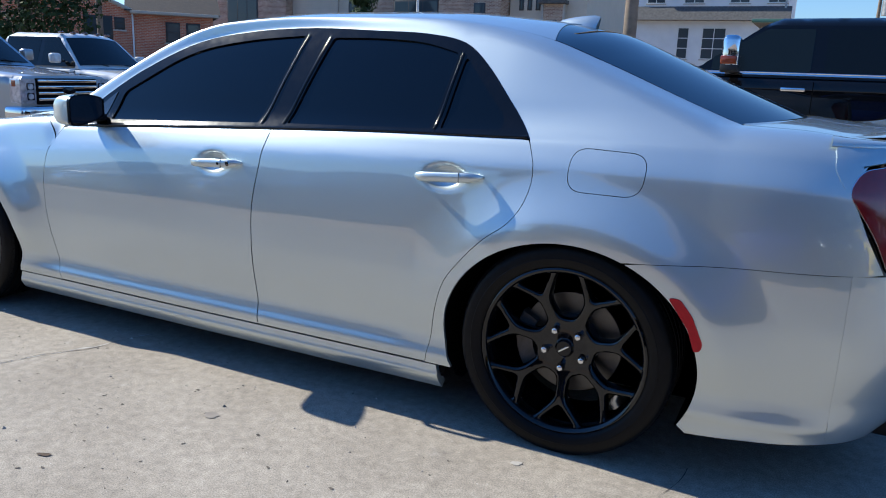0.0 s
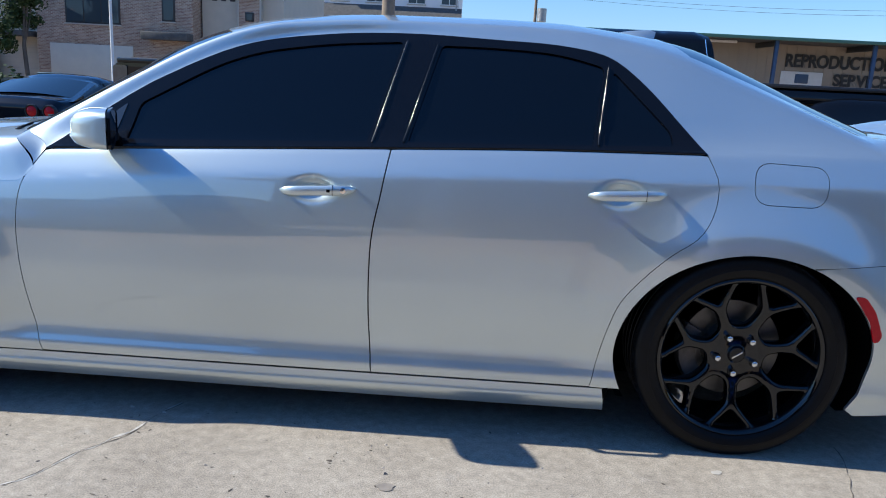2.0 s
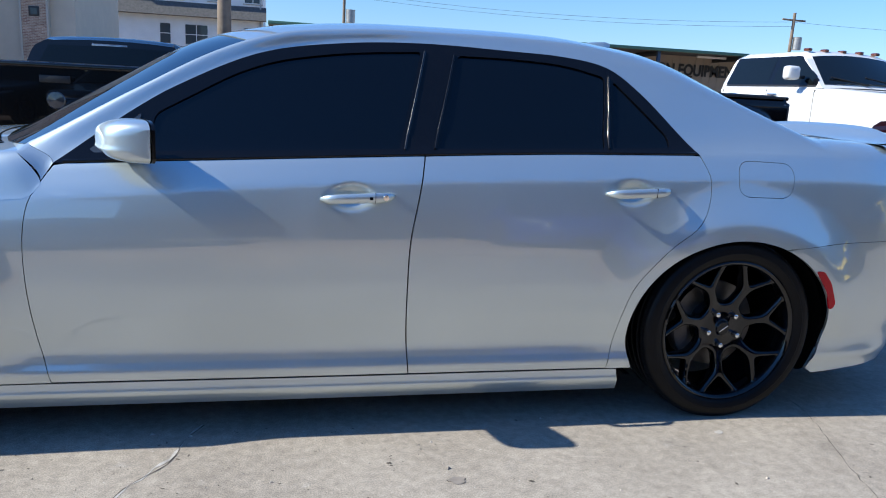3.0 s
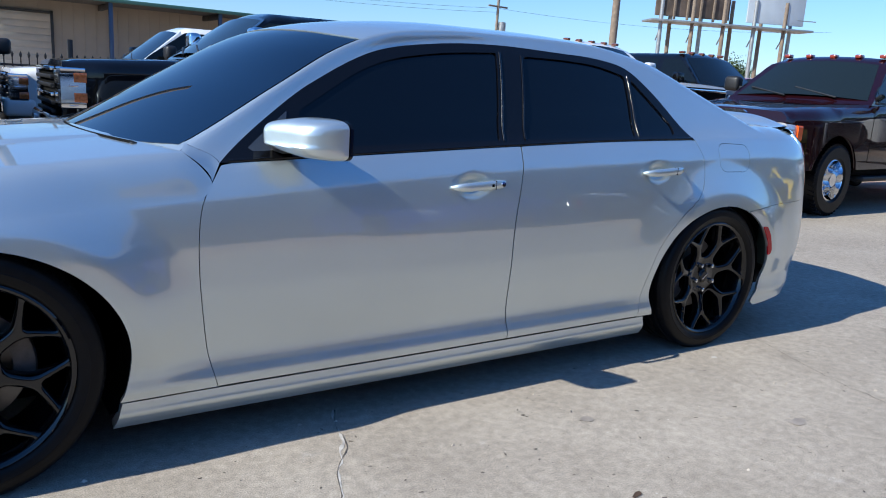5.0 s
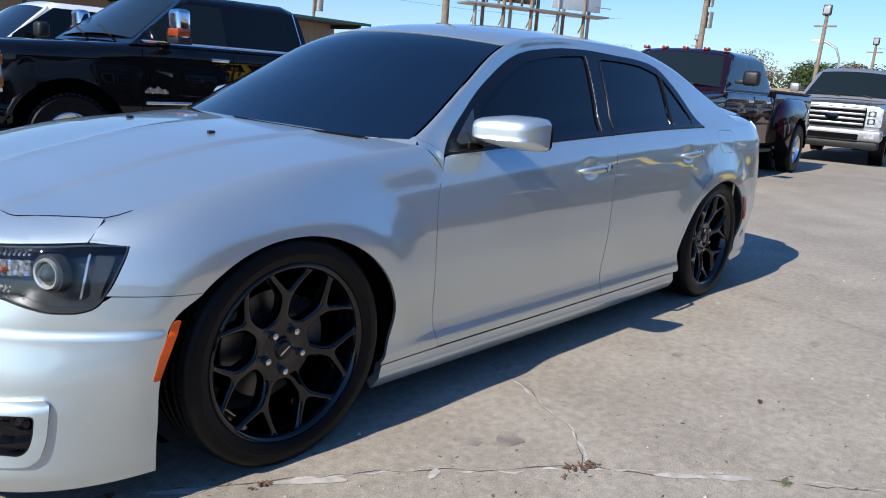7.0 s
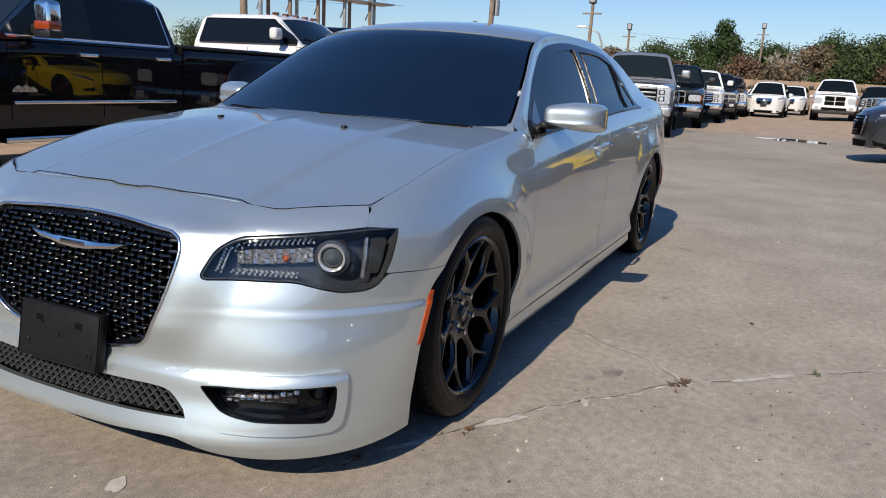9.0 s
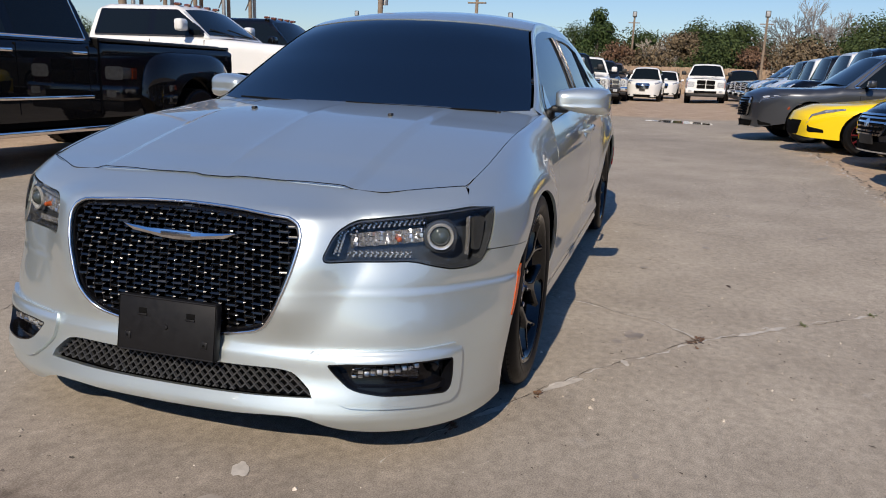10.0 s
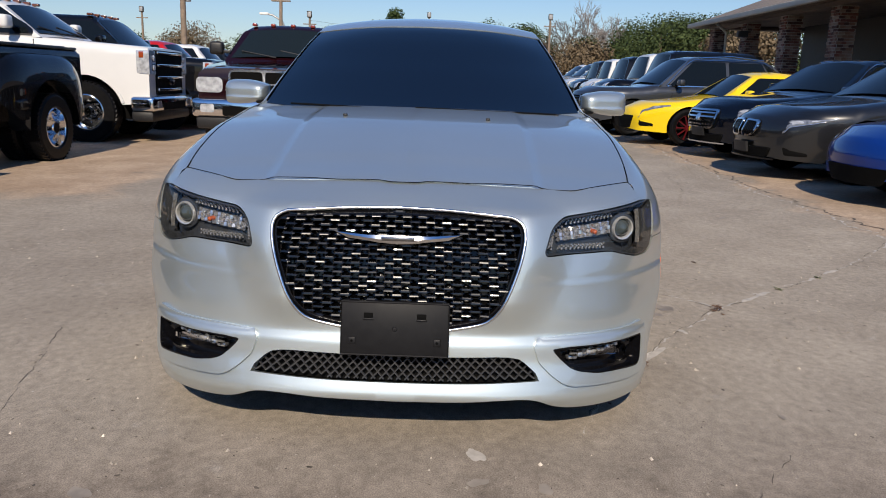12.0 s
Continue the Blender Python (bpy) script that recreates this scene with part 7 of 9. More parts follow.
    if dually:
        ea, eb = 1.0, bed_z - 0.08 - hub
        rim_ = [(wb - ea * math.copysign(abs(math.cos(q)) ** 0.5, math.cos(q)), hub + eb * math.sin(q) ** 0.5) for q in np.linspace(0.16, math.pi - 0.16, 30)]
        fo = np.array(arc(wb, hub, ar + 0.02, 0, 180, 24) + rim_)
        for s in (1, -1):
            V, F, loop = fill_sheet(fo, 0.035)
            e = np.clip(((V[:, 0] - wb) / ea) ** 4 + ((V[:, 1] - hub) / eb) ** 4, 0, 1)
            yy = w - 0.015 + 0.20 * (1 - e) ** 0.6
            A = np.stack([V[:, 0], -s * yy, V[:, 1]], 1)
            n = len(A)
            B = A.copy()
            B[:, 1] = -s * (w - 0.05)
            m_ = len(loop)
            faces = [tuple(f) for f in F] + [(loop[i], loop[(i + 1) % m_], n + (i + 1) % m_, n + i) for i in range(m_)]
            me = mesh_of("rear_fender", list(A) + [B[i] for i in loop], faces, col)
            bm = bmesh.new()
            bm.from_mesh(me)
            bmesh.ops.recalc_face_normals(bm, faces=bm.faces)
            bm.to_mesh(me)
            bm.free()
            part("rear_fender", sharp(me, 50), car)
    return car


def road_car(label, m, col, kind="sedan", wb=2.95, w=0.93, hub=0.34, tr=0.345, front=0.85, rear=1.05, belt=0.95, hood_z=0.78, roof=1.45, cabin=(0.55, 1.35, 2.55, 3.35), glass=None, rim=None,
             face="bar", category="car", group="", low_trim=None, rails=None, lamp_z=None, name="sedan_car", style="spoke", cap=None, split=None, mouth=(0.27, 0.50), round_tail=False):
    """A car of two or three boxes: sedan, coupe, estate or off-roader by its numbers. cabin: base and top of the windscreen, end of roof, foot of the rear window."""
    car = empty(name, m, label, category, group)
    glass, rim = glass or GLASS_CAR, rim or ALLOY
    ar = tr + 0.045
    xr = wb + rear
    c0, c1, c2, c3 = cabin
    sill = 0.22 if kind != "suv" else 0.34
    deck = belt + 0.03
    nz = hood_z - 0.14
    soft = [(-front, nz - 0.14), (-front + 0.06, nz), (-front + 0.30, hood_z - 0.02), (c0 - 0.3, belt - 0.05), (c0, belt), (c3 - 0.1, deck), (xr - 0.12, deck - 0.02), (xr, deck - 0.14)]
    a_f = math.degrees(math.asin(max(-1, (sill - hub) / ar)))
    body = [(-front + 0.03, 0.24), (-front, 0.42)] + soft + [(xr - 0.02, 0.45), (xr - 0.10, sill + 0.06), (wb + ar + 0.02, sill + 0.03)]
    body += arc(wb, hub, ar, a_f, 180 - a_f) + arc(0, hub, ar, a_f, 180 - a_f)
    taper = lambda x: 0.20 * sstep(x, 0.0, -front) ** 1.5 + 0.20 * (1 - np.sqrt(1 - np.clip((0.40 - front - x) / 0.41, 0, 0.995) ** 2)) + 0.14 * sstep(x, wb + 0.1, xr) ** 1.5
    bow_x = lambda x: (0.15 if face != "slots" else 0.04) * float(sstep(x, -front + 0.75, -front + 0.05))
    pillow("body", body, w, soft[1:], 0.16, col, car, 0.06, 0.0, crown=0.03, waist=0.10, pinch=taper, bow=bow_x)
    soft_np = np.asarray(soft, float)

    def skin(x, z):
        t = max(0.0, 1 - float(edge_dist(soft_np[1:], np.array([[x, z]]))[0]) / 0.16)
        return w - 0.12 * (1 - math.sqrt(max(0, 1 - t * t))) - 0.10 * max(0, 0.75 - z) ** 1.5 - float(taper(np.array([x]))[0])

    nose_line = [(0.24, -front + 0.03), (0.42, -front), (nz - 0.14, -front), (nz, -front + 0.06), (hood_z - 0.02, -front + 0.30)]

    def ahead(y, z):
        """Where the curved front face lies at this breadth and height."""
        x = float(np.interp(z, [q[0] for q in nose_line], [q[1] for q in nose_line]))
        return x - bow_x(x) * max(0.0, 1 - (y / max(0.3, skin(x, z))) ** 2)

    top_z = lambda x: float(np.interp(x, soft_np[:, 0], soft_np[:, 1])) - 0.015
    part("chassis", box_mesh("chassis", (-front + 0.3, xr - 0.25, -w + 0.28, w - 0.28, 0.22, 0.62), DARK_VOID), car)
    part("floor_pan", box_mesh("floor_pan", (ar + 0.03, wb - ar - 0.03, -w + 0.08, w - 0.08, sill - 0.04, sill + 0.2), low_trim or DARK_VOID), car)
    lean = 0.50 if kind != "suv" else 0.36
    wc = w - 0.07
    top = [(c1 - 0.08, roof - 0.05), (c1 + 0.12, roof - 0.012), ((c1 + c2) / 2, roof), (c2 - 0.1, roof - 0.02), (c2 + 0.05, roof - 0.07)]
    cab = [(c0, belt - 0.04)] + top + [(c3, deck - 0.04)]
    pillow("cabin", cab, wc, top, 0.16, col if not split else split, car, 0.07, lean, belt, crown=0.035)
    z0 = belt + 0.02
    z1 = roof - 0.09
    t0 = lambda z: c0 + (c1 - 0.08 - c0) * (z - belt + 0.04) / (roof - 0.05 - belt + 0.04)
    t1 = lambda z: c3 + (c2 + 0.05 - c3) * (z - deck + 0.04) / (roof - 0.07 - deck + 0.04)
    mid = (c0 + c3) / 2 + 0.02 if kind != "coupe" else c2 - 0.05
    for s in (1, -1):
        side_sheet("window", [(t0(z0) + 0.20, z0), (mid - 0.04, z0), (mid - 0.04, z1), (t0(z1) + 0.12, z1)], wc, lean, belt, glass, car, s, r=0.03)
        side_sheet("window", [(mid + 0.03, z0), (t1(z0) - (0.22 if kind != "suv" else 0.5), z0 + 0.02), (t1(z1) - 0.22, z1), (mid + 0.03, z1)], wc, lean, belt, glass, car, s, r=0.04)
        if kind == "suv":
            side_sheet("quarter_window", [(t1(z0) - 0.44, z0 + 0.02), (t1(z0) - 0.16, z0 + 0.05), (t1(z1) - 0.14, z1), (t1(z1) - 0.18, z1)], wc, lean, belt, glass, car, s, r=0.02)
        if rails:
            dlo = [(t0(z0) + 0.12, z0 - 0.005), (t0(z1) + 0.08, z1 + 0.01), (c1 + 0.25, roof - 0.062), ((c1 + c2) / 2, roof - 0.055), (t1(z1) - 0.16, z1 + 0.012), (t1(z0) - 0.14, z0)]
            P_ = np.array(dlo)
            P_ = spline(P_, 0.06)
            part("window_trim", tube("window_trim", [(q[0], -s * (wc - lean * max(0, q[1] - belt) + 0.010), q[1]) for q in P_], 0.011, rails, 6), car)
            part("roof_rail", tube("roof_rail", [(c1 + 0.1, -s * (wc - lean * (roof - belt) + 0.02), roof - 0.02), ((c1 + c2) / 2, -s * (wc - lean * (roof - belt) + 0.03), roof + 0.03), (c2 - 0.1, -s * (wc - lean * (roof - belt) + 0.02), roof - 0.03)], 0.018, rails, 8), car)
        side_sheet("belt_moulding", [(t0(z0) + 0.14, z0 - 0.03), (t1(z0) - 0.2, z0 - 0.025), (t1(z0) - 0.2, z0 - 0.008), (t0(z0) + 0.14, z0 - 0.008)], wc, lean, belt, rails or BLACK_PLASTIC, car, s, 0.008, 0.02, r=0.002)
        for x in (c0 + 0.30, mid):
            part("door_gap", box_mesh("door_gap", (x, x + 0.007, -s * (w - 0.05), -s * (w + 0.0015), sill + 0.12, belt - 0.14), DARK_VOID), car)
        for x in ((mid - 0.25, c3 - 0.62) if kind != "coupe" else (mid - 0.28,)):
            part("door_handle", box_mesh("door_handle", (x, x + 0.18, -s * (w - 0.03), -s * (w + 0.02), belt - 0.19, belt - 0.16), rails or col, 0.010), car)
        if round_tail:
            for yl in (w - 0.26, w - 0.53):
                rl = part("tail_lamp", lathe("tail_lamp", [(0.0005, -0.02), (0.070, -0.012), (0.082, 0.0), (0.084, 0.06)], MARKER_RED, 24), car, "", Matrix.Translation((xr + 0.012, s * yl, deck - 0.19)) @ Matrix.Rotation(radians(90), 4, "Z"))
                part("lamp_ring", lathe("lamp_ring", [(0.083, -0.016), (0.100, -0.020), (0.106, 0.0), (0.106, 0.05)], BLACK_PLASTIC, 24), rl, "", Matrix.Identity(4))
        else:
            plate("tail_lamp", s * (w - 0.42), s * (w - 0.13), deck - 0.26, deck - 0.10, xr - 0.10, 0.10, RED_LENS, car, 0.03)
    f = lambda t: (c0 + (c1 - 0.08 - c0) * t, belt - 0.04 + (roof - 0.05 - belt + 0.04) * t)
    g = lambda t: (c3 + (c2 + 0.05 - c3) * t, deck - 0.04 + (roof - 0.07 - deck + 0.04) * t)
    slanted("windscreen", f(0.10), f(0.94), wc - 0.09, wc - lean * (roof - belt) - 0.06, glass, car)
    slanted("rear_window", g(0.16), g(0.92), wc - 0.12, wc - lean * (roof - belt) - 0.06, glass, car)
    fx = -front
    lz = lamp_z or nz - 0.06
    if face in ("bar", "wide"):
        k = 0.37 if face == "bar" else 0.43
        zt_, zb_ = (nz - 0.005, nz - 0.29) if face == "bar" else (nz - 0.03, nz - 0.40)
        o = rounded([(-k + 0.06, zb_), (k - 0.06, zb_), (k, (zb_ + zt_) / 2 + 0.03), (k - 0.02, zt_), (-k + 0.02, zt_), (-k, (zb_ + zt_) / 2 + 0.03)], 0.05, 0.03)
        gr = front_sheet("grille", o, ahead, DARK_VOID, car, 0.034)
        front_sheet("grille_surround", o, ahead, CHROME if face == "bar" else SATIN_CHROME, gr, 0.052, [inset(o, 0.026 if face == "bar" else 0.014)])
        n_ = 4 if face == "bar" else 6
        for i in range(n_):
            zz = zb_ + (zt_ - zb_) * (i + 1) / (n_ + 1)
            front_sheet("grille_bar", np.array([(-k + 0.05, zz - 0.011), (k - 0.05, zz - 0.011), (k - 0.05, zz + 0.011), (-k + 0.05, zz + 0.011)]), ahead, CHROME if face == "bar" else SATIN_BLACK, gr, 0.046)
        front_sheet("badge", np.array([(0.055 * math.cos(q), (zb_ + zt_) / 2 + 0.02 + 0.055 * math.sin(q)) for q in np.linspace(0, 5.9, 16)]), ahead, CHROME, gr, 0.058)
    elif face == "kidney":
        for s in (1, -1):
            o = rounded([(s * 0.025, nz - 0.215), (s * 0.20, nz - 0.215), (s * 0.285, nz - 0.13), (s * 0.265, nz - 0.015), (s * 0.04, nz - 0.005)], 0.045, 0.025)
            gr = front_sheet("grille", o, ahead, DARK_VOID, car, 0.034)
            front_sheet("grille_surround", o, ahead, CHROME, gr, 0.054, [inset(o, 0.020)])
            for i in range(6):
                yy = s * (0.06 + i * 0.034)
                front_sheet("grille_slat", np.array([(yy - 0.006, nz - 0.19), (yy + 0.006, nz - 0.19), (yy + 0.006, nz - 0.03), (yy - 0.006, nz - 0.03)]), ahead, GLOSS_BLACK, gr, 0.046)
    elif face == "low":
        o = rounded([(-0.34, mouth[0]), (0.34, mouth[0]), (0.45, mouth[1]), (-0.45, mouth[1])], 0.05, 0.03)
        front_sheet("grille", o, ahead, DARK_VOID, car, 0.010)
    elif face == "slots":
        for i in range(7):
            yy = -0.33 + i * 0.11
            front_sheet("grille_slot", rounded([(yy - 0.03, lz - 0.14), (yy + 0.03, lz - 0.14), (yy + 0.03, lz + 0.12), (yy - 0.03, lz + 0.12)], 0.025, 0.03), ahead, DARK_VOID, car, 0.006)
    for s in (1, -1):
        if face == "slots":
            front_sheet("headlamp", np.array([(s * 0.52 + 0.095 * math.cos(q), lz + 0.095 * math.sin(q)) for q in np.linspace(0, 5.9, 18)]), ahead, HEADLAMP, car, 0.020)
            continue
        a, b = fx + 0.012, fx + 0.50
        lo = lambda u: min(lz - 0.045 + 0.13 * u, top_z(a + (b - a) * u) - 0.03)
        hi = lambda u: min(lz + 0.055 + 0.055 * u, top_z(a + (b - a) * u))
        hl = wrap_sheet("headlamp", skin, a, b, lo, hi, LAMP_SMOKE if face == "wide" else LAMP_CLEAR, car, s, 0.006, 14)
        wrap_sheet("lamp_strip", skin, a + 0.01, b - 0.12, lambda u: lo(u * 0.74) + 0.010, lambda u: lo(u * 0.74) + 0.026, LAMP_OPTIC, hl, s, 0.010, 10)
        for u0, u1 in ((0.12, 0.36), (0.44, 0.66)):
            c0_, c1_ = a + (b - a) * u0, a + (b - a) * u1
            wrap_sheet("lens", skin, c0_, c1_, lambda v: lo(u0 + (u1 - u0) * v) + 0.030, lambda v: max(lo(u0 + (u1 - u0) * v) + 0.034, hi(u0 + (u1 - u0) * v) - 0.012), HEADLAMP, hl, s, 0.010, 6)
        vz = (0.27, 0.38) if face != "low" else (0.30, 0.43)
        wrap_sheet("air_intake", skin, fx + 0.03, fx + 0.26, lambda u: vz[0] + 0.01 * u, lambda u: vz[1] - 0.05 * u, DARK_VOID, car, s, 0.006, 8)
        if face in ("bar", "kidney", "wide"):
            wrap_sheet("side_marker", skin, fx + 0.46, fx + 0.53, lambda u: lz - 0.22 + 0.05 * u, lambda u: lz - 0.14 + 0.05 * u, MIRROR_AMBER, car, s, 0.004, 3)
    if face in ("bar", "kidney", "wide"):
        front_sheet("air_intake", rounded([(-0.40, 0.25), (0.40, 0.25), (0.46, 0.36), (-0.46, 0.36)], 0.03, 0.03), ahead, DARK_VOID, car, 0.024)
        front_sheet("lip", np.array([(-0.50, 0.225), (0.50, 0.225), (0.50, 0.243), (-0.50, 0.243)]), ahead, rails or GLOSS_BLACK, car, 0.036)
    if face in ("bar", "kidney"):
        front_sheet("plate_holder", np.array([(-0.15, nz - 0.40), (0.15, nz - 0.40), (0.15, nz - 0.28), (-0.15, nz - 0.28)]), ahead, BLACK_PLASTIC, car, 0.060)
    mirror_pair(car, c0 + 0.42, w - 0.02, belt + 0.07, (0.12, 0.18, 0.13), cap or col)
    for x in (0, wb):
        for s in (1, -1):
            wheel(car, x, w - 0.125, hub, tr, 0.225, rim, s, style, 0.72)
    return car


def front_sheet(name, outline, ahead, mat, parent, off=0.01, holes=(), thick=0.03):
    """A grille, bar or badge that follows the curved front face: an outline in breadth and height, with a closed rim."""
    V, F, loops = triangulate(np.asarray(outline, float), 0.05, holes)
    verts = [(ahead(y, z) - off, y, z) for y, z in V]
    faces = [tuple(f) for f in F]
    for L in loops:
        k, n = len(verts), len(L)
        verts += [(verts[i][0] + thick, verts[i][1], verts[i][2]) for i in L]
        faces += [(L[i], L[(i + 1) % n], k + (i + 1) % n, k + i) for i in range(n)]
    bm = bmesh.new()
    vs = [bm.verts.new(v) for v in verts]
    for f in faces:
        bm.faces.new([vs[i] for i in f])
    return part(name, bm_mesh(name, bm, mat, 40), parent)


def wrap_sheet(name, skin, xa, xb, lo, hi, mat, parent, side, off=0.006, n=10):
    """A lamp glass or vent that follows the body's skin round the corner of the nose, with a closed rim."""
    V, F, k = [], [], 4
    for i in range(n + 1):
        u = i / n
        x = xa + (xb - xa) * u
        for j in range(k):
            z = lo(u) + (hi(u) - lo(u)) * j / (k - 1)
            d = off if 0 < j < k - 1 and 0 < i < n else off - 0.012
            V.append((x, -side * (skin(x, z) + d), z))
    for i in range(n):
        for j in range(k - 1):
            f = (i * k + j, i * k + j + 1, (i + 1) * k + j + 1, (i + 1) * k + j)
            F.append(f if side < 0 else f[::-1])
    return part(name, sharp(mesh_of(name, V, F, mat), 60), parent)


def spot(x, y, heading):
    """Where a vehicle's front axle stands, and the way it points in degrees from +x."""
    return pose(x, y, float(lot_height(x, y)), 0, 0, heading - 180)


ROW = "trucks parked in a row"
pickup("black heavy-duty crew cab pickup with chrome mirrors and dual rear wheels", spot(0.27, 5.96, 180), P_BLACK, wb=4.64, w=1.0, face="gm", dually=True, trim=CHROME, rim=CHROME, cab_end=2.92, front=0.78, rear=1.05, roof=1.93, bed_z=1.40, hood_z=(1.28, 1.345), hub=0.41, tr=0.42, group=ROW, glass=GLASS_CLEAR)
pickup("white heavy-duty crew cab pickup with chrome grille and wheels", spot(8.40, 5.66, 272), P_WHITE, wb=4.0, face="ford", lamps=ROOF_LAMP, rim=CHROME, hub=0.47, tr=0.48, roof=2.16, hood_z=(1.50, 1.59), sill=0.60, bed_z=1.5, group=ROW)
pickup("maroon quad cab pickup with amber roof lamps and dual rear wheels", spot(6.72, 2.42, 183), P_MAROON, wb=4.08, w=0.98, face="ram", lamps=plain("red_lamp", (0.22, 0.03, 0.015), 0.2, 0, 0.1, 40, coat=1), dually=True, rim=CHROME, hub=0.41, tr=0.40, roof=1.84, hood_z=(1.15, 1.25), quad=True, cab_end=2.95, bed_z=1.33, glass=GLASS_CLEAR, group=ROW)
pickup("silver lifted crew cab pickup with large black tyres", spot(15.3, 2.05, 187), P_SILVER, wb=3.68, face="ford", chrome=P_SILVER, hub=0.46, tr=0.46, roof=2.02, hood_z=(1.22, 1.32), sill=0.62, rim=SATIN_BLACK, style="spoke", glass=GLASS_CLEAR, group=ROW)
pickup("white crew cab pickup with chrome bumper behind the black truck", spot(0.30, 9.6, 180), P_WHITE, wb=4.0, face="gm", group=ROW, roof=1.88)
pickup("black crew cab pickup seen from its tailgate", spot(-1.89, 9.28, 86), P_BLACK, wb=3.56, face="ram", rim=ALLOY, roof=1.66, rear=1.18, bed_z=1.325, hood_z=(1.10, 1.20), group=ROW, hub=0.39, tr=0.40)
pickup("silver heavy-duty pickup with a chrome barred grille", spot(-9.8, 5.15, 8), P_SILVER, wb=4.0, face="ford", low=P_BROWN, lamps=ROOF_LAMP, roof=2.0, hood_z=(1.2, 1.31), group=ROW)
pickup("pearl white heavy-duty pickup behind the silver one", spot(-11.2, 8.85, 4), P_WHITE, wb=4.0, face="ford", lamps=ROOF_LAMP, roof=2.0, group=ROW)
for i, (x, y, col, face, lab) in enumerate([(21.2, 2.05, P_BLACK, "ram", "black pickup with dark wheels"), (26.4, 1.95, P_WHITE, "ford", "white crew cab pickup"), (31.4, 1.85, P_CHARCOAL, "gm", "charcoal crew cab pickup"), (36.4, 1.8, P_BROWN, "ford", "bronze crew cab pickup"), (41.6, 2.2, P_WHITE, "gm", "white crew cab pickup")]):
    pickup(lab, spot(x, y, 186), col, face=face, hub=0.42, tr=0.43, group=ROW, glass=GLASS_CLEAR if i < 2 else None, sill=0.58)
pickup("white lifted crew cab pickup facing the lane", spot(38.5, -3.1, 178), P_WHITE, face="ram", hub=0.46, tr=0.47, sill=0.62, rim=SATIN_BLACK, style="spoke", chrome=P_WHITE, hood_z=(1.22, 1.32), roof=2.02)
SUV = dict(kind="suv", belt=1.10, hood_z=1.10, hub=0.39, tr=0.39, cabin=(0.62, 1.35, 3.35, 3.62), category="suv", name="suv_car")
road_car("white off-road wagon facing the lane", spot(38.6, 0.05, 178), P_WHITE, wb=2.79, w=0.95, roof=1.78, face="bar", lamp_z=0.92, **SUV)
for x, y, h in ((48.5, 1.0, 170), (47.0, -0.9, 176)):
    road_car("white estate car at the far end of the lane", spot(x, y, h), P_WHITE, wb=2.79, w=0.95, roof=1.72, face="bar", lamp_z=0.92, **SUV)
road_car("black wagon beside the white pickup", spot(44.0, -5.4, 178), P_BLACK, wb=2.9, w=0.97, roof=1.78, face="bar", lamp_z=0.92, **SUV)

RIGHT = "cars parked in a slanted row"
road_car("dark grey luxury crossover with chrome roof rails", spot(12.2, -3.75, 97), P_GREY, wb=2.82, w=0.945, roof=1.64, face="wide", kind="suv", belt=1.04, hood_z=0.98, hub=0.36, tr=0.365, front=0.88, rear=0.95, cabin=(0.50, 1.32, 2.95, 3.55), category="suv", name="suv_car", rails=CHROME, group=RIGHT, style="five", low_trim=P_SILVER)
road_car("bright yellow two-door coupe with black wheels", spot(9.65, -4.25, 92), P_YELLOW, kind="coupe", wb=2.57, w=0.89, hub=0.32, tr=0.325, front=0.83, rear=0.84, belt=0.86, hood_z=0.74, roof=1.30, cabin=(0.52, 1.25, 2.05, 3.0), face="low", rim=plain("red_rim", (0.12, 0.008, 0.012), 0.3, 0.3, 0.1, 20), group=RIGHT, style="many", name="coupe_car", lamp_z=0.60)
road_car("dark navy luxury sedan with a barred chrome grille", spot(7.15, -4.85, 104), P_NAVY, wb=3.16, w=0.95, roof=1.49, face="bar", group=RIGHT, rails=CHROME, hood_z=0.87, belt=0.99, front=0.86)
road_car("charcoal sedan with twin kidney grilles", spot(4.85, -4.68, 96), P_CHARCOAL, wb=2.97, w=0.93, roof=1.47, face="kidney", group=RIGHT, hood_z=0.83, belt=0.96, front=0.82)
road_car("blue low sports coupe with a wide dark mouth", spot(2.70, -5.00, 98), P_BLUE, kind="coupe", wb=2.71, w=0.94, hub=0.34, tr=0.34, front=0.98, rear=0.80, belt=0.86, hood_z=0.72, roof=1.23, cabin=(0.70, 1.45, 2.0, 3.2), face="low", group=RIGHT, name="coupe_car", lamp_z=0.58, mouth=(0.20, 0.36))
# unseen cars continuing the row, added to darken what the silver doors reflect
for x, col, lab in ((-3.3, P_BLACK, "unseen black sedan continuing the row, added for door reflections"), (-5.6, P_CHARCOAL, "unseen charcoal sedan continuing the row, added for door reflections"), (-7.9, P_NAVY, "unseen navy sedan continuing the row, added for door reflections")):
    road_car(lab, spot(x, -5.5, 98), col, wb=2.95, w=0.93, roof=1.46, face="bar", group=RIGHT, lamp_z=0.66, hood_z=0.82, belt=0.96, front=0.84)
road_car("black low sports car with round red tail lamps", spot(-6.55, 11.45, 91), P_NAVY, kind="coupe", round_tail=True, wb=2.69, w=0.92, hub=0.33, tr=0.33, front=1.0, rear=0.85, belt=0.86, hood_z=0.72, roof=1.22, cabin=(0.70, 1.45, 2.0, 3.2), face="low", group=ROW, name="coupe_car")
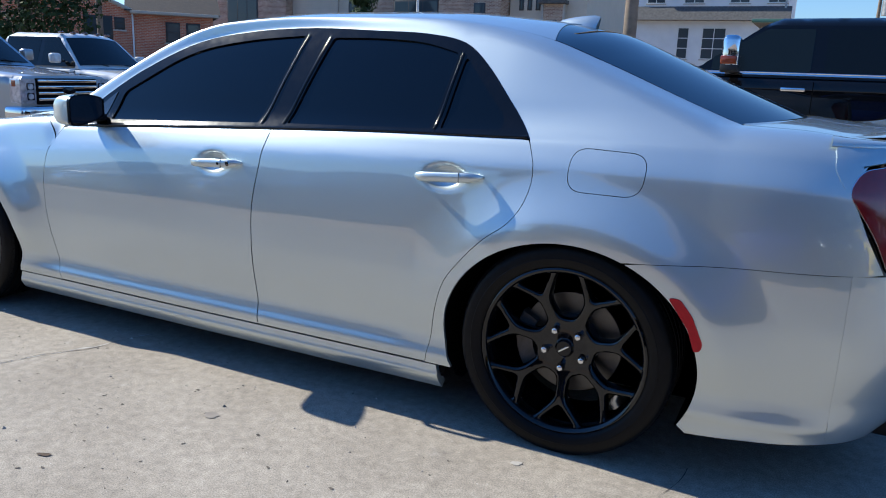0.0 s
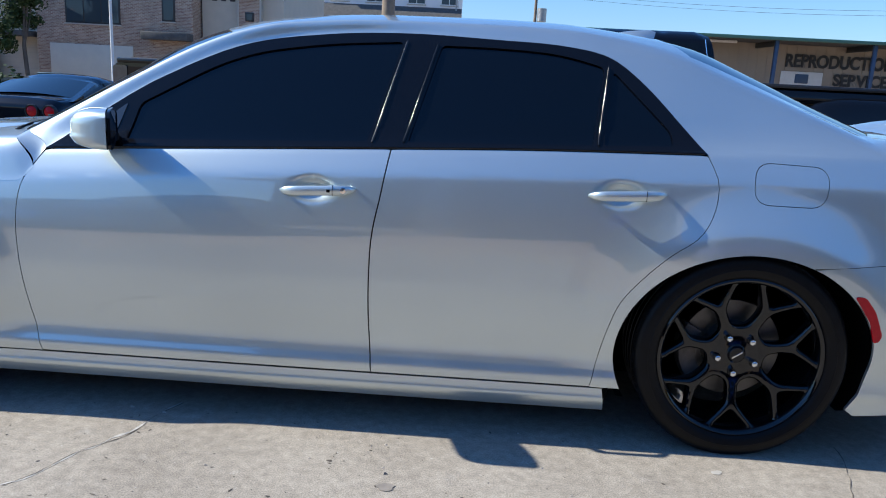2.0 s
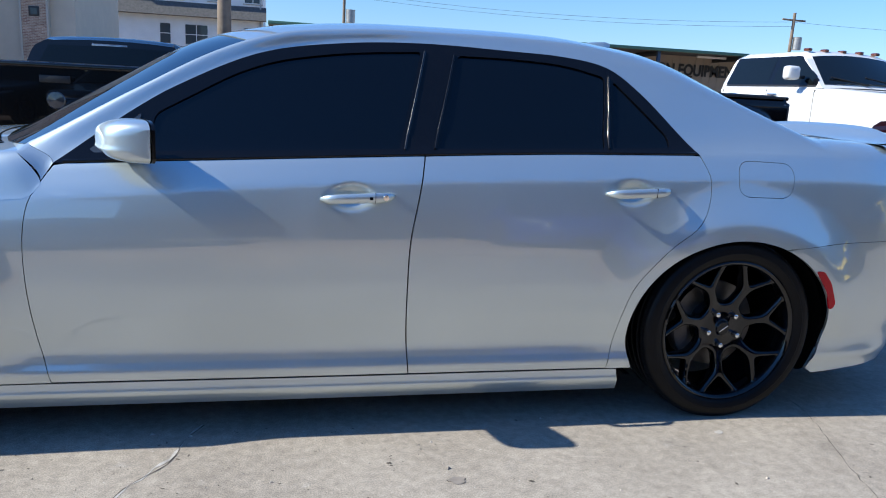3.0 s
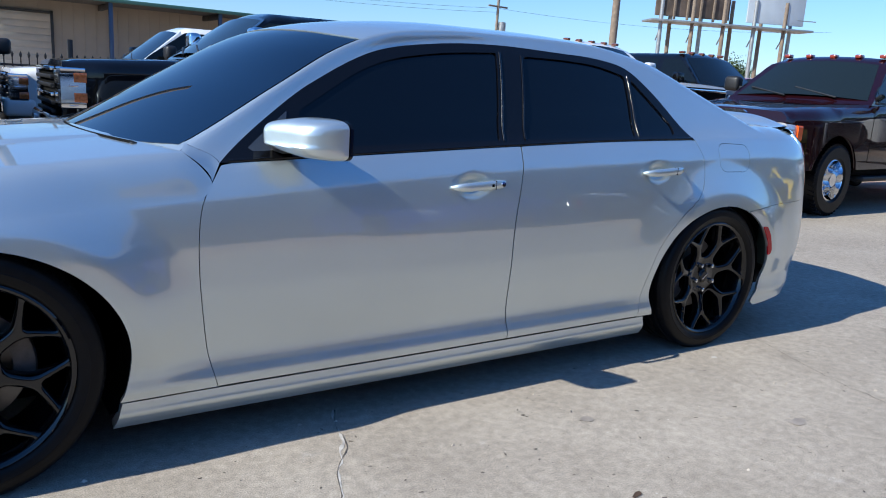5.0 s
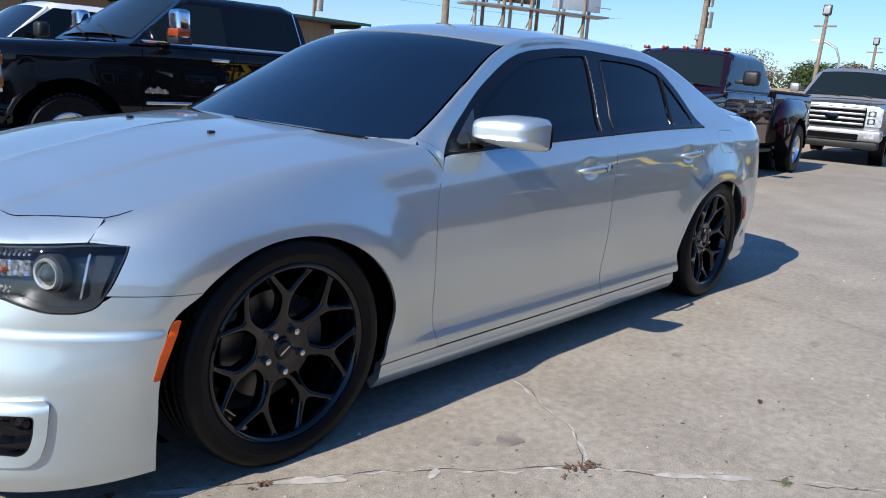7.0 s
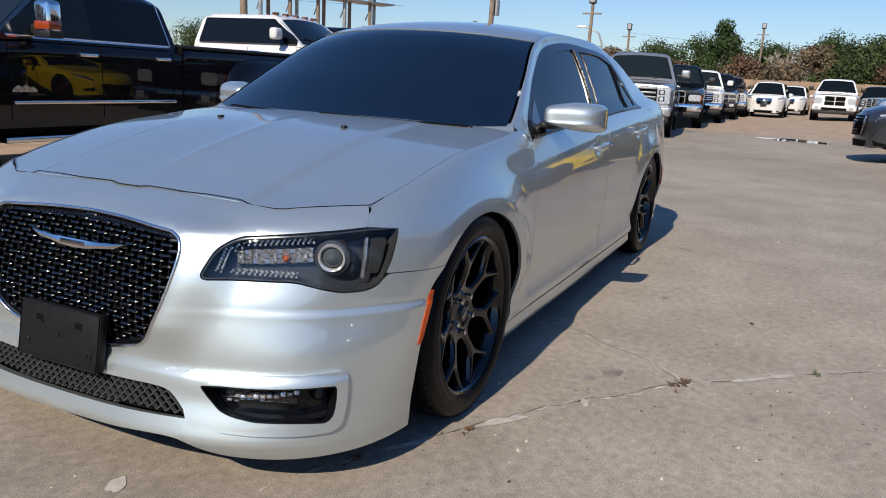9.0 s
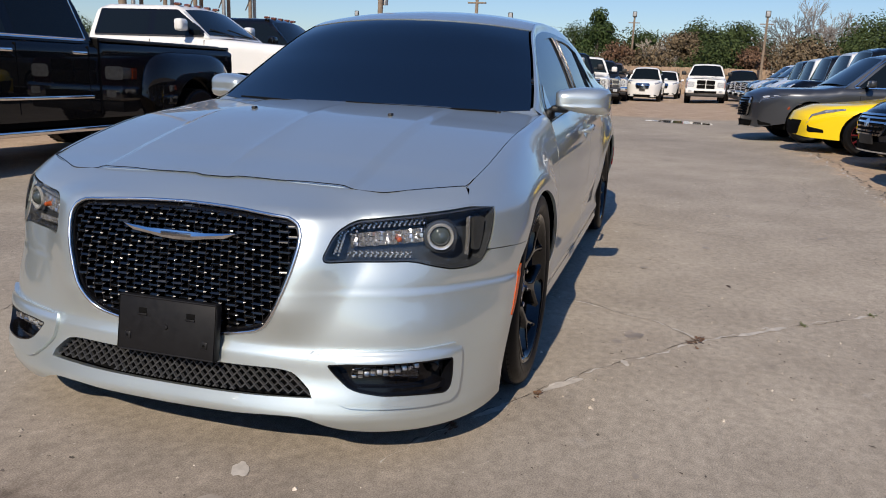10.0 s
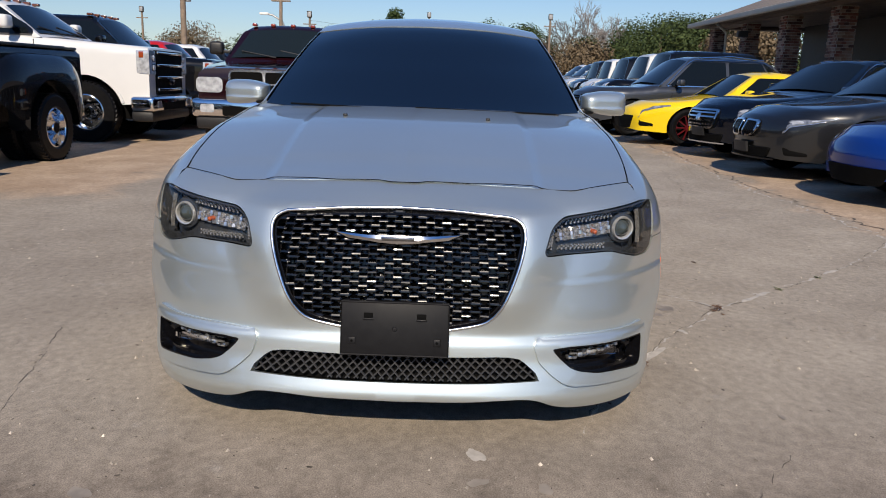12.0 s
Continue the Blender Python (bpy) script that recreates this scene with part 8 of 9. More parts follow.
JEEP = dict(kind="suv", belt=1.18, hood_z=1.16, hub=0.42, tr=0.42, front=0.70, rear=0.75, roof=1.88, cabin=(0.72, 1.02, 3.20, 3.30), wb=2.95, w=0.90, face="slots", lamp_z=0.98, category="suv", name="suv_car", group=RIGHT, rim=SATIN_BLACK)
for x, col, lab in ((15.2, P_BLACK, "black boxy off-roader with dark wheels"), (17.4, P_WHITE, "white boxy off-roader with dark wheels"), (20.2, P_BLACK, "black boxy off-roader with dark wheels"), (23.0, P_WHITE, "white boxy off-roader with dark wheels"), (25.8, P_NAVY, "navy boxy off-roader with dark wheels")):
    road_car(lab, spot(x, -4.5 - (x - 14.6) * 0.02, 94), col, **JEEP)
for x, col, lab in ((28.8, P_WHITE, "white crew cab pickup nosing into the lane"), (31.8, P_SILVER, "silver crew cab pickup nosing into the lane"), (34.8, P_WHITE, "white crew cab pickup nosing into the lane")):
    pickup(lab, spot(x, -5.2, 98), col, face="ford", group=RIGHT)
road_car("red estate car among the trucks", spot(14.3, 5.5, 270), P_RED, wb=2.8, w=0.93, roof=1.82, face="bar", lamp_z=0.9, **SUV)
pickup("black lifted crew cab pickup with amber roof lamps", spot(11.4, 5.6, 272), P_BLACK, wb=4.0, face="ford", lamps=ROOF_LAMP, hub=0.47, tr=0.48, roof=2.16, hood_z=(1.38, 1.46), sill=0.60, bed_z=1.5, group=ROW)
road_car("white estate car in the back of the row", spot(17.0, 5.6, 270), P_WHITE, wb=2.8, w=0.93, roof=1.84, face="bar", lamp_z=0.9, **SUV)
road_car("dark blue wagon in the back of the row", spot(19.7, 5.7, 270), P_NAVY, wb=2.8, w=0.93, roof=1.84, face="bar", lamp_z=0.9, **SUV)

# ---- buildings, poles, trees ----
def brick_mat(name, a, b, mortar, scale=1.0):
    m, nt, bs = nodes(name)
    tc = nt.nodes.new("ShaderNodeTexCoord")
    mp = nt.nodes.new("ShaderNodeMapping")
    mp.inputs["Rotation"].default_value = (radians(90), 0, 0)
    nt.links.new(tc.outputs["Object"], mp.inputs[0])
    # walls along y use y, walls along x use x: add the two
    sep = nt.nodes.new("ShaderNodeSeparateXYZ")
    nt.links.new(tc.outputs["Object"], sep.inputs[0])
    cmb = nt.nodes.new("ShaderNodeCombineXYZ")
    nt.links.new(math_node(nt, "ADD", sep.outputs[0], sep.outputs[1]), cmb.inputs[0])
    nt.links.new(sep.outputs[2], cmb.inputs[1])
    br = nt.nodes.new("ShaderNodeTexBrick")
    br.inputs["Color1"].default_value, br.inputs["Color2"].default_value, br.inputs["Mortar"].default_value = (*a, 1), (*b, 1), (*mortar, 1)
    br.inputs["Scale"].default_value = 1.0
    br.inputs["Brick Width"].default_value, br.inputs["Row Height"].default_value, br.inputs["Mortar Size"].default_value = 0.215 * scale, 0.075 * scale, 0.010 * scale
    nt.links.new(cmb.outputs[0], br.inputs["Vector"])
    n = noise_node(nt, 0.9, 5)
    tone = ramp(nt, n.outputs[0], [(0.3, (0.75, 0.75, 0.75)), (0.7, (1.15, 1.12, 1.1))]).outputs[0]
    nt.links.new(mixed(nt, 1.0, br.outputs["Color"], tone, "MULTIPLY"), bs.inputs["Base Color"])
    bs.inputs["Roughness"].default_value = 0.88
    bump(nt, br.outputs["Fac"], bs, 0.5, -0.01)
    return m


BRICK_MIX = brick_mat("mixed_brick", (0.27, 0.155, 0.115), (0.46, 0.33, 0.24), (0.56, 0.47, 0.37))
BRICK_RED = brick_mat("red_brick", (0.46, 0.135, 0.072), (0.56, 0.205, 0.115), (0.54, 0.40, 0.30))
SIDING = plain("beige_siding", (0.55, 0.48, 0.385), 0.75, 0, 0.06, 1.5)
SIDING_WHITE = plain("white_stucco", (0.74, 0.74, 0.73), 0.8, 0, 0.05, 1.2)
METAL_WALL = plain("tan_metal_wall", (0.31, 0.265, 0.21), 0.6, 0, 0.10, 0.8)
ROOF_GREY = plain("roof_shingle", (0.10, 0.095, 0.09), 0.9, 0, 0.3, 5, relief=0.01)
ROOF_BROWN = plain("brown_shingle", (0.22, 0.18, 0.145), 0.9, 0, 0.25, 4, relief=0.01)
GREEN_TRIM = plain("green_trim", (0.05, 0.13, 0.10), 0.5, 0, 0.1, 2)
BLUE_STEEL = plain("blue_steel", (0.03, 0.06, 0.12), 0.5, 0, 0.1, 4)
FRAME_DARK = plain("dark_window_frame", (0.03, 0.03, 0.03), 0.5, 0, 0.1, 5)
FRAME_WHITE = plain("white_frame", (0.7, 0.7, 0.68), 0.5, 0, 0.06, 5)
PANE = tinted_glass("house_window_glass", (0.05, 0.065, 0.075), 0.03)
TRIM_TAN = plain("tan_trim", (0.46, 0.41, 0.34), 0.6, 0, 0.08, 3)
GARAGE = plain("garage_door_paint", (0.64, 0.58, 0.48), 0.6, 0, 0.04, 2)
WOOD_POLE = plain("weathered_pole", (0.20, 0.155, 0.115), 0.9, 0, 0.3, 6, relief=0.004)
GREY_STEEL = plain("galvanised_steel", (0.36, 0.36, 0.35), 0.45, 0.7, 0.15, 6)
IRON = plain("black_iron", (0.012, 0.012, 0.013), 0.5, 0.2, 0.2, 10)
DARK_BOARD = plain("dark_stained_board", (0.045, 0.034, 0.028), 0.85, 0, 0.35, 3, relief=0.003)
BIN_BLUE = plain("blue_bin_plastic", (0.035, 0.11, 0.16), 0.5, 0, 0.12, 6)
FENCE_WOOD = plain("fence_wood", (0.27, 0.195, 0.135), 0.9, 0, 0.3, 1.5)
SIGN_BLACK = plain("sign_letter_black", (0.012, 0.012, 0.012), 0.5, 0, 0.1, 8)


def window(house, x, z, w, h, y, frame=FRAME_DARK, lights=1, rows=1, sill=True, depth=0.08):
    """A window in a wall that faces -y: frame, panes and sill."""
    wi = part("window", box_mesh("window", (x - w / 2 - 0.06, x + w / 2 + 0.06, y - 0.03, y + depth, z - h / 2 - 0.06, z + h / 2 + 0.06), frame, 0.008), house)
    pw, phh = w / lights, h / rows
    for i in range(lights):
        for j in range(rows):
            x0, z0 = x - w / 2 + i * pw, z - h / 2 + j * phh
            part("pane", box_mesh("pane", (x0 + 0.035, x0 + pw - 0.035, y - 0.036, y - 0.02, z0 + 0.035, z0 + phh - 0.035), PANE), wi)
    if sill:
        part("sill", box_mesh("sill", (x - w / 2 - 0.12, x + w / 2 + 0.12, y - 0.10, y, z - h / 2 - 0.14, z - h / 2 - 0.06), TRIM_TAN, 0.01), wi)
    return wi


def block(name, x0, x1, y0, y1, z1, mat, label, category="building", roof=None, over=0.25, z0=-0.4):
    h = empty(name, pose(0, 0, 0), label, category)
    part("wall", box_mesh("wall", (x0, x1, y0, y1, z0, z1), mat), h)
    part("roof", box_mesh("roof", (x0 - over, x1 + over, y0 - over, y1 + over, z1, z1 + 0.35), roof or ROOF_GREY, 0.05), h)
    return h


# brick and siding townhouses across the street
Y = 38.0
h = block("townhouse", -37.0, -30.0, Y, Y + 10, 10.5, BRICK_MIX, "mixed brown brick townhouse with white framed windows")
for x in (-33.6,):
    window(h, x, 4.6, 2.5, 1.9, Y, FRAME_DARK, 3)
window(h, -33.6, 8.2, 2.5, 1.7, Y, FRAME_DARK, 3)
part("garage_door", box_mesh("garage_door", (-35.8, -31.4, Y - 0.05, Y + 0.1, -0.3, 2.2), GARAGE, 0.02), h)
h = block("townhouse", -29.9, -23.6, Y + 0.6, Y + 10, 10.2, SIDING, "beige lap-sided townhouse with narrow windows")
for z in np.arange(0.2, 10.0, 0.28):
    part("lap_board", box_mesh("lap_board", (-29.9, -23.6, Y + 0.575, Y + 0.61, z, z + 0.012), TRIM_TAN), h)
window(h, -25.2, 4.2, 0.5, 2.2, Y + 0.6, FRAME_DARK)
window(h, -24.4, 5.0, 0.35, 1.3, Y + 0.6, FRAME_DARK)
part("downpipe", box_mesh("downpipe", (-26.35, -26.25, Y + 0.48, Y + 0.6, -0.3, 10), TRIM_TAN, 0.01), h)
part("garden_gate", box_mesh("garden_gate", (-28.0, -25.9, Y + 0.2, Y + 0.3, -0.4, 1.7), IRON, 0.02), h)
part("porch_roof", box_mesh("porch_roof", (-25.9, -23.8, Y - 0.6, Y + 0.6, 2.45, 2.75), ROOF_GREY, 0.03), h)
h = block("townhouse", -23.5, -14.9, Y, Y + 10, 10.5, BRICK_MIX, "mixed brown brick townhouse with triple windows and a garage")
for z in (4.35, 8.2):
    window(h, -20.35, z, 2.9, 2.0, Y, FRAME_DARK, 3)
window(h, -16.2, 4.4, 0.6, 1.5, Y, FRAME_DARK)
part("garage_door", box_mesh("garage_door", (-22.8, -18.2, Y - 0.05, Y + 0.1, -0.3, 2.2), GARAGE, 0.02), h)
part("porch_roof", box_mesh("porch_roof", (-17.4, -14.9, Y - 0.9, Y + 0.1, 2.6, 3.0), ROOF_GREY, 0.04), h)
h = block("townhouse", -14.8, -10.26, Y + 1.2, Y + 12, 10.0, SIDING, "beige stucco townhouse side with small windows")
for x in (-14.1, -13.6, -13.1):
    window(h, x, 5.2, 0.16, 0.5, Y + 1.2, FRAME_DARK, sill=False)
part("brick_bay", box_mesh("brick_bay", (-12.64, -11.51, Y + 0.8, Y + 1.3, -0.3, 5.2), BRICK_MIX), h)
for x in (-12.72, -11.50):
    part("corner_board", box_mesh("corner_board", (x, x + 0.09, Y + 0.76, Y + 1.28, -0.3, 5.3), TRIM_TAN, 0.01), h)
part("bay_roof", box_mesh("bay_roof", (-12.9, -11.3, Y + 0.5, Y + 1.25, 5.2, 5.4), ROOF_GREY, 0.03), h)
window(h, -12.05, 4.1, 0.36, 0.36, Y + 0.8, FRAME_DARK, sill=False)
h = block("townhouse", -21.5, -17.0, 74, 86, 9.0, SIDING_WHITE, "white stucco townhouses further down the street")
for x in (-20.6, -19.2, -18.0):
    for z in (3.2, 6.6):
        window(h, x, z, 0.7, 1.7, 74, FRAME_DARK)
h = block("townhouse", -16.9, -15.4, 78, 90, 8.0, SIDING, "beige townhouse at the end of the street")
window(h, -16.1, 5.0, 0.6, 0.6, 78, FRAME_WHITE)
# white three-storey house with a dark skirt roof
h = block("town_house", -15.1, -1.7, 71.0, 84, 10.9, SIDING_WHITE, "white three-storey house with a dark skirt roof between storeys")
bm = bmesh.new()
vs = [bm.verts.new(v) for v in ((-15.4, 70.0, 6.75), (-1.4, 70.0, 6.75), (-1.4, 71.0, 8.0), (-15.4, 71.0, 8.0), (-15.4, 71.05, 6.75), (-1.4, 71.05, 6.75))]
for f in ((0, 1, 2, 3), (0, 4, 5, 1), (0, 3, 4), (1, 5, 2)):
    bm.faces.new([vs[i] for i in f])
part("skirt_roof", bm_mesh("skirt_roof", bm, ROOF_GREY), h)
for x, w, l in ((-10.3, 0.95, 1), (-7.6, 2.0, 2), (-2.9, 1.0, 1), (-13.2, 0.7, 1)):
    if x > -13:
        window(h, x, 4.75, w, 2.7, 71.0, FRAME_WHITE, l, 3)
for x, w in ((-9.6, 1.7), (-5.7, 1.6), (-2.6, 1.5), (-13.0, 1.6)):
    window(h, x, 9.15, w, 1.7, 71.0, FRAME_WHITE, 2, 1)
part("downpipe", box_mesh("downpipe", (-2.0, -1.85, 70.85, 71.0, -0.3, 10.9), GREY_STEEL, 0.01), h)

# red brick house with a gable, at an angle
rh = empty("brick_house", pose(-28.5, 23.5, -0.4, 0, 0, 47), "red brick house with a gable and arched window", "house")
part("wall", box_mesh("wall", (-6.4, 4.25, 0, 9, 0, 4.0), BRICK_RED), rh)
bm = bmesh.new()
g = [(-6.4, -0.02, 3.98), (0.45, -0.02, 3.98), (-2.95, -0.02, 5.5), (-6.4, 9, 3.98), (0.45, 9, 3.98), (-2.95, 9, 5.5)]
vs = [bm.verts.new(v) for v in g]
for f in ((0, 1, 2), (3, 5, 4), (0, 2, 5, 3), (1, 4, 5, 2)):
    bm.faces.new([vs[i] for i in f])
part("gable", bm_mesh("gable", bm, BRICK_RED), rh)
ROOF_DARK = plain("dark_brown_shingle", (0.045, 0.036, 0.031), 0.92, 0, 0.35, 4, relief=0.012)
bm = bmesh.new()
vs = [bm.verts.new(v) for v in ((0.2, -0.4, 3.95), (4.6, -0.4, 3.95), (4.6, 4.5, 6.2), (0.2, 4.5, 6.2), (4.6, 9.4, 3.95), (0.2, 9.4, 3.95))]
for f in ((0, 1, 2, 3), (3, 2, 4, 5), (0, 3, 5), (1, 4, 2)):
    bm.faces.new([vs[i] for i in f])
part("roof", bm_mesh("roof", bm, ROOF_DARK), rh)
part("eave_trim", box_mesh("eave_trim", (0.45, 4.5, -0.42, -0.02, 3.84, 3.98), TRIM_TAN, 0.02), rh)
for xa_, za_, xb_, zb_ in ((0.75, 3.86, -2.95, 5.52), (-6.7, 3.86, -2.95, 5.52)):
    part("gable_trim", tube("gable_trim", [(xa_, -0.14, za_), (xb_, -0.14, zb_)], 0.10, TRIM_TAN, 6), rh)
for x, w, hh, z in ((-1.0, 1.15, 1.35, 2.95), (-0.05, 0.35, 0.45, 3.35), (2.35, 0.55, 0.85, 3.05), (3.3, 0.55, 0.85, 3.05)):
    window(rh, x, z, w, hh, 0.0, FRAME_DARK, 2 if w > 1 else 1, 2)
part("downpipe", box_mesh("downpipe", (0.50, 0.58, -0.12, 0.0, 0, 3.9), FRAME_WHITE, 0.01), rh)
part("lintel_course", box_mesh("lintel_course", (-6.4, 4.25, -0.03, 0.0, 2.28, 2.42), BRICK_RED), rh)

# long low workshop with a sign and deep eaves
YB = 30.0
ws_ = empty("workshop", pose(0, 0, 0), "long tan metal workshop with deep green-edged eaves and a wall sign", "building")
part("wall", box_mesh("wall", (-0.45, 24.4, YB, YB + 12, -0.4, 3.5), METAL_WALL), ws_)
for i in range(59):
    part("wall_rib", box_mesh("wall_rib", (0.7 + i * 0.4, 0.73 + i * 0.4, YB - 0.02, YB + 0.01, -0.3, 3.45), METAL_WALL), ws_)
part("roof", box_mesh("roof", (-0.6, 24.8, YB - 2.4, YB + 12.4, 3.46, 3.54), ROOF_GREY), ws_)
part("gutter", box_mesh("gutter", (-0.6, 24.8, YB - 2.5, YB - 2.36, 3.44, 3.57), GREEN_TRIM, 0.02), ws_)
rd = part("roller_door", box_mesh("roller_door", (-0.2, 2.3, YB - 0.06, YB + 0.02, -0.3, 2.96), plain("tan_roller_door", (0.46, 0.40, 0.32), 0.6, 0, 0.08, 2), 0.01), ws_)
for i in range(13):
    part("door_slat", box_mesh("door_slat", (-0.2, 2.3, YB - 0.075, YB - 0.055, -0.25 + i * 0.245, -0.045 + i * 0.245), rd.data.materials[0], 0.008), rd)
part("door_frame", box_mesh("door_frame", (2.3, 2.40, YB - 0.10, YB + 0.02, -0.3, 3.08), FRAME_DARK, 0.01), rd)
part("door_frame", box_mesh("door_frame", (-0.2, 2.40, YB - 0.10, YB + 0.02, 2.98, 3.06), FRAME_DARK, 0.01), rd)
for x in (4.05, 8.1, 12.2, 16.0, 20.0, 24.2):
    post = part("post", box_mesh("post", (x - 0.07, x + 0.07, YB - 2.3, YB - 2.16, -0.4, 3.46), BLUE_STEEL, 0.01), ws_)
    part("bracket", box_mesh("bracket", (x - 0.06, x + 0.06, YB - 2.2, YB, 3.24, 3.44), FRAME_DARK, 0.01), post)
for x in (9.5, 18.5):
    part("tube_lamp", box_mesh("tube_lamp", (x, x + 1.5, YB - 1.2, YB - 1.05, 3.34, 3.44), FRAME_WHITE, 0.02), ws_)


def lettering(name, body, x, y, z, size, mat, parent, stretch=1.0):
    cu = bpy.data.curves.new(name, "FONT")
    cu.body, cu.size, cu.extrude, cu.offset = body, size, 0.012, 0.024
    tmp = bpy.data.objects.new(name, cu)
    scene.collection.objects.link(tmp)
    me = bpy.data.meshes.new_from_object(tmp.evaluated_get(bpy.context.evaluated_depsgraph_get()))
    bpy.data.objects.remove(tmp)
    bpy.data.curves.remove(cu)
    me.materials.clear()
    me.materials.append(mat)
    return part(name, me, parent, "", Matrix.Translation((x, y, z)) @ Matrix.Rotation(radians(90), 4, "X") @ Matrix.Diagonal((stretch, 1, 1, 1)))


lettering("sign_text", "REPRODUCTION EQUIPMENT", 13.45, YB - 0.05, 2.58, 0.72, SIGN_BLACK, ws_, 0.83)
lettering("sign_text", "SERVICE INC", 15.55, YB - 0.05, 1.88, 0.66, SIGN_BLACK, ws_, 0.95)
sg = part("notice_board", box_mesh("notice_board", (13.35, 15.1, YB - 0.06, YB - 0.02, 1.78, 2.38), FRAME_WHITE, 0.01), ws_)
part("notice_mark", box_mesh("notice_mark", (13.95, 14.5, YB - 0.07, YB - 0.05, 1.9, 2.28), plain("notice_blue", (0.05, 0.09, 0.16), 0.5, 0, 0.05, 5), 0.03), sg)

# brick-pillared porch of the sales office
# beam brown kept dark: shade under the eaves is in its colour
BEAM_SHADED = plain("brown_beam_in_eave_shade", (0.12, 0.09, 0.07), 0.7, 0, 0.15, 3)
po = empty("sales_office", pose(22.4, -9.17, 0, 0, 0, 0.5), "low brick office with a pillared porch and brown hipped roof", "building")
bm = bmesh.new()
x0, x1, y0, y1 = -26.0, 0.40, 0.85, -14.0
ze, zr = 3.2, 6.3
vs = [bm.verts.new(v) for v in ((x0, y0, ze), (x1, y0, ze), (x1, y1, ze), (x0, y1, ze), (x0 + 7, (y0 + y1) / 2, zr), (x1 - 7, (y0 + y1) / 2, zr), (x0, y0, ze - 0.02), (x1, y0, ze - 0.02), (x1, y1, ze - 0.02), (x0, y1, ze - 0.02))]
for f in ((0, 1, 5, 4), (1, 2, 5), (2, 3, 4, 5), (3, 0, 4), (6, 9, 8, 7)):
    bm.faces.new([vs[i] for i in f])
part("roof", bm_mesh("roof", bm, ROOF_BROWN), po)
part("gutter", box_mesh("gutter", (x0, x1, y0 - 0.02, y0 + 0.10, ze - 0.12, ze + 0.02), TRIM_TAN, 0.02), po)
part("gutter", box_mesh("gutter", (x1 - 0.02, x1 + 0.10, y1, y0 + 0.10, ze - 0.12, ze + 0.02), TRIM_TAN, 0.02), po)
part("beam", box_mesh("beam", (x0 + 0.3, x1 - 0.1, -0.24, 0.24, ze - 0.15, ze - 0.03), BEAM_SHADED, 0.02), po)
part("beam", box_mesh("beam", (x1 - 0.65, x1 - 0.1, -9, -0.3, ze - 0.15, ze - 0.03), BEAM_SHADED, 0.02), po)
# wall behind the porch: its deep shade is put into a near-black brown
part("wall", box_mesh("wall", (x0 + 0.3, -0.7, -13.0, -2.6, -0.1, ze - 0.03), plain("porch_wall_shade", (0.040, 0.031, 0.026), 0.6, 0, 0.25, 4)), po)
for i, x in enumerate((-8.4, -12.0, -16.2, -20.6)):
    d = part("office_window", box_mesh("office_window", (x - 0.8, x + 0.8, -2.64, -2.56, 0.5, 2.2), FRAME_DARK, 0.01), po)
    part("pane", box_mesh("pane", (x - 0.72, x - 0.03, -2.60, -2.53, 0.58, 2.12), PANE), d)
    part("pane", box_mesh("pane", (x + 0.03, x + 0.72, -2.60, -2.53, 0.58, 2.12), PANE), d)
part("porch_slab", box_mesh("porch_slab", (x0, x1 - 0.1, -2.59, 0.5, -0.1, 0.10), CONCRETE, 0.02), po)
part("downpipe", tube("downpipe", [(-1.85, 0.75, ze - 0.1), (-1.85, 0.40, ze - 0.38), (-1.85, 0.36, 0.1)], 0.04, TRIM_TAN, 8), po)
BRICKS = [plain("pillar_brick_" + k, c, 0.9, 0, 0.2, 9) for k, c in (("dark", (0.10, 0.052, 0.042)), ("red", (0.20, 0.085, 0.062)), ("tan", (0.27, 0.16, 0.12)), ("pale", (0.34, 0.25, 0.20)))]
MORTAR = plain("mortar", (0.42, 0.38, 0.33), 0.95, 0, 0.1, 12)
brick_meshes = [box_mesh("brick", (-0.067, 0.067, -0.02, 0.02, -0.030, 0.030), m_, 0.004, 1) for m_ in BRICKS]
pr_ = random.Random(3)
for px_ in (0.0, -2.8, -5.6, -8.4, -11.2, -14.0, -16.8, -19.6, -22.4):
    pil = part("pillar", box_mesh("pillar", (px_ - 0.21, px_ + 0.21, -0.21, 0.21, 0.0, ze - 0.15), MORTAR), po)
    if px_ < -9:
        continue
    for row in range(41):
        z = 0.14 + row * 0.0715
        for side_i in range(3):
            for c in range(3):
                u = max(-0.145, min(0.145, -0.145 + c * 0.145 + (0.036 if row % 2 else -0.036)))
                if side_i == 0:
                    m_ = Matrix.Translation((u, 0.212, 0))
                elif side_i == 1:
                    m_ = Matrix.Translation((-0.212, u, 0)) @ Matrix.Rotation(radians(90), 4, "Z")
                else:
                    continue
                part("brick", pr_.choice(brick_meshes), pil, "", Matrix.Translation((px_, 0, z)) @ m_)
part("security_lamp", box_mesh("security_lamp", (-3.2, -3.0, 0.2, 0.5, 2.62, 2.80), FRAME_DARK, 0.02), po)

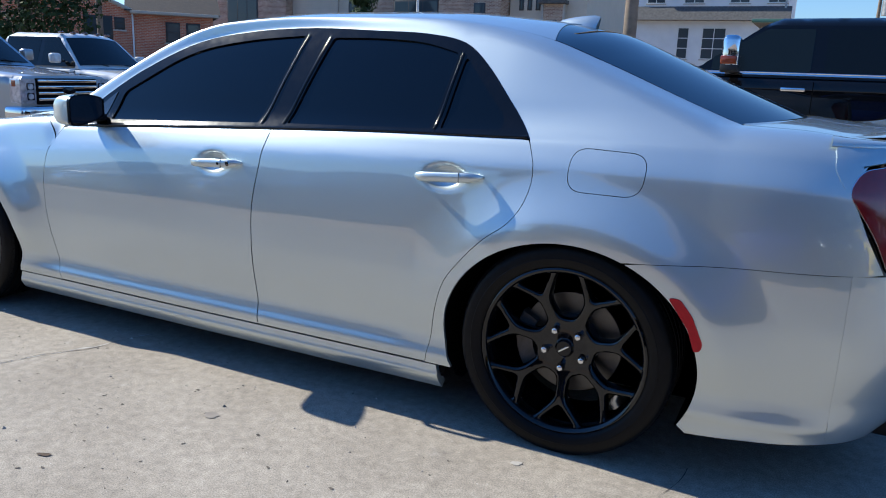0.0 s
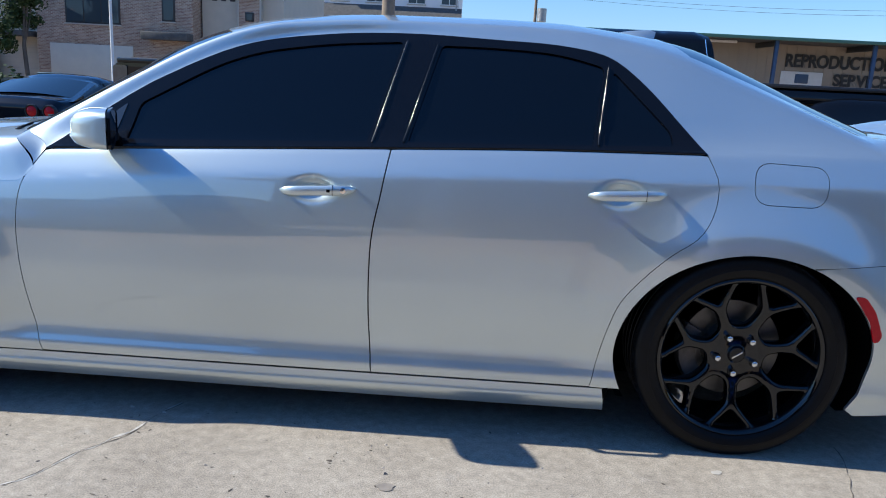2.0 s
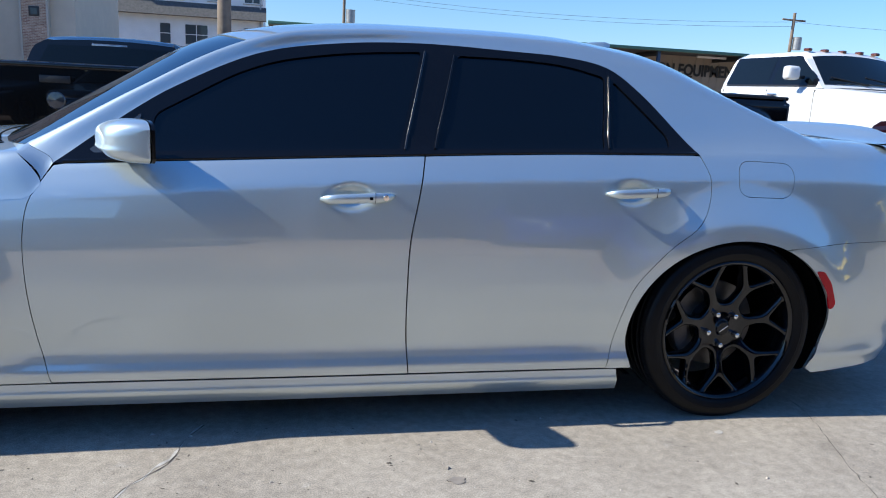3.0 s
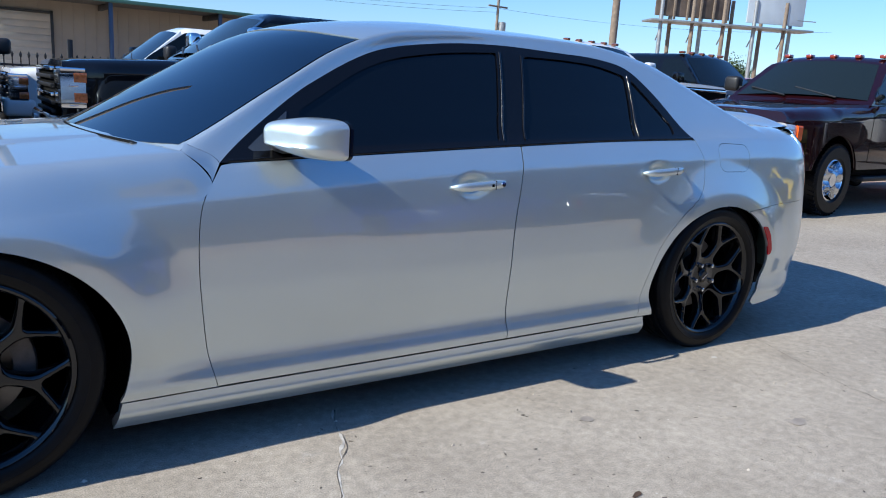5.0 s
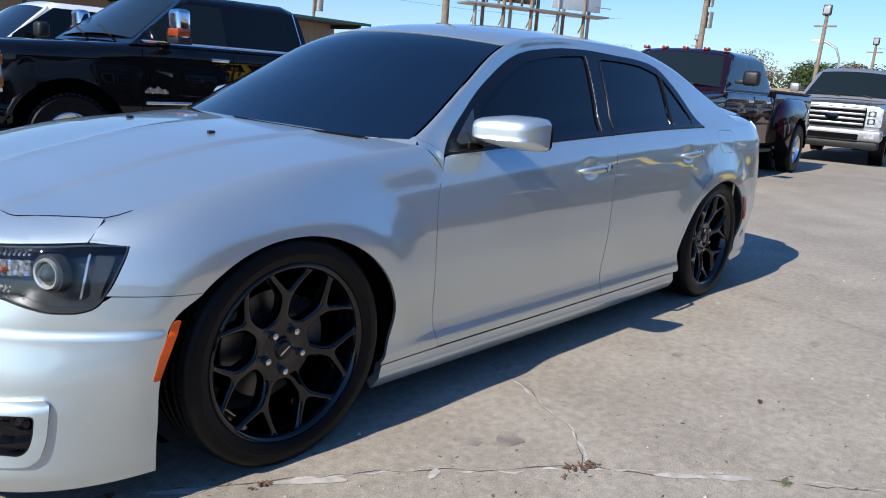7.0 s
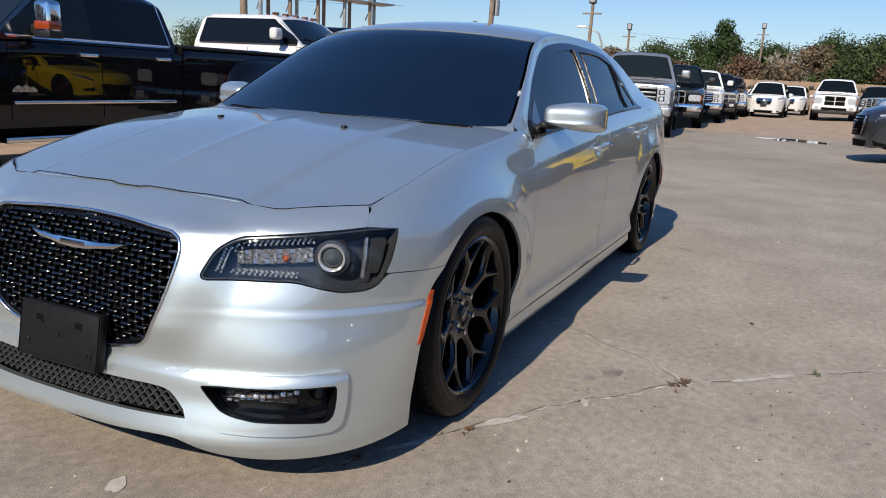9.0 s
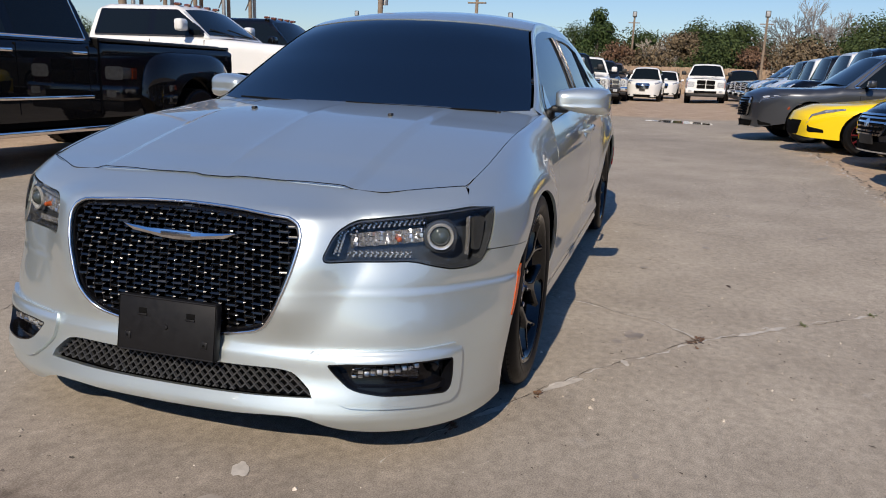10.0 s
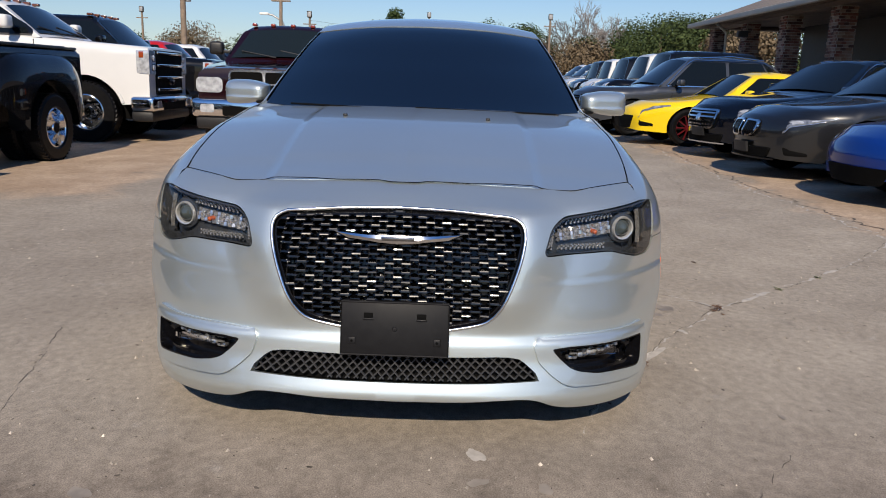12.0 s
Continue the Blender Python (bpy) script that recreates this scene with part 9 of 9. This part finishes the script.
# billboard on a row of posts
bb = empty("billboard", pose(0, 0, 0), "old wooden-backed billboard on a row of tall posts", "billboard")
A_, B_ = Vector((40.0, 34.2, 0)), Vector((50.4, 29.5, 0))
dv = (B_ - A_).normalized()
ang = math.degrees(math.atan2(dv.y, dv.x))
fr = pose(A_.x, A_.y, 0, 0, 0, ang)
bb.matrix_basis = fr
L_ = (B_ - A_).length
part("catwalk", box_mesh("catwalk", (-0.3, L_ + 0.4, -0.9, 0.9, 6.42, 6.55), GREY_STEEL, 0.01), bb)
part("catwalk_rail", box_mesh("catwalk_rail", (L_ - 1.0, L_ + 0.4, -1.0, -0.94, 7.1, 7.16), GREY_STEEL), bb)
for i in range(10):
    x = 0.5 + i * (L_ - 1.0) / 9
    ps = part("post", lathe("post", [(0.15, 0), (0.13, 8.6)], WOOD_POLE if i % 3 else GREY_STEEL, 12, "z"), bb, "", Matrix.Translation((x, (i % 2) * 1.1 - 0.5, -0.3)))
    if i % 2 == 0:
        part("brace", tube("brace", [(x, -0.9, 6.45), (x, 0.1, 5.2)], 0.05, GREY_STEEL, 6), bb)
part("back_panel", box_mesh("back_panel", (0.4, L_ * 0.52, 0.3, 0.45, 6.9, 10.5), plain("panel_back", (0.10, 0.075, 0.06), 0.85, 0, 0.4, 1.2), 0.02), bb)
for i in range(6):
    part("panel_batten", box_mesh("panel_batten", (0.7 + i * 0.98, 0.85 + i * 0.98, 0.16, 0.3, 6.7, 10.5), WOOD_POLE, 0.01), bb)
part("poster_panel", box_mesh("poster_panel", (L_ * 0.60, L_ * 0.98, -0.5, -0.35, 6.8, 11.5), plain("poster_grey", (0.42, 0.47, 0.52), 0.5, 0, 0.15, 0.5), 0.02), bb)


def utility_pole(x, y, h, label, boxes=(), lean=0.0, arms=(), r=0.14, mat=None):
    p_ = empty("utility_pole", pose(x, y, float(lot_height(x, y)) - 0.1, 0, lean, 0), label, "utility pole")
    part("pole", lathe("pole", [(r, 0), (r * 0.72, h)], mat or WOOD_POLE, 14, "z"), p_)
    for z, w_, hh in boxes:
        part("transformer", lathe("transformer", [(0.02, z + hh), (w_, z + hh * 0.96), (w_, z), (0.02, z)], GREY_STEEL, 16, "z"), p_, "", Matrix.Translation((r + w_, -0.1, 0)))
    for z, l in arms:
        part("cross_arm", box_mesh("cross_arm", (-l / 2, l / 2, -0.06, 0.06, z - 0.06, z + 0.06), WOOD_POLE, 0.01), p_)
    return p_


utility_pole(-1.1, 10.8, 7.5, "plain wooden utility pole between parked trucks", r=0.13)
utility_pole(30.3, 12.1, 9.5, "wooden utility pole with grey equipment boxes", ((4.3, 0.16, 0.7), (5.2, 0.12, 0.5)), 1.5)
utility_pole(35.0, 45.3, 8.1, "distant wooden utility pole with transformer", ((5.6, 0.3, 0.9),), 1.0, ((7.6, 1.8),))
utility_pole(4.6, 56.6, 9.0, "distant wooden utility pole with transformer", ((6.2, 0.35, 1.0),), 0, ((8.6, 1.8),))
utility_pole(20.5, 18.5, 11.0, "tall dark utility pole beside the billboard", r=0.16)
utility_pole(-24.5, 19.0, 8.0, "wooden utility pole before the red brick house", r=0.13)


LAMP_PANE = plain("floodlight_glass", (0.32, 0.33, 0.34), 0.2, 0, 0.1, 6)


def lamp_post(x, y, h, label, lean=0.0):
    p_ = empty("lot_lamp", pose(x, y, -0.05, 0, lean, 0), label, "street lamp")
    part("pole", lathe("pole", [(0.13, 0), (0.09, h)], WOOD_POLE, 12, "z"), p_)
    part("cross_arm", box_mesh("cross_arm", (-0.06, 0.06, -0.55, 0.55, h - 0.62, h - 0.54), WOOD_POLE, 0.01), p_)
    hd = part("lamp_head", box_mesh("lamp_head", (-0.20, 0.05, -0.20, 0.20, h - 0.05, h + 0.48), FRAME_DARK, 0.04), p_)
    part("lamp_glass", box_mesh("lamp_glass", (-0.215, -0.19, -0.15, 0.15, h + 0.02, h + 0.41), LAMP_PANE, 0.02), hd)
    return p_


lamp_post(75.2, 2.7, 7.2, "tall lot lamp with a square floodlight head")
lamp_post(65.6, -8.5, 6.6, "tall lot lamp with a square floodlight head")
lamp_post(40.2, 10.0, 5.8, "leaning lot lamp with a floodlight head", 4)
lamp_post(62.0, 12.4, 5.9, "tall lot lamp with a square floodlight head")
lamp_post(70.0, 30.0, 6.5, "tall lot lamp with a square floodlight head")
st = empty("street_lamp", pose(55.0, 12.9, 0), "grey street lamp with a curved arm", "street lamp")
part("arm", tube("arm", [(0, 0, 0), (0, 0, 4.3), (0, 0.3, 5.0), (0, 1.0, 5.4), (0, 1.5, 5.5)], 0.07, GREY_STEEL, 8), st)
part("lamp_head", box_mesh("lamp_head", (-0.12, 0.12, 1.3, 2.0, 5.42, 5.58), FRAME_WHITE, 0.04), st)
fp = empty("flag_pole", pose(-12.6, 24.0, -0.4), "slim white flag pole before the townhouses", "pole")
part("pole", lathe("pole", [(0.06, 0), (0.04, 8)], FRAME_WHITE, 10, "z"), fp)


def wire(a, b, sag):
    P = [Vector(a).lerp(Vector(b), t) - Vector((0, 0, sag * 4 * t * (1 - t))) for t in np.linspace(0, 1, 15)]
    return P


for a, b in (((4.6, 56.6, 8.3), (35.0, 45.3, 7.3)), ((4.6, 56.6, 8.0), (35.0, 45.3, 7.0)), ((35.0, 45.3, 7.3), (62.0, 34.0, 7.6)), ((-24.5, 19.0, 7.2), (-11, 45, 8.4)), ((62.0, 12.4, 5.6), (65.6, -8.5, 5.6)), ((65.6, -8.5, 5.5), (68, -40, 5.8))):
    tagged(part("power_line", tube("power_line", wire(a, b, 0.6), 0.009, IRON, 5), None), "thin dark overhead power line between poles", "cable")

# iron picket fence and gate posts behind the trucks
picket = lathe("picket", [(0.011, 0), (0.011, 1.50), (0.022, 1.53), (0.026, 1.56), (0.012, 1.60), (0.002, 1.62)], IRON, 6, "z")


def iron_fence(x0, x1, posts, label):
    f = empty("iron_fence", pose(0, 13.6, -0.27), label, "fence")
    for i in range(int((x1 - x0) / 0.14)):
        part("picket", picket, f, "", Matrix.Translation((x0 + 0.07 + i * 0.14, 0, 0)))
    for z in (0.25, 1.12, 1.36):
        part("rail", box_mesh("rail", (x0, x1, -0.02, 0.02, z - 0.02, z + 0.02), IRON), f)
    for x in posts:
        part("post", box_mesh("post", (x - 0.045, x + 0.045, -0.045, 0.045, 0, 1.90), IRON, 0.008), f)
    return f


iron_fence(-15.3, -12.8, (-15.3,), "black iron picket fence beside the gate")
iron_fence(-1.6, 3.3, (-1.6, 0.73, 3.3), "black iron picket fence before the workshop")
gp = empty("gate_frame", pose(-12.5, 13.6, -0.27), "tall black iron gate post with its frame", "gate")
part("gate_post", box_mesh("gate_post", (-0.075, 0.075, -0.075, 0.075, 0, 2.16), IRON, 0.012), gp)
part("post_ball", lathe("post_ball", [(0.001, 2.28), (0.045, 2.25), (0.055, 2.21), (0.04, 2.17), (0.03, 2.15)], IRON, 14, "z"), gp)
part("gate_stile", box_mesh("gate_stile", (-0.33, -0.22, -0.05, 0.05, 0.05, 1.85), IRON, 0.01), gp)
for z in (0.3, 1.1, 1.78):
    part("gate_rail", box_mesh("gate_rail", (-0.33, -0.05, -0.03, 0.03, z - 0.035, z + 0.035), IRON), gp)
# dark stained boards beyond the gate
bf = empty("board_fence", pose(0, 15.0, -0.4), "dark stained board fence with a rail on top", "fence")
for i in range(20):
    part("board", box_mesh("board", (-20.3 + i * 0.25, -20.06 + i * 0.25, -0.015, 0.015, 0, 1.6), DARK_BOARD, 0.004), bf)
for z in (0.4, 1.5):
    part("rail", box_mesh("rail", (-20.3, -15.3, -0.06, -0.016, z - 0.05, z + 0.05), DARK_BOARD, 0.006), bf)
# blue wheeled refuse bin by the garage
rb_ = empty("refuse_bin", pose(-20.0, 33.2, -0.4), "blue-green plastic refuse bin with a lid", "bin")
bm = bmesh.new()
box(bm, -0.55, 0.55, -0.35, 0.35, 0.05, 0.98, 0.05, 2)
for v_ in bm.verts:
    v_.co.x *= 0.82 + 0.18 * v_.co.z
    v_.co.y *= 0.82 + 0.18 * v_.co.z
part("body", bm_mesh("body", bm, BIN_BLUE), rb_)
part("lid", box_mesh("lid", (-0.60, 0.60, -0.42, 0.38, 0.97, 1.06), BIN_BLUE, 0.035, 3), rb_)
part("handle", tube("handle", [(-0.5, 0.44, 0.93), (0.5, 0.44, 0.93)], 0.018, BIN_BLUE, 6), rb_)

# wooden fence at the far end
ff = empty("board_fence", pose(68.5, 0, 0), "long weathered wooden board fence at the lot's end", "fence", kind="structure")
V, F = [], []
fr_ = random.Random(5)
for i in range(330):
    y0 = -34 + i * 0.2
    k = len(V)
    dx, zt = fr_.uniform(-0.015, 0.015), 2.35 + fr_.uniform(-0.03, 0.03)
    for x in (dx, dx + 0.03):
        V += [(x, y0 + 0.008, -0.1), (x, y0 + 0.192, -0.1), (x, y0 + 0.192, zt), (x, y0 + 0.008, zt)]
    F += [(k, k + 1, k + 2, k + 3), (k + 7, k + 6, k + 5, k + 4), (k + 3, k + 2, k + 6, k + 7), (k, k + 3, k + 7, k + 4), (k + 1, k + 5, k + 6, k + 2)]
bo = part("boards", mesh_of("boards", V, F, FENCE_WOOD, False), ff)
bo["kind"] = "stuff"


def leaf_mat(name, a, b):
    m, nt, bs = nodes(name)
    g = nt.nodes.new("ShaderNodeNewGeometry")
    r = ramp(nt, g.outputs["Random Per Island"], [(0.0, a), (1.0, b)])
    nt.links.new(r.outputs[0], bs.inputs["Base Color"])
    bs.inputs["Roughness"].default_value = 0.75
    bs.inputs["Specular IOR Level"].default_value = 0.2
    return m


LEAF_GREEN = leaf_mat("oak_leaf", (0.018, 0.032, 0.010), (0.068, 0.094, 0.030))
LEAF_PINE = leaf_mat("pine_leaf", (0.015, 0.031, 0.008), (0.052, 0.080, 0.024))
LEAF_BROWN = leaf_mat("autumn_leaf", (0.085, 0.062, 0.038), (0.19, 0.145, 0.090))
LEAF_RUST = leaf_mat("rust_leaf", (0.085, 0.048, 0.031), (0.18, 0.108, 0.068))
BARK = plain("bark", (0.12, 0.095, 0.075), 0.95, 0, 0.3, 5)
BARK_PALE = plain("pale_bark", (0.38, 0.34, 0.29), 0.9, 0, 0.25, 5)


def tree(x, y, h, w, mat, label, seed, trunk=0.28, leaf=0.14, count=1500, cone=False, bark=None):
    r_ = random.Random(seed)
    t = empty("tree", pose(x, y, float(lot_height(x, y)) - 0.1, 0, 0, r_.uniform(0, 360)), label, "tree")
    limbs = [[(0, 0, 0), (r_.uniform(-0.1, 0.1), r_.uniform(-0.1, 0.1), h * 0.35), (r_.uniform(-0.2, 0.2), r_.uniform(-0.2, 0.2), h * 0.8)]]
    part("trunk", tube("trunk", limbs[0], [trunk, trunk * 0.75, trunk * 0.25], bark or BARK, 8), t)
    lobes = []
    n = 16
    for i in range(n):
        a = r_.uniform(0, 6.28)
        zc = h * (r_.uniform(0.34, 0.9))
        k = (1 - zc / h) * 1.25 if cone else math.sin(math.pi * min(1, max(0.12, (zc / h - 0.15) / 0.9)))
        d = w * 0.5 * r_.uniform(0.35, 0.85) * k
        c = Vector((d * math.cos(a), d * math.sin(a), zc))
        lobes.append((c, w * r_.uniform(0.17, 0.30) * (0.7 if cone else 1)))
        if i < 6:
            part("limb", tube("limb", [limbs[0][1], (c.x * 0.5, c.y * 0.5, (h * 0.35 + zc) / 2), tuple(c)], [trunk * 0.4, trunk * 0.25, 0.03], bark or BARK, 6), t)
    lobes.append((Vector((0, 0, h * 0.86)), w * (0.14 if cone else 0.22)))
    V, F = [], []
    for i in range(count):
        c, rad = r_.choice(lobes)
        u = Vector((r_.gauss(0, 1), r_.gauss(0, 1), r_.gauss(0, 1))).normalized()
        p = c + Vector((u.x, u.y, u.z * 0.8)) * rad * (r_.random() ** 0.45) * 1.08
        nrm = (u + Vector((r_.uniform(-0.8, 0.8), r_.uniform(-0.8, 0.8), r_.uniform(-0.3, 0.9)))).normalized()
        e = nrm.orthogonal().normalized() * leaf * r_.uniform(0.5, 1.1)
        f = nrm.cross(e).normalized() * leaf * r_.uniform(0.35, 0.8)
        k = len(V)
        V += [p - e, p - e * 0.2 + f, p + e, p + e * 0.1 - f]
        F.append((k, k + 1, k + 2, k + 3))
    part("crown", mesh_of("crown", V, F, mat, False), t)
    return t


def bare_tree(x, y, h, label, seed, bark, spread=0.5, depth=6):
    r_ = random.Random(seed)
    t = empty("tree", pose(x, y, -0.1), label, "tree")
    V, F = [], []

    def grow(p, d, length, rad, level):
        q = p + d * length
        k = len(V)
        u = d.orthogonal().normalized()
        v = d.cross(u)
        for c, rr in ((p, rad), (q, rad * 0.68)):
            for i in range(5):
                a = 2 * math.pi * i / 5
                V.append(c + (u * math.cos(a) + v * math.sin(a)) * rr)
        for i in range(5):
            j = (i + 1) % 5
            F.append((k + i, k + j, k + 5 + j, k + 5 + i))
        if level <= 0:
            return
        for _ in range(3 if level > 1 else 4):
            nd = (d + Vector((r_.gauss(0, spread), r_.gauss(0, spread), r_.gauss(0.12, spread * 0.6)))).normalized()
            grow(q if r_.random() < 0.6 else p + d * length * r_.uniform(0.5, 1), nd, length * r_.uniform(0.62, 0.88), max(0.014, rad * 0.60), level - 1)

    grow(Vector((0, 0, 0)), Vector((0.03, 0.05, 1)).normalized(), h * 0.26, h * 0.022, depth)
    part("branch_work", mesh_of("branch_work", V, F, bark), t)
    return t


oak = "broad dark green oak behind the fence"
pine = "tall green pine behind the fence"
rusty = "brown autumn tree behind the fence"
for i, (x, y, h, w, mat, lab) in enumerate([
        (76, 12.5, 6.0, 6.5, LEAF_GREEN, oak), (79, 9.0, 6.8, 6.0, LEAF_GREEN, oak), (76, 6.2, 8.8, 6.0, LEAF_PINE, pine), (74, 3.8, 4.6, 4.5, LEAF_RUST, rusty), (80, 2.2, 6.0, 6.0, LEAF_GREEN, oak), (75, -1.8, 5.6, 5.0, LEAF_BROWN, rusty),
        (80, -3.4, 7.2, 5.5, LEAF_GREEN, oak), (74, -5.4, 5.6, 6.0, LEAF_GREEN, oak), (73, -8.2, 4.6, 4.0, LEAF_RUST, rusty), (80, -7.8, 7.3, 6.0, LEAF_GREEN, oak), (74, -13.5, 5.2, 5.0, LEAF_GREEN, oak),
        (78, -19.0, 7.7, 7.5, LEAF_GREEN, oak), (75, -23.0, 8.2, 7.5, LEAF_GREEN, oak), (72, -28.0, 8.3, 8.0, LEAF_GREEN, oak), (68, -33.0, 8.8, 8.0, LEAF_GREEN, oak), (62, -38.0, 9.0, 8.0, LEAF_GREEN, oak),
        (73, -17.0, 5.4, 5.0, LEAF_GREEN, oak), (76, 17.0, 5.0, 6.0, LEAF_BROWN, rusty), (80, 22.0, 5.2, 6.5, LEAF_GREEN, oak), (84, 30.0, 5.9, 8.0, LEAF_BROWN, rusty), (84, 38.0, 5.2, 7.0, LEAF_GREEN, oak), (86, 47.0, 6.0, 8.0, LEAF_BROWN, rusty),
        (80, 58.0, 6.6, 8.0, LEAF_GREEN, oak), (70, 66.0, 6.5, 8.0, LEAF_GREEN, oak), (40, -24.0, 6.5, 6.0, LEAF_BROWN, "brown autumn tree behind the office"), (47, -19.0, 5.5, 5.0, LEAF_BROWN, "brown autumn tree behind the office"), (60, -17.0, 6.6, 7.0, LEAF_GREEN, oak), (66, -12.0, 4.6, 5.5, LEAF_BROWN, rusty), (62, -21.5, 7.0, 7.0, LEAF_GREEN, oak)]):
    tree(x, y, h, w, mat, lab, 100 + i, cone=mat is LEAF_PINE, count=8500 if mat is not LEAF_RUST else 5000)
# low scrub along the fence
for i, (y, mat) in enumerate([(14, LEAF_GREEN), (10, LEAF_RUST), (7, LEAF_GREEN), (1, LEAF_BROWN), (-3.5, LEAF_GREEN), (-11, LEAF_BROWN), (-16, LEAF_GREEN), (-20.5, LEAF_GREEN), (-25, LEAF_GREEN)]):
    tree(72 + (i % 3), y, 3.9, 5.5, mat, "low shrub growing behind the board fence", 300 + i, 0.1, 0.15, 2600)
bare_tree(72.5, 0.4, 5.6, "small bare tree with a pale trunk", 11, BARK_PALE)
bare_tree(76.0, -14.5, 9.0, "large bare grey tree behind the fence", 12, plain("grey_twig", (0.24, 0.21, 0.19), 0.9, 0, 0.2, 3), 0.45)
bare_tree(78.0, -16.8, 8.6, "large bare grey tree behind the fence", 13, plain("grey_branch", (0.24, 0.21, 0.19), 0.9, 0, 0.2, 3), 0.45)
bare_tree(77.0, -11.8, 8.4, "large bare grey tree behind the fence", 15, BARK, 0.42)
bare_tree(80.0, 15.0, 7.0, "bare grey tree behind the fence", 14, BARK, 0.45, 5)
tree(-22.5, 14.2, 6.5, 6.0, LEAF_GREEN, "dense dark green tree beside the red brick house", 21, 0.2, 0.10, 15000)
tree(-21.9, 34.3, 6.4, 3.6, LEAF_GREEN, "slim dark green evergreen by the townhouses", 22, 0.12, 0.10, 5200, True)
hd = tree(-13.5, 18.0, 1.1, 3.0, LEAF_GREEN, "clipped low green hedge by the townhouses", 23, 0.05, 0.10, 1500)
